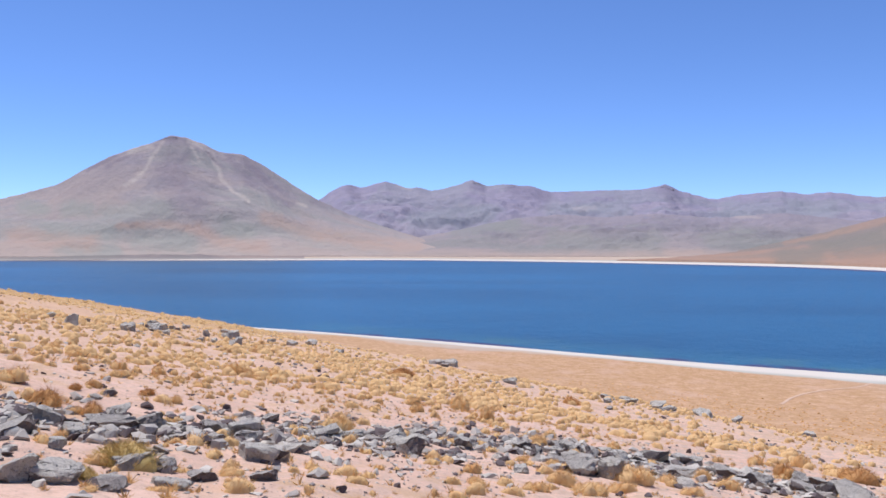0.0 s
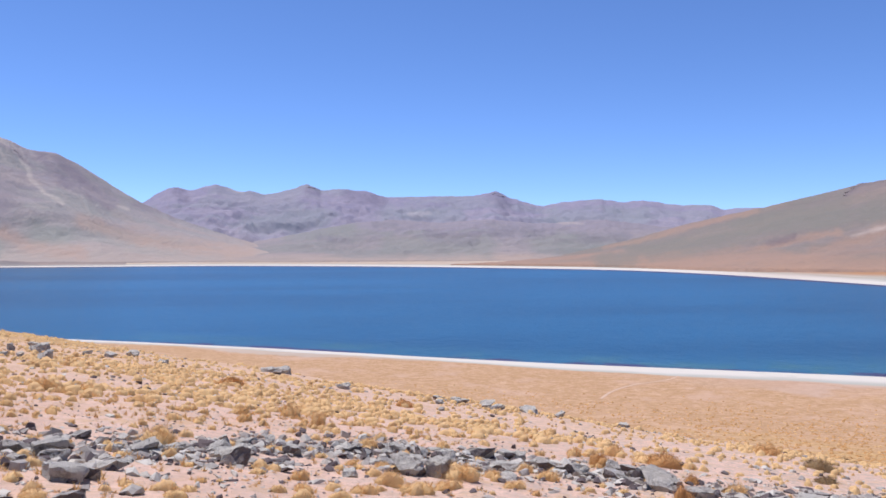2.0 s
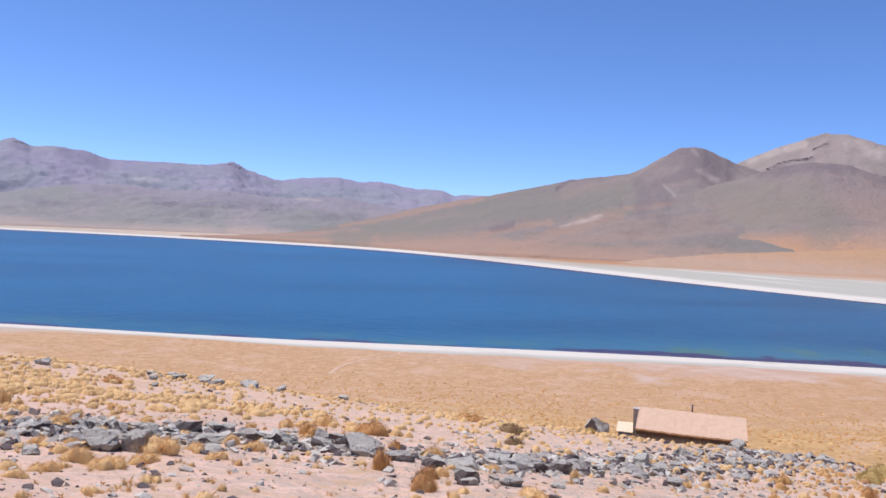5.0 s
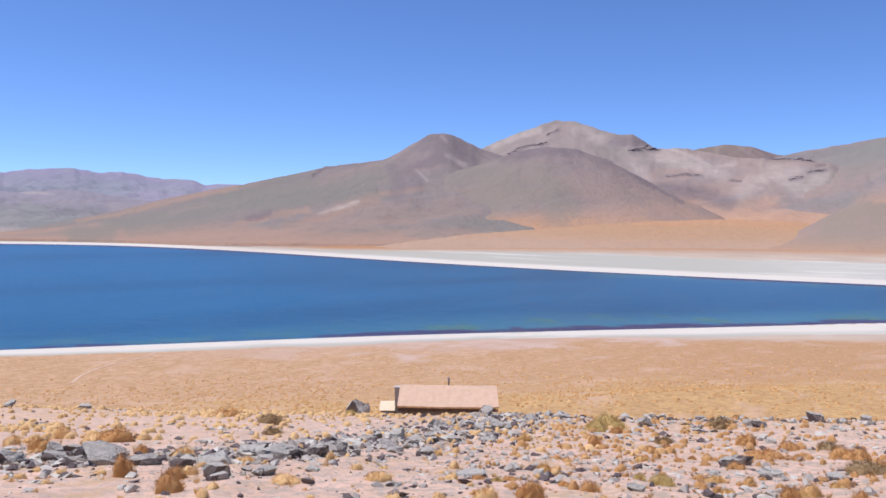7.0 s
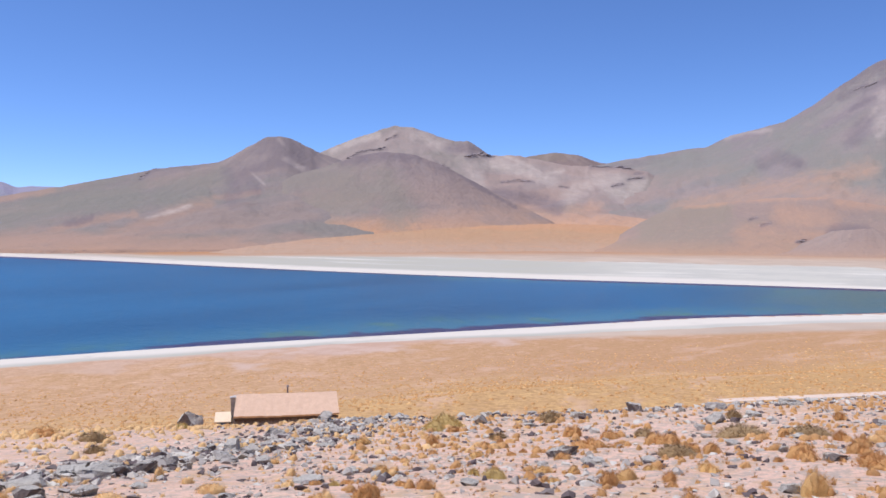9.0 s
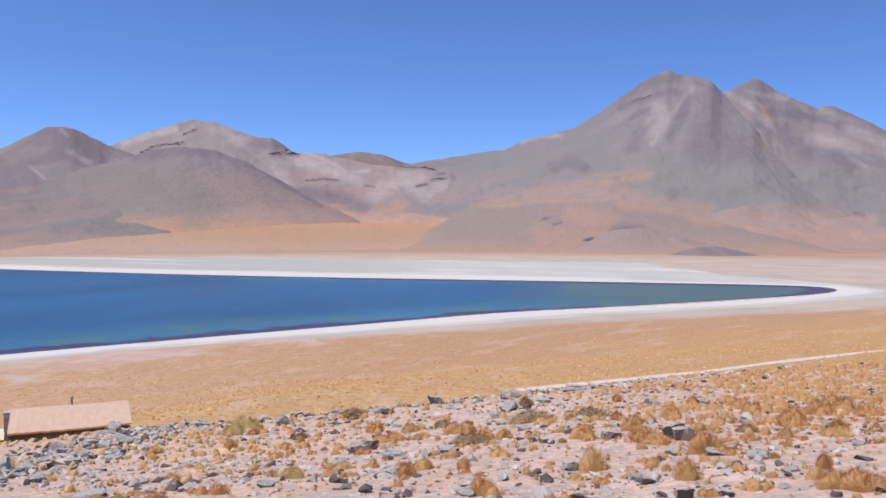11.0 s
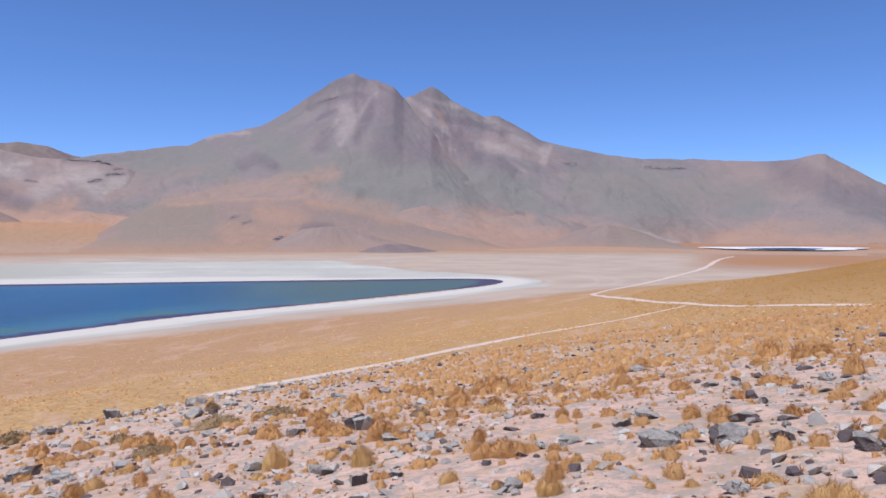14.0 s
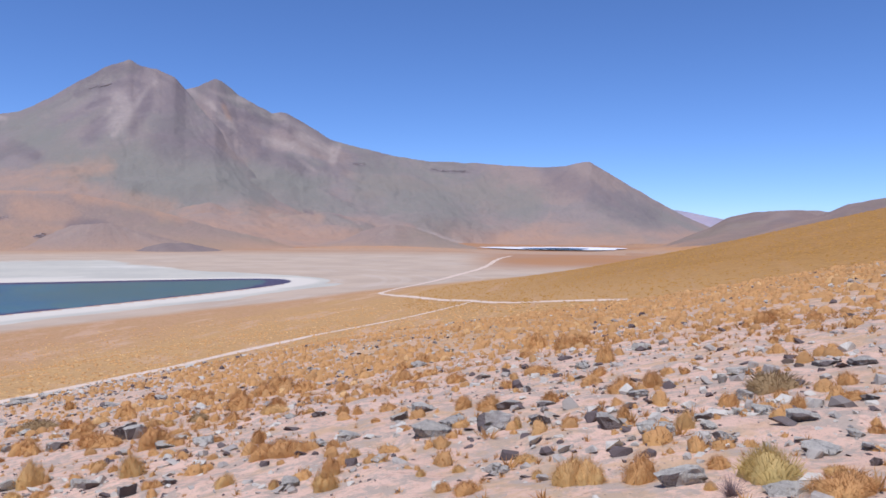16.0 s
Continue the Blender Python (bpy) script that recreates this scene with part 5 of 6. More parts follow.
STRAW_TUFTS_A = [
    (3.4, 15.7, 0.33, 0.15), (11.5, 0.2, 0.38, 0.32), (10.2, -1.0, 0.39, 0.34), (16.5, -1.4, 0.63, 0.23), (15.7, -1.7, 0.33, 0.17), (8.4, -1.9, 0.28, 0.17),
    (7.7, -2.3, 0.16, 0.13), (11.8, -0.6, 0.25, 0.15), (10.8, 0.3, 0.29, 0.12), (14.0, -3.3, 0.37, 0.15), (7.0, -2.6, 0.32, 0.26), (8.2, -3.2, 0.2, 0.15),
    (7.6, -3.3, 0.21, 0.09), (7.4, -3.5, 0.16, 0.08), (6.5, -3.7, 0.17, 0.09), (6.6, -3.4, 0.13, 0.09), (5.1, -4.0, 0.28, 0.21), (7.7, -4.9, 0.18, 0.19),
    (6.2, -4.2, 0.25, 0.11), (5.6, -4.0, 0.11, 0.1), (12.8, -3.7, 0.23, 0.14), (5.0, -4.1, 0.23, 0.18), (5.7, -5.5, 0.17, 0.18), (3.8, -5.2, 0.28, 0.07),
]
STRAW_TUFTS_B = [
    (4.2, -4.5, 0.11, 0.08), (8.4, 13.1, 0.59, 0.3), (10.3, 11.0, 0.22, 0.24), (8.6, 11.3, 0.36, 0.17), (7.4, 8.5, 0.52, 0.18), (12.0, 7.3, 0.46, 0.22),
    (11.9, 3.9, 0.31, 0.14), (13.7, 1.9, 0.5, 0.18), (12.3, 2.9, 0.36, 0.19), (13.4, 2.8, 0.33, 0.15), (13.4, 4.8, 0.46, 0.16), (13.2, 4.1, 0.28, 0.21),
    (15.7, 7.2, 0.43, 0.16), (17.9, 11.9, 0.53, 0.25), (1.0, 17.7, 0.37, 0.37), (17.0, 24.8, 0.89, 0.4),
]
RUSTY_TUFTS = [
    (-5.2, 10.4, 0.51, 0.27), (-4.5, 10.1, 0.33, 0.17), (-4.7, 12.4, 0.43, 0.14), (-5.5, 11.7, 0.3, 0.11), (5.0, 30.5, 0.72, 0.29), (6.4, 14.7, 0.49, 0.33),
    (20.4, 1.6, 0.36, 0.25), (15.9, 0.7, 0.61, 0.31), (15.0, -0.5, 0.92, 0.27), (12.7, -1.6, 0.37, 0.19), (14.4, -2.1, 0.34, 0.14), (24.3, -1.6, 0.54, 0.3),
    (22.6, -2.6, 0.66, 0.28), (21.9, -3.0, 0.36, 0.21), (10.5, -2.5, 0.28, 0.25), (9.3, -2.5, 0.52, 0.23), (11.8, -2.2, 0.24, 0.11), (11.1, -0.8, 0.17, 0.12),
    (26.5, 0.7, 0.55, 0.29), (9.2, -1.2, 0.25, 0.12), (10.5, -0.0, 0.25, 0.12), (16.5, -6.6, 0.38, 0.24), (14.5, -7.0, 0.39, 0.15), (12.1, -7.6, 0.71, 0.24),
]
RUSTY_TUFTS_A = [
    (10.8, -6.3, 0.28, 0.18), (8.7, -5.9, 0.38, 0.2), (11.5, -3.9, 0.24, 0.19), (11.3, -4.1, 0.17, 0.13), (11.1, -4.5, 0.34, 0.16), (9.7, -5.1, 0.25, 0.17),
    (9.3, -5.3, 0.36, 0.18), (7.5, -2.8, 0.21, 0.19), (5.9, -3.3, 0.17, 0.12), (5.6, -3.4, 0.27, 0.09), (9.2, -4.1, 0.2, 0.08), (7.3, -5.3, 0.22, 0.12),
    (10.1, -4.0, 0.15, 0.09), (16.9, -5.3, 0.36, 0.19), (8.1, -6.5, 0.4, 0.17), (8.0, -6.9, 0.38, 0.26), (6.6, -5.5, 0.17, 0.21), (6.3, -6.5, 0.2, 0.18),
    (5.4, -6.5, 0.2, 0.17), (4.8, -4.4, 0.26, 0.2), (4.6, -4.9, 0.22, 0.11), (3.5, -4.9, 0.44, 0.14), (5.8, -7.5, 0.25, 0.16), (4.4, -6.2, 0.22, 0.11),
]
RUSTY_TUFTS_B = [
    (5.3, -7.0, 0.3, 0.11), (10.0, -7.4, 0.24, 0.13), (6.0, -6.9, 0.2, 0.11), (5.5, -6.7, 0.16, 0.08), (8.6, 16.3, 0.84, 0.29), (6.1, 10.8, 0.32, 0.34),
    (6.3, 9.7, 0.35, 0.25), (15.8, 22.9, 0.92, 0.32), (8.1, 14.1, 0.34, 0.22), (22.3, 11.6, 0.72, 0.27), (18.6, 10.1, 0.39, 0.32),
    (72.2, 27.1, 1.73, 0.73), (21.7, 7.3, 0.56, 0.39), (21.3, 6.1, 0.63, 0.33), (17.8, 5.5, 0.87, 0.28), (19.3, 4.1, 0.87, 0.37), (17.6, 3.1, 0.43, 0.3),
    (10.3, 5.3, 0.34, 0.18), (-1.7, 30.4, 1.55, 0.4), (5.8, 9.0, 0.49, 0.37), (14.7, -0.5, 0.74, 0.23), (16.2, -6.5, 0.37, 0.3), (11.9, -8.8, 0.41, 0.37),
]
CUSHIONS = [
    (21.3, 1.1, 0.94, 0.26), (15.9, -2.2, 0.42, 0.15), (6.4, -7.2, 0.57, 0.19), (15.6, 20.2, 0.84, 0.29), (13.0, 16.6, 0.83, 0.23), (53.3, 65.7, 1.74, 0.65),
    (20.7, 9.2, 0.79, 0.26), (26.5, 9.9, 0.86, 0.3), (16.0, 3.0, 0.78, 0.24), (21.5, 2.7, 1.29, 0.28), (27.6, 3.9, 0.78, 0.36), (21.5, 5.2, 0.63, 0.21),
    (27.3, 10.3, 0.86, 0.32),
]
SHRUBS = [
    (-3.2, 7.6, 0.89, 0.34), (-3.0, 6.6, 0.22, 0.13), (4.1, -4.9, 0.51, 0.31), (21.2, 22.5, 0.7, 0.36), (10.3, 7.0, 0.23, 0.12), (12.7, 5.8, 0.29, 0.19),
    (12.0, 5.0, 0.43, 0.2), (22.7, 12.5, 0.85, 0.39), (24.8, 13.2, 1.25, 0.54),
]
TWIGGY_SHRUBS = [
    (4.0, -4.5, 0.19, 0.16),
]

# ---- things ----
def part(name, bm, material, parent=None, label="", smooth=False):
    """Links a bmesh as one mesh object under a thing or under a part."""
    me = bpy.data.meshes.new(name)
    if smooth:
        for f in bm.faces:
            f.smooth = True
    bm.to_mesh(me)
    bm.free()
    me.materials.append(material)
    ob = new(name, me)
    ob.parent = parent
    if label:
        ob["label"] = label
    return ob


def box(bm, lo, hi, m=None):
    made = bmesh.ops.create_cube(bm, size=1.0)["verts"]
    lo, hi = Vector(lo), Vector(hi)
    for v in made:
        v.co = Vector((lo[i] + (v.co[i] + 0.5) * (hi[i] - lo[i]) for i in range(3)))
    if m is not None:
        bmesh.ops.transform(bm, matrix=m, verts=made)
    return made


def cylinder(bm, radius, lo, hi, sides=14, top=None):
    made = bmesh.ops.create_cone(bm, cap_ends=True, segments=sides, radius1=radius, radius2=radius if top is None else top, depth=hi - lo)["verts"]
    bmesh.ops.translate(bm, vec=(0, 0, 0.5 * (lo + hi)), verts=made)
    return made


def roughen(bm, amount, scale, seed):
    for v in bm.verts:
        v.co += amount * noise.noise_vector(v.co * scale + Vector((seed, seed * 2.0, 0)))


# -- the hut --
THATCH = plain_material("sun_bleached_thatch", (0.66, 0.465, 0.305), (0.60, 0.415, 0.27), 2.0, bump=0.4)
THATCH_EDGE = plain_material("dark_thatch_edge", (0.16, 0.11, 0.08), (0.10, 0.07, 0.055), 5.0)
MASONRY = plain_material("dry_stone_masonry", (0.26, 0.235, 0.22), (0.17, 0.15, 0.145), 3.5, bump=0.8)
PALE_STONE = plain_material("pale_grey_stonework", (0.55, 0.51, 0.45), (0.36, 0.33, 0.29), 3.0, bump=0.9)
PALE_BOARD = plain_material("pale_boards", (0.78, 0.64, 0.42), (0.72, 0.58, 0.38), 2.0)
DARK_WOOD = plain_material("dark_wood", (0.12, 0.085, 0.06), (0.08, 0.055, 0.045), 4.0)
PIPE = plain_material("rusted_pipe", (0.30, 0.25, 0.22), (0.20, 0.15, 0.13), 8.0, rough=0.6, metal=0.4)


def make_hut():
    """Low stone hut with a straw roof below the brow; local x runs along its ridge, -y faces the slope."""
    cx, cy = 53.4, 45.7
    base = float(land(np.array([cx]), np.array([cy]))[0]) - 0.42
    hut = new("hut")
    hut.matrix_world = pose(cx, cy, base, 0, 0, math.degrees(math.atan2(-0.75, 0.66)))
    tagged(hut, "low stone hut with a sun-bleached straw roof on the plain", "hut")
    half, deep, wall, eave, ridge = 4.15, 1.85, 0.45, 2.75, 4.1
    bm = bmesh.new()
    box(bm, (-half, -deep, -0.6), (-1.3, -deep + wall, eave))
    box(bm, (-0.3, -deep, -0.6), (1.7, -deep + wall, eave))
    box(bm, (2.6, -deep, -0.6), (half, -deep + wall, eave))
    box(bm, (1.7, -deep, -0.6), (2.6, -deep + wall, 1.1))
    box(bm, (-1.3, -deep, 1.95), (-0.3, -deep + wall, eave))
    box(bm, (1.7, -deep, 1.85), (2.6, -deep + wall, eave))
    part("front_wall", bm, MASONRY, hut, "dark dry-stone front wall in the shade of the eaves")
    bm = bmesh.new()
    box(bm, (-half, deep - wall, -0.6), (half, deep, eave))
    part("back_wall", bm, MASONRY, hut)
    for side in (-1, 1):
        bm = bmesh.new()
        x0, x1 = sorted((side * half, side * (half - wall)))
        vs = [bm.verts.new((x, y, z)) for x in (x0, x1) for y, z in ((-deep + wall, -0.6), (deep - wall, -0.6), (deep - wall, eave), (0, ridge - 0.35), (-deep + wall, eave))]
        bm.faces.new(vs[:5][::-1])
        bm.faces.new(vs[5:])
        for k in range(5):
            bm.faces.new((vs[k], vs[(k + 1) % 5], vs[5 + (k + 1) % 5], vs[5 + k]))
        bmesh.ops.recalc_face_normals(bm, faces=bm.faces)
        part("gable_wall", bm, MASONRY, hut)
    run, over = deep + 0.35, half + 0.2
    drop = 1.40
    for side in (-1, 1):
        bm = bmesh.new()
        nx, ny = 60, 14
        grid = []
        for j in range(ny + 1):
            for i in range(nx + 1):
                u, v = i / nx, j / ny
                x = -over + 2 * over * u + 0.12 * (v - 0.2) * (1 if u > 0.5 else -1) * (abs(u - 0.5) * 2) ** 6
                sag = -0.06 * math.sin(math.pi * u)
                z = ridge - drop * v + sag + 0.04 * noise.noise(Vector((x * 2.5, v * 3, side * 7))) - (0.05 * abs(noise.noise(Vector((x * 6, 3, side)))) if j == ny else 0)
                grid.append(bm.verts.new((x, side * (0.02 + run * v), z)))
        for j in range(ny):
            for i in range(nx):
                a = j * (nx + 1) + i
                bm.faces.new((grid[a], grid[a + 1], grid[a + nx + 2], grid[a + nx + 1]))
        bmesh.ops.recalc_face_normals(bm, faces=bm.faces)
        bmesh.ops.solidify(bm, geom=bm.faces[:], thickness=-0.2 if bm.faces[0].normal.z > 0 else 0.2)
        bmesh.ops.recalc_face_normals(bm, faces=bm.faces)
        slope = part("roof_slope", bm, THATCH, hut, "sun-bleached straw roof slope")
        # ragged fringe of dark straw strands under the eave
        bm = bmesh.new()
        for k in range(220):
            x = -over + 2 * over * (k + random.random()) / 220
            y, z, w = side * (run - 0.06 - 0.1 * random.random()), ridge - drop - 0.1, 0.03 + 0.04 * random.random()
            length = 0.2 + 0.3 * random.random()
            bm.faces.new([bm.verts.new(p) for p in ((x - w, y, z), (x + w, y, z), (x + 0.3 * w, y + side * 0.02, z - length))])
        part("eave_fringe", bm, THATCH_EDGE, slope, "dark ragged straw fringe under the eave")
    bm = bmesh.new()
    bmesh.ops.create_cone(bm, cap_ends=True, segments=12, radius1=0.16, radius2=0.16, depth=2 * over - 0.3, matrix=Matrix.Translation((0, 0, ridge - 0.03)) @ Matrix.Rotation(math.pi / 2, 4, "Y"))
    roughen(bm, 0.03, 2.0, 3)
    part("ridge_roll", bm, THATCH, hut, smooth=True)
    bm = bmesh.new()
    for v in cylinder(bm, 0.075, ridge - 0.4, ridge + 0.62):
        v.co += Vector((0.05, 0.3, 0))
    pipe = part("stovepipe", bm, PIPE, hut, "thin rusty stovepipe above the ridge")
    bm = bmesh.new()
    for v in cylinder(bm, 0.17, ridge + 0.66, ridge + 0.80, top=0.03):
        v.co += Vector((0.05, 0.3, 0))
    for v in cylinder(bm, 0.03, ridge + 0.6, ridge + 0.68, 6):
        v.co += Vector((0.05, 0.3, 0))
    part("cowl", bm, PIPE, pipe)
    bm = bmesh.new()
    box(bm, (-half - 0.62, -0.35, -0.6), (-half - 0.14, 0.35, ridge - 0.2))
    box(bm, (-half - 0.68, -0.42, ridge - 0.2), (-half - 0.1, 0.42, ridge - 0.02))
    bmesh.ops.subdivide_edges(bm, edges=bm.edges[:], cuts=5, use_grid_fill=True)
    roughen(bm, 0.05, 3.0, 9)
    part("chimney", bm, PALE_STONE, hut, "grey stone chimney against the gable")
    # lean-to beside the gable
    bm = bmesh.new()
    box(bm, (-half - 1.75, -1.3, -0.6), (-half - 0.7, 0.4, 1.95))
    bmesh.ops.subdivide_edges(bm, edges=bm.edges[:], cuts=4, use_grid_fill=True)
    roughen(bm, 0.05, 2.0, 5)
    lean = part("lean_to", bm, MASONRY, hut, "small stone lean-to")
    bm = bmesh.new()
    box(bm, (-0.68, -0.68, -0.04), (0.68, 0.68, 0.04), Matrix.Translation((-half - 1.25, -0.5, 2.42)) @ Matrix.Rotation(radians(26), 4, "X"))
    part("lean_to_roof", bm, PALE_BOARD, lean, "pale board roof")
    # door and shutter are added unseen, dark panels for the wall's dark gaps
    bm = bmesh.new()
    box(bm, (-1.26, -deep + 0.16, -0.2), (-0.34, -deep + 0.24, 1.93))
    part("door", bm, DARK_WOOD, hut, "assumed dark plank door filling a dark gap")
    bm = bmesh.new()
    box(bm, (1.74, -deep + 0.16, 1.12), (2.56, -deep + 0.22, 1.83))
    part("shutter", bm, DARK_WOOD, hut, "assumed dark shutter filling a dark gap")


make_hut()


def rock_mesh(name, seed, slab):
    """A broken block one unit wide, its foot below zero: flat cleaved planes, chipped edges, a dark broken front on -y
    that doubles as painted shade.
    """
    r = random.Random(seed)
    bm = bmesh.new()
    bmesh.ops.create_cube(bm, size=2.0)
    bmesh.ops.scale(bm, vec=(1.0, r.uniform(0.65, 0.95), slab), verts=bm.verts)
    bmesh.ops.rotate(bm, cent=(0, 0, 0), matrix=Matrix.Rotation(r.uniform(-0.35, 0.35), 3, "Y") @ Matrix.Rotation(r.uniform(-0.3, 0.3), 3, "X"), verts=bm.verts)
    cuts = [(Vector((r.gauss(0, 1), r.gauss(0, 1), r.gauss(0.1, 0.6))), r.uniform(0.45, 0.9)) for _ in range(12)]
    cuts.append((Vector((r.uniform(-0.4, 0.4), r.uniform(-0.1, 0.5), 1)), slab * r.uniform(0.55, 0.9)))
    cuts.append((Vector((r.uniform(-0.5, 0.5), -1, r.uniform(-0.35, 0.4))), r.uniform(0.4, 0.65)))
    for n, d in cuts:
        n = n.normalized()
        made = bmesh.ops.bisect_plane(bm, geom=bm.verts[:] + bm.edges[:] + bm.faces[:], plane_co=n * d * (1 if abs(n.z) > 0.8 else 0.9), plane_no=n, clear_outer=True)
        rim = [e for e in made["geom_cut"] if isinstance(e, bmesh.types.BMEdge)]
        if len(rim) > 2:
            bmesh.ops.edgeloop_fill(bm, edges=rim)
    bmesh.ops.recalc_face_normals(bm, faces=bm.faces)
    # tone by facing: tops pale, fronts dark, so light and shade sit in colour
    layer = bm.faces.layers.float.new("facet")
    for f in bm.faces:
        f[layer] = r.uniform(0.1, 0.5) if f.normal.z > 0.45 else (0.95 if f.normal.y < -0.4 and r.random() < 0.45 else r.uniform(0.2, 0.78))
    bmesh.ops.triangulate(bm, faces=bm.faces[:])
    bmesh.ops.subdivide_edges(bm, edges=bm.edges[:], cuts=3 if seed % 4 == 0 else 2, use_grid_fill=True)
    bmesh.ops.triangulate(bm, faces=bm.faces[:])
    shift = Vector((seed * 3.1, 0, 0))
    for v in bm.verts:
        q = v.co * 2.2 + shift
        v.co += 0.13 * noise.noise_vector(q) + 0.075 * noise.noise_vector(q * 2.7) + 0.05 * noise.noise_vector(q * 6.5)
    for f in bm.faces:
        f.smooth = True
    for e in bm.edges:
        e.smooth = not (len(e.link_faces) == 2 and e.calc_face_angle(0) > 0.38)
    low, high = min(v.co.z for v in bm.verts), max(v.co.z for v in bm.verts)
    wide = max(v.co.x for v in bm.verts) - min(v.co.x for v in bm.verts)
    for v in bm.verts:
        v.co = Vector((v.co.x / wide, v.co.y / wide, (v.co.z - low) / (high - low) * 1.3 - 0.3))
    me = bpy.data.meshes.new(name)
    bm.to_mesh(me)
    bm.free()
    me.materials.append(ROCK)
    return me


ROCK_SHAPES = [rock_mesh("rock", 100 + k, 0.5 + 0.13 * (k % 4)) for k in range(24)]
rng = random.Random(7)


def ground_at(x, y):
    return float(sheet_height(np.array([x]), np.array([y]))[0])


def put_rock(x, y, wide, tall, label, group, lean=8.0):
    ob = new("rock", rng.choice(ROCK_SHAPES))
    m = pose(x, y, ground_at(x, y), rng.uniform(-lean, lean), rng.uniform(-lean, lean), rng.uniform(0, 360))
    ob.matrix_world = m @ Matrix.Diagonal((wide, wide * rng.uniform(0.75, 1.0), tall, 1))
    tagged(ob, label, "rock", group=group)
    return ob


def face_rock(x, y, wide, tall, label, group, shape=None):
    """A boulder turned across the camera's line of sight; near ones show it their dark front."""
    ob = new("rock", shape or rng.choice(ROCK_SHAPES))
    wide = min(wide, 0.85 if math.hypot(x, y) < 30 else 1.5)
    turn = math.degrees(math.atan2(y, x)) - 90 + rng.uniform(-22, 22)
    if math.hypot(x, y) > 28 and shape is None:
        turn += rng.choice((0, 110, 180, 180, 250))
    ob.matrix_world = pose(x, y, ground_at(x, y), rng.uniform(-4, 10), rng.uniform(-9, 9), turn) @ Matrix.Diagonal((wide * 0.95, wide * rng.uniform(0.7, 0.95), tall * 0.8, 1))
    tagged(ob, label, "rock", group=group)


for rows, label in ((BOULDERS_BY_THE_WALL + BOULDERS_BY_THE_WALL_A + BOULDERS_BY_THE_WALL_B, "angular grey stone with a dark broken, shade-toned face, on pink sand"),
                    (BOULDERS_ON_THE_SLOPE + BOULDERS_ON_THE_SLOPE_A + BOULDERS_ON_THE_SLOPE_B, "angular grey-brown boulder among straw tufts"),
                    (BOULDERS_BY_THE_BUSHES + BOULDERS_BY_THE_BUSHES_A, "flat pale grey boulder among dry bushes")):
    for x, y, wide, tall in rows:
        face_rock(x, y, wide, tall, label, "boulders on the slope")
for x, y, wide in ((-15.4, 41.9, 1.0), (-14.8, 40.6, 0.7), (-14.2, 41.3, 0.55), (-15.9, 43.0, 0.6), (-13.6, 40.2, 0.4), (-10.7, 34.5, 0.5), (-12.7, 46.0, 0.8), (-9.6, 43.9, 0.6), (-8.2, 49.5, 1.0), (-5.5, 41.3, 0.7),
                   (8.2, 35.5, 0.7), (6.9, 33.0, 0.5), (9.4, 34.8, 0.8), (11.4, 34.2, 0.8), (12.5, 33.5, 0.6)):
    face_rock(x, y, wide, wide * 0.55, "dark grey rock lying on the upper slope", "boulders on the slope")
for k in range(26):
    x, y = -14.2 + rng.gauss(0, 1.6) + 0.25 * k * (k % 3 == 0), 39.5 + rng.gauss(0, 4.0)
    wide = rng.uniform(0.25, 0.8)
    face_rock(x, y, wide, wide * rng.uniform(0.55, 0.95), "grey rock in a tumbled outcrop on the upper slope", "rocks of the outcrop")
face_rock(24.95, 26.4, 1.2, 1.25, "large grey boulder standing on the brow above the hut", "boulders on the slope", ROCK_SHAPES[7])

WALL_LINE = np.array([(-6.5, 7.8), (-4.4, 8.6), (-3.6, 10.2), (-2.2, 11.2), (-1.0, 12.7), (0.8, 13.5), (3.4, 14.8), (5.8, 13.8), (7.6, 12.4), (10.4, 12.4), (12.6, 13.0), (16.9, 14.3), (22.5, 16.4), (27, 18.2), (31, 19.5)])


def along(line, t):
    seg = np.hypot(*np.diff(line, axis=0).T)
    s = t * seg.sum()
    for p, q, n in zip(line, line[1:], seg):
        if s <= n:
            return p + (q - p) * s / n, (q - p) / n
        s -= n
    return line[-1], (line[-1] - line[-2]) / seg[-1]


for k in range(56):
    t = rng.random() ** 0.9
    p, way = along(WALL_LINE, t)
    off = rng.gauss(0, 0.3 + 0.5 * t)
    wide = rng.choice((0.12, 0.15, 0.19, 0.22, 0.26, 0.32)) * rng.uniform(0.8, 1.25) * (1 + 1.0 * t)
    put_rock(p[0] - way[1] * off, p[1] + way[0] * off, wide, wide * rng.uniform(0.3, 0.55), "angular grey stone in a tumbled old stone row", "stones of the tumbled row", 16)


# the row lies thicker at its near end
for k in range(34):
    p, way = along(WALL_LINE, 0.3 * rng.random())
    off = rng.gauss(-0.2, 0.7)
    x, y = p[0] - way[1] * off, p[1] + way[0] * off
    wide = rng.uniform(0.2, 0.5)
    if any(math.hypot(x - q[0], y - q[1]) < 0.5 * (q[2] + wide) for q in SHRUBS):
        continue
    put_rock(x, y, wide, wide * rng.uniform(0.3, 0.6), "angular grey stone in a tumbled old stone row", "stones of the tumbled row", 16)


def brow_point():
    """A place on the stony brow of the hillside."""
    az = rng.uniform(-100, -52)
    u = rng.gauss(33, 2.2) if rng.random() < 0.75 else rng.uniform(22, 36)
    r = u / max(math.cos(radians(az + 52)), 0.3)
    b = bearing(az)
    return r * b[0], r * b[1]


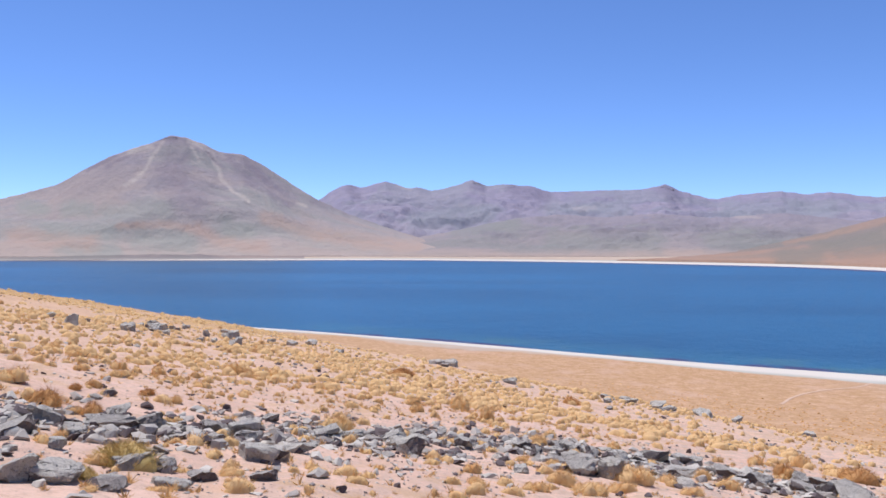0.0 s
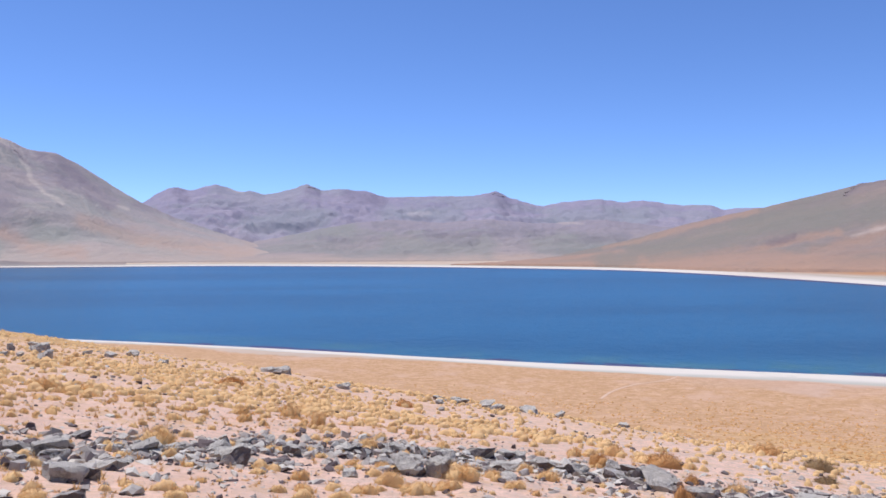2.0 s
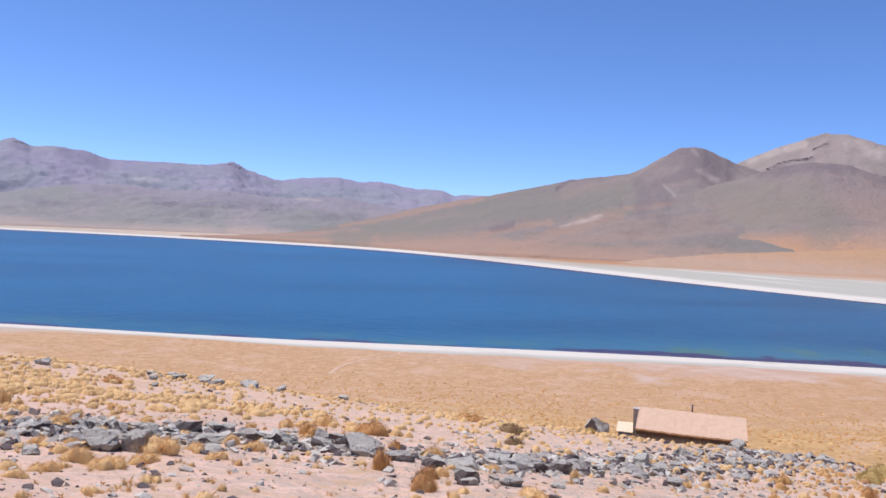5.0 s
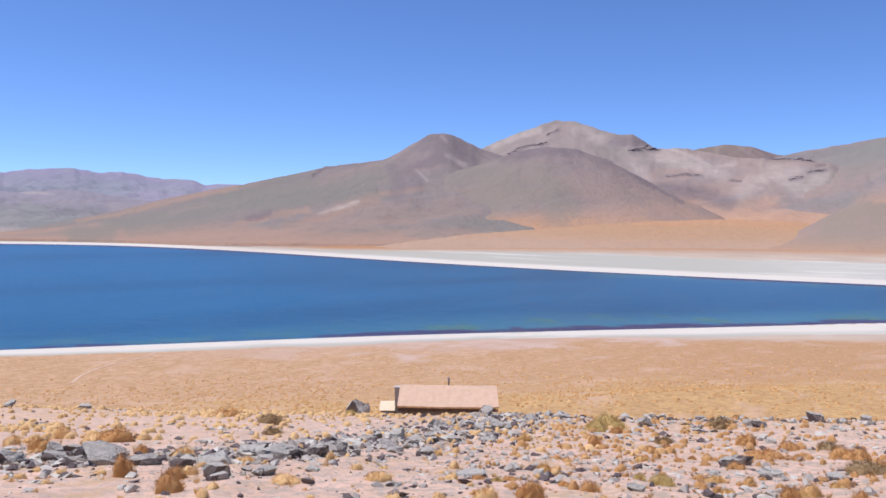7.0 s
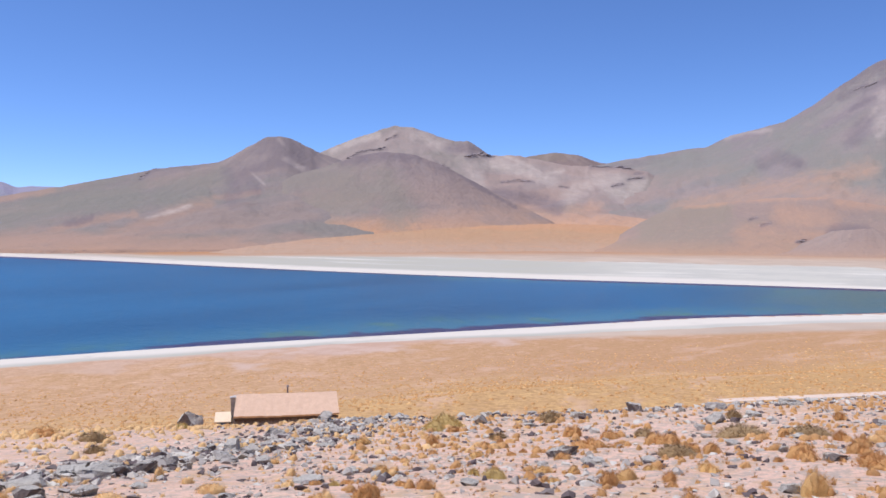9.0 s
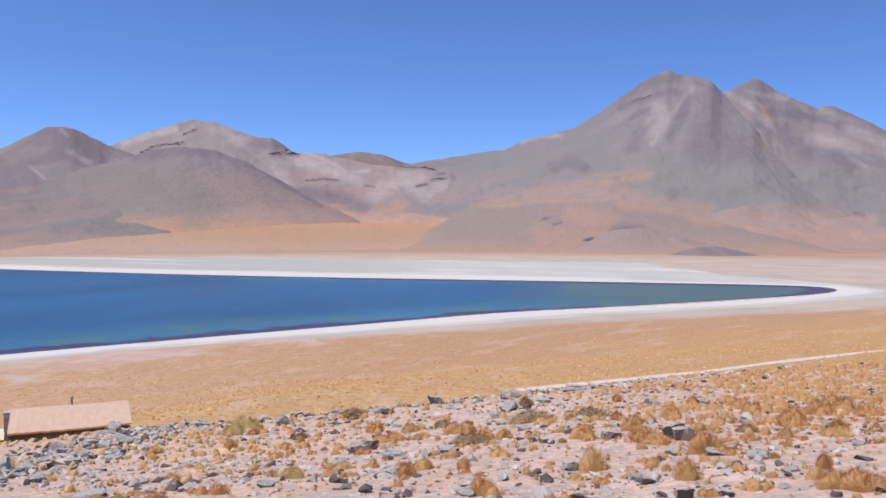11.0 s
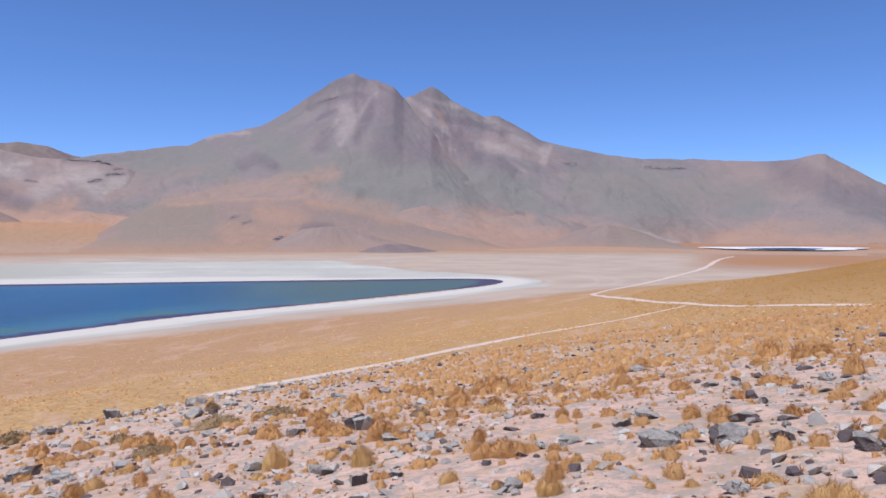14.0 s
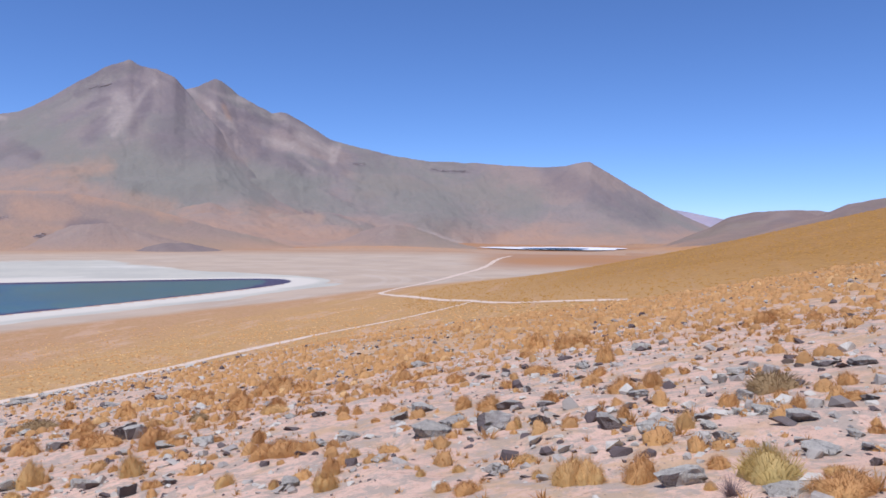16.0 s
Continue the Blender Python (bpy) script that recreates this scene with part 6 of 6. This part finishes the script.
for k in range(22):
    x, y = brow_point()
    wide = rng.uniform(0.3, 0.85)
    put_rock(x, y, wide, wide * rng.uniform(0.3, 0.55), "grey stone on the stony brow of the slope", "stones on the brow", 12)
for k in range(22):
    b, r = bearing(rng.uniform(-138, -62)), rng.uniform(8, 26)
    wide = rng.uniform(0.14, 0.3) * (1 + 0.03 * r)
    put_rock(b[0] * r, b[1] * r, wide, wide * rng.uniform(0.18, 0.4), "flat grey stone sunk in pink sand", "flat stones in the sand", 8)


def joined_stones():
    """Loose stones too many to count: chips on the slope, heaps in the row and along the brow."""
    shapes = []
    for k in range(10):
        bm = bmesh.new()
        r2 = random.Random(300 + k)
        for _ in range(9):
            v = Vector((r2.gauss(0, 1), r2.gauss(0, 1), r2.gauss(0, 1))).normalized()
            bm.verts.new((v.x * 0.5, v.y * 0.42, v.z * (0.2 + 0.02 * k) + 0.06))
        hull = bmesh.ops.convex_hull(bm, input=bm.verts)
        bmesh.ops.delete(bm, geom=list({g for g in hull["geom_interior"] if isinstance(g, bmesh.types.BMVert)}), context="VERTS")
        bmesh.ops.triangulate(bm, faces=bm.faces[:])
        bm.verts.ensure_lookup_table()
        bm.verts.index_update()
        shapes.append((np.array([v.co[:] for v in bm.verts]), np.array([[v.index for v in f.verts] for f in bm.faces])))
        bm.free()
    gen = np.random.default_rng(11)
    xs, ys, ws = [], [], []
    # over the slope, thicker to the right of the hut and in patches
    n = 76000
    az, r = gen.uniform(-148, 34, n), 5.0 + 62 * gen.random(n) ** 0.9
    x, y = -np.sin(np.radians(az)) * r, np.cos(np.radians(az)) * r
    patch = fbm(x / 4.5, y / 4.5, 71, 3)
    dense = (0.09 + 0.22 * ramp(-10, -75, az)) * (0.25 + 1.5 * ramp(-0.15, 0.35, patch))
    u = FALL[0] * x + FALL[1] * y
    keep = (gen.random(n) < dense) & (u < 39)
    xs.append(x[keep]), ys.append(y[keep]), ws.append(0.03 + 0.24 * gen.random(keep.sum()) ** 2.6)
    # small chips close by
    n = 26000
    az, r = gen.uniform(-148, 34, n), 3.5 + 15 * gen.random(n) ** 0.8
    x, y = -np.sin(np.radians(az)) * r, np.cos(np.radians(az)) * r
    keep = gen.random(n) < 0.12 + 0.75 * ramp(-0.05, 0.4, fbm(x / 1.6, y / 1.6, 75, 3))
    xs.append(x[keep]), ys.append(y[keep]), ws.append(0.012 + 0.075 * gen.random(keep.sum()) ** 2.2)
    # in and beside the tumbled row
    t = gen.random(4200) ** 0.9
    seg = np.array([np.concatenate(along(WALL_LINE, v)) for v in t])
    off = gen.normal(0, 0.8 + 0.8 * t)
    xs.append(seg[:, 0] - seg[:, 3] * off), ys.append(seg[:, 1] + seg[:, 2] * off), ws.append(0.04 + 0.25 * gen.random(4200) ** 1.5)
    t = gen.random(420) ** 0.9
    seg = np.array([np.concatenate(along(WALL_LINE, v)) for v in t])
    off = gen.normal(0, 0.3 + 0.5 * t)
    xs.append(seg[:, 0] - seg[:, 3] * off), ys.append(seg[:, 1] + seg[:, 2] * off), ws.append((0.14 + 0.2 * gen.random(420)) * (1 + 0.8 * t))
    t = 0.32 * gen.random(900)
    seg = np.array([np.concatenate(along(WALL_LINE, v)) for v in t])
    off = gen.normal(-0.2, 0.9, 900)
    xs.append(seg[:, 0] - seg[:, 3] * off), ys.append(seg[:, 1] + seg[:, 2] * off), ws.append(0.06 + 0.22 * gen.random(900))
    brow = np.array([brow_point() for _ in range(1100)])
    xs.append(brow[:, 0]), ys.append(brow[:, 1]), ws.append(0.12 + 0.3 * gen.random(1100) ** 1.5)
    x, y, w = np.concatenate(xs), np.concatenate(ys), np.concatenate(ws)
    z = sheet_height(x, y)
    verts, faces, count = [], [], 0
    for i in range(len(x)):
        v, f = shapes[i % 10]
        a = gen.uniform(0, 2 * math.pi)
        c, s = math.cos(a), math.sin(a)
        q = np.column_stack([v[:, 0] * c - v[:, 1] * s, v[:, 0] * s + v[:, 1] * c, v[:, 2] * gen.uniform(0.6, 1.3)]) * w[i]
        verts.append(q + (x[i], y[i], z[i]))
        faces.append(f + count)
        count += len(v)
    ob = new("loose_stones", mesh_of("loose_stones", np.vstack(verts), np.vstack(faces), STONE, smooth=False))
    tagged(ob, "loose grey stones strewn over pink sand", "stones", kind="stuff")


joined_stones()


# -- plants --
def bunch(seed, blades, width, tall=0.6, core=(5, 12), lobes=1, reach=0.15, inner=0.86, body=0.9):
    """A bushy bunch of dry grass one unit wide, as arrays: short fine blades all over one or more uneven domes."""
    g = np.random.default_rng(seed)
    verts, faces, up = [], [], []
    spots = [(0.0, 0.0, 0.5)] if lobes == 1 else [(g.uniform(-0.2, 0.2), g.uniform(-0.15, 0.15), g.uniform(0.27, 0.38)) for _ in range(lobes)]
    for cx, cy, rad in spots:
        high = tall * (rad / 0.5) ** 0.9
        ph = g.uniform(0, 6.3, 4)

        def flank(e):
            return math.sin(e) * (0.9 + 0.1 * e / 1.57)

        def dome(a, e):
            k = 1 + 0.16 * math.sin(2 * a + ph[0]) + 0.10 * math.sin(3 * a + ph[1] + 2 * e) + 0.09 * math.sin(6 * a + ph[2] - 3 * e)
            return np.array([math.cos(a) * flank(e) * rad * k, math.sin(a) * flank(e) * rad * k, math.cos(e) * high * (1 + 0.16 * math.sin(a + ph[3]) + 0.08 * math.sin(4 * a + ph[0]))])

        for _ in range(blades // lobes):
            a, e = g.uniform(0, 2 * math.pi), math.acos(1 - 0.98 * g.random())
            d = dome(a, e)
            out = d / max(np.linalg.norm(d), 1e-6)
            way = 0.75 * out + np.array([0, 0, 0.42]) + g.normal(0, 0.22, 3)
            foot = d * inner * g.uniform(0.85, 1.15)
            tip = foot + way / np.linalg.norm(way) * reach * g.uniform(0.5, 1.3)
            tip[2] = max(tip[2], 0.01)
            side = np.cross(way, out + g.normal(0, 0.25, 3))
            side *= width * g.uniform(0.6, 1.3) / max(np.linalg.norm(side), 1e-6)
            n = len(verts)
            for p in (foot - side, foot + side, tip):
                verts.append(p + (cx, cy, 0))
                up.append(min(max(p[2] / tall, 0), 1))
            faces.append((n, n + 1, n + 2))
        if core:
            n, (rings, seg) = len(verts), core
            for j in range(rings + 1):
                for i in range(seg if j < rings else 1):
                    p = dome(2 * math.pi * i / seg, (1 - j / rings) * 1.57) * body * g.uniform(0.88, 1.06) + (cx, cy, -0.05 if j == 0 else 0)
                    verts.append(p)
                    up.append(min(max(p[2] / tall, 0), 1))
            for j in range(rings - 1):
                for i in range(seg):
                    p, q = n + j * seg + i, n + j * seg + (i + 1) % seg
                    faces += [(p, q, q + seg), (p, q + seg, p + seg)]
            for i in range(seg):
                faces.append((n + (rings - 1) * seg + i, n + (rings - 1) * seg + (i + 1) % seg, n + rings * seg))
    return np.array(verts), np.array(faces), np.array(up)


def bunch_mesh(name, material, *args, **more):
    v, f, up = bunch(*args, **more)
    return mesh_of(name, v, f, material, (("up", up),))


TUFTS = [bunch_mesh("grass_tuft", STRAW, 500 + k, 1250, 0.0055, inner=0.85, body=0.88, reach=0.17, tall=0.6, lobes=1 + (k + 1) % 4) for k in range(7)]
RUSTS = [bunch_mesh("grass_tuft", RUSTY, 520 + k, 1250, 0.0055, inner=0.85, body=0.88, reach=0.17, tall=0.55, lobes=1 + (k + 1) % 4) for k in range(7)]
TAWNIES = [bunch_mesh("grass_tuft", TAWNY, 530 + k, 1250, 0.0055, inner=0.85, body=0.88, reach=0.17, tall=0.6, lobes=1 + (k + 1) % 3) for k in range(5)]
DOMES = [bunch_mesh("cushion_plant", CUSHION, 540 + k, 1000, 0.007, tall=0.4, lobes=1 + k % 2) for k in range(4)]
BUSHES = [bunch_mesh("shrub", OLIVE, 560 + k, 2600, 0.004, tall=0.5, lobes=1 + 2 * (k % 2), inner=0.88, body=0.9, reach=0.12) for k in range(4)]
TWIGS = [bunch_mesh("twiggy_shrub", TWIG, 580, 190, 0.012, tall=0.8, core=None, inner=0.1, reach=0.75)]


def put_plant(name, shapes, unit_tall, x, y, wide, tall, label, group):
    ob = new(name, rng.choice(shapes))
    turn = math.degrees(math.atan2(y, x)) - 90 + rng.choice((0, 180)) + rng.uniform(-35, 35)
    ob.matrix_world = pose(x, y, ground_at(x, y) - 0.01, rng.uniform(-6, 6), rng.uniform(-6, 6), turn) @ Matrix.Diagonal((wide, wide * rng.uniform(0.75, 1.0), tall / unit_tall, 1))
    tagged(ob, label, name.replace("_", " "), group=group)
    return ob


for x, y, wide, tall in STRAW_TUFTS + STRAW_TUFTS_A + STRAW_TUFTS_B:
    if az_of(x, y) < -55:
        put_plant("grass_tuft", TAWNIES, 0.62, x, y, wide, tall, "tawny tuft of dry bunch grass among stones", "tufts on the slope")
    else:
        put_plant("grass_tuft", TUFTS, 0.62, x, y, wide, tall, "straw-yellow tuft of bunch grass on pink sand", "tufts on the slope")
for x, y, wide, tall in RUSTY_TUFTS + RUSTY_TUFTS_A + RUSTY_TUFTS_B:
    put_plant("grass_tuft", RUSTS, 0.57, x, y, wide, tall, "rusty orange tuft of dry bunch grass", "tufts on the slope")
for x, y, wide, tall in CUSHIONS:
    put_plant("cushion_plant", DOMES, 0.42, x, y, wide, tall, "dark brown low cushion plant", "cushion plants")
for x, y, wide, tall in SHRUBS:
    put_plant("shrub", BUSHES, 0.57, x, y, wide, tall, "olive-green dry shrub among stones", "shrubs")
for x, y, wide, tall in TWIGGY_SHRUBS:
    put_plant("twiggy_shrub", TWIGS, 0.85, x, y, wide, tall, "grey leafless twiggy shrub beside the olive bush", "shrubs")


def tuft_field(n, seed, near, far):
    """Places for tufts on the hillside: dense straw to the left, larger and rustier to the right."""
    g = np.random.default_rng(seed)
    az, r = g.uniform(-148, 34, n), np.sqrt(g.uniform(near ** 2, far ** 2, n))
    x, y = -np.sin(np.radians(az)) * r, np.cos(np.radians(az)) * r
    u, v = FALL[0] * x + FALL[1] * y, LEFT[0] * x + LEFT[1] * y
    patch = fbm(x / 6, y / 6, 91, 3)
    left = ramp(-45, -8, az)
    right = ramp(-80, -108, az)
    dense = 0.4 + 0.14 * left * ramp(11, 18, r) + 0.8 * right * ramp(9, 22, r)
    dense = dense + 0.9 * ramp(-110, -126, az) * ramp(15, 26, r)
    dense = dense * (0.3 + 0.85 * ramp(-0.25, 0.25, patch))
    keep = (g.random(n) < dense) & (u < 40) & (v < 95)
    rusty = np.clip(0.1 + 0.12 * ramp(0, 16, az) + 0.85 * ramp(-35, -80, az) + 0.2 * g.normal(size=n), 0, 1)
    pick = g.random(n)
    size = (0.12 + 0.30 * pick ** 1.8 + (0.12 + 0.3 * right) * pick ** 9) * (1 + 0.3 * left)
    return x[keep], y[keep], rusty[keep], size[keep]


fx, fy, fr, fs = tuft_field(900, 5, 8, 21)
for x, y, rust, size in list(zip(fx, fy, fr, fs))[:170]:
    if rust > 0.5:
        put_plant("grass_tuft", RUSTS, 0.57, x, y, size, size * rng.uniform(0.4, 0.7), "rusty orange tuft of dry bunch grass", "tufts on the slope")
    else:
        put_plant("grass_tuft", TUFTS, 0.62, x, y, size, size * rng.uniform(0.4, 0.75), "straw-yellow tuft of bunch grass on pink sand", "tufts on the slope")


def joined_tufts(name, x, y, rust, size, shapes, label, material=STRAW_LOOSE):
    g = np.random.default_rng(len(x))
    z = sheet_height(x, y) - 0.01
    verts, faces, tone, tops, count = [], [], [], [], 0
    for i in range(len(x)):
        v, f, up = shapes[i % len(shapes)]
        a = g.uniform(0, 2 * math.pi)
        c, s = math.cos(a), math.sin(a)
        k = size[i]
        q = np.column_stack([(v[:, 0] * c - v[:, 1] * s) * k, (v[:, 0] * s + v[:, 1] * c) * k * g.uniform(0.7, 1), v[:, 2] * min(k, 0.1 + 0.45 * k) * g.uniform(0.75, 1.15)])
        verts.append(q + (x[i], y[i], z[i]))
        faces.append(f + count)
        tone.append(np.full(len(v), rust[i]))
        tops.append(up)
        count += len(v)
    ob = new(name, mesh_of(name, np.vstack(verts), np.vstack(faces), material, (("tone", np.concatenate(tone)), ("up", np.concatenate(tops)))))
    tagged(ob, label, "grass", kind="stuff")


x, y, rust, size = tuft_field(2600, 6, 7, 19)
joined_tufts("bunch_grass_near", x, y, rust, np.minimum(size * 0.8, 0.3), [bunch(600 + k, 110, 0.0165, inner=0.84, body=0.88, reach=0.17, core=(3, 8), lobes=1 + k % 2) for k in range(7)], "scattered straw and rusty bunch grass among stones")
x, y, rust, size = tuft_field(9000, 16, 5, 20)
joined_tufts("grass_sprigs", x, y, rust, 0.05 + 0.25 * size, [bunch(630 + k, 18, 0.05, core=None, inner=0.3, reach=0.5) for k in range(6)], "small dry grass sprigs between the stones")
x, y, rust, size = tuft_field(33000, 7, 19, 46)
joined_tufts("bunch_grass", x, y, rust, size * (0.8 - 0.14 * ramp(-60, -100, az_of(x, y))), [bunch(610 + k, 14, 0.034, core=(2, 6), inner=0.86, body=0.94, reach=0.17) for k in range(8)], "scattered straw and rusty bunch grass on the stony slope")
x, y, rust, size = tuft_field(26000, 8, 44, 110)
on = hillside(x, y) > lowland(x, y, shore_distance(x, y))
x, y, rust, size = x[on], y[on], rust[on], size[on]
joined_tufts("bunch_grass_far", x, y, np.maximum(rust, ramp(-90, -105, az_of(x, y))), size * 1.0, [bunch(620 + k, 8, 0.05, core=(2, 6)) for k in range(6)], "dense golden bunch grass further along the slope")


def plain_grass(n, seed):
    """Tufts on the plain between the brow and the shore."""
    g = np.random.default_rng(seed)
    az, r = g.uniform(-145, 25, n), np.sqrt(g.uniform(45.0 ** 2, 250.0 ** 2, n))
    x, y = -np.sin(np.radians(az)) * r, np.cos(np.radians(az)) * r
    sd = shore_distance(x, y)
    on = (lowland(x, y, sd) > hillside(x, y) - 0.3) & (sd > 50)
    patch = fbm(x / 18, y / 18, 95, 3)
    keep = on & (g.random(n) < (0.35 + 0.65 * ramp(-0.3, 0.3, patch)) * (1 - 0.6 * ramp(110, 240, r)) * ramp(45, 90, sd))
    keep &= np.hypot(x - 52.9, y - 46.3) > 5.5
    keep &= np.hypot(x - 144, y + 308) > 235
    return x[keep], y[keep], np.clip(0.8 + 0.2 * g.normal(size=keep.sum()), 0.45, 1), 0.32 + 0.45 * g.random(keep.sum())


x, y, rust, size = plain_grass(50000, 9)
joined_tufts("plain_grass", x, y, rust, size, [bunch(640 + k, 4, 0.08, tall=0.5, core=(2, 5)) for k in range(6)], "fine straw-coloured grass clumps over the plain")


def hill_grass(n, seed):
    """Tufts on the near flank of the golden hill."""
    g = np.random.default_rng(seed)
    az, r = g.uniform(-148, -108, n), np.sqrt(g.uniform(55.0 ** 2, 330.0 ** 2, n))
    x, y = -np.sin(np.radians(az)) * r, np.cos(np.radians(az)) * r
    sd = shore_distance(x, y)
    patch = fbm(x / 14, y / 14, 97, 3)
    keep = (lowland(x, y, sd) > hillside(x, y)) & (np.hypot(x - 144, y + 308) < 245) & (g.random(n) < 0.4 + 0.6 * ramp(-0.3, 0.3, patch))
    return x[keep], y[keep], 0.45 + 0.55 * g.random(keep.sum())


x, y, size = hill_grass(9000, 13)
joined_tufts("hill_grass", x, y, np.ones(len(x)), size, [bunch(650 + k, 3, 0.09, tall=0.5, core=(2, 5)) for k in range(6)], "golden bunch grass over the rounded hill", GOLDEN)
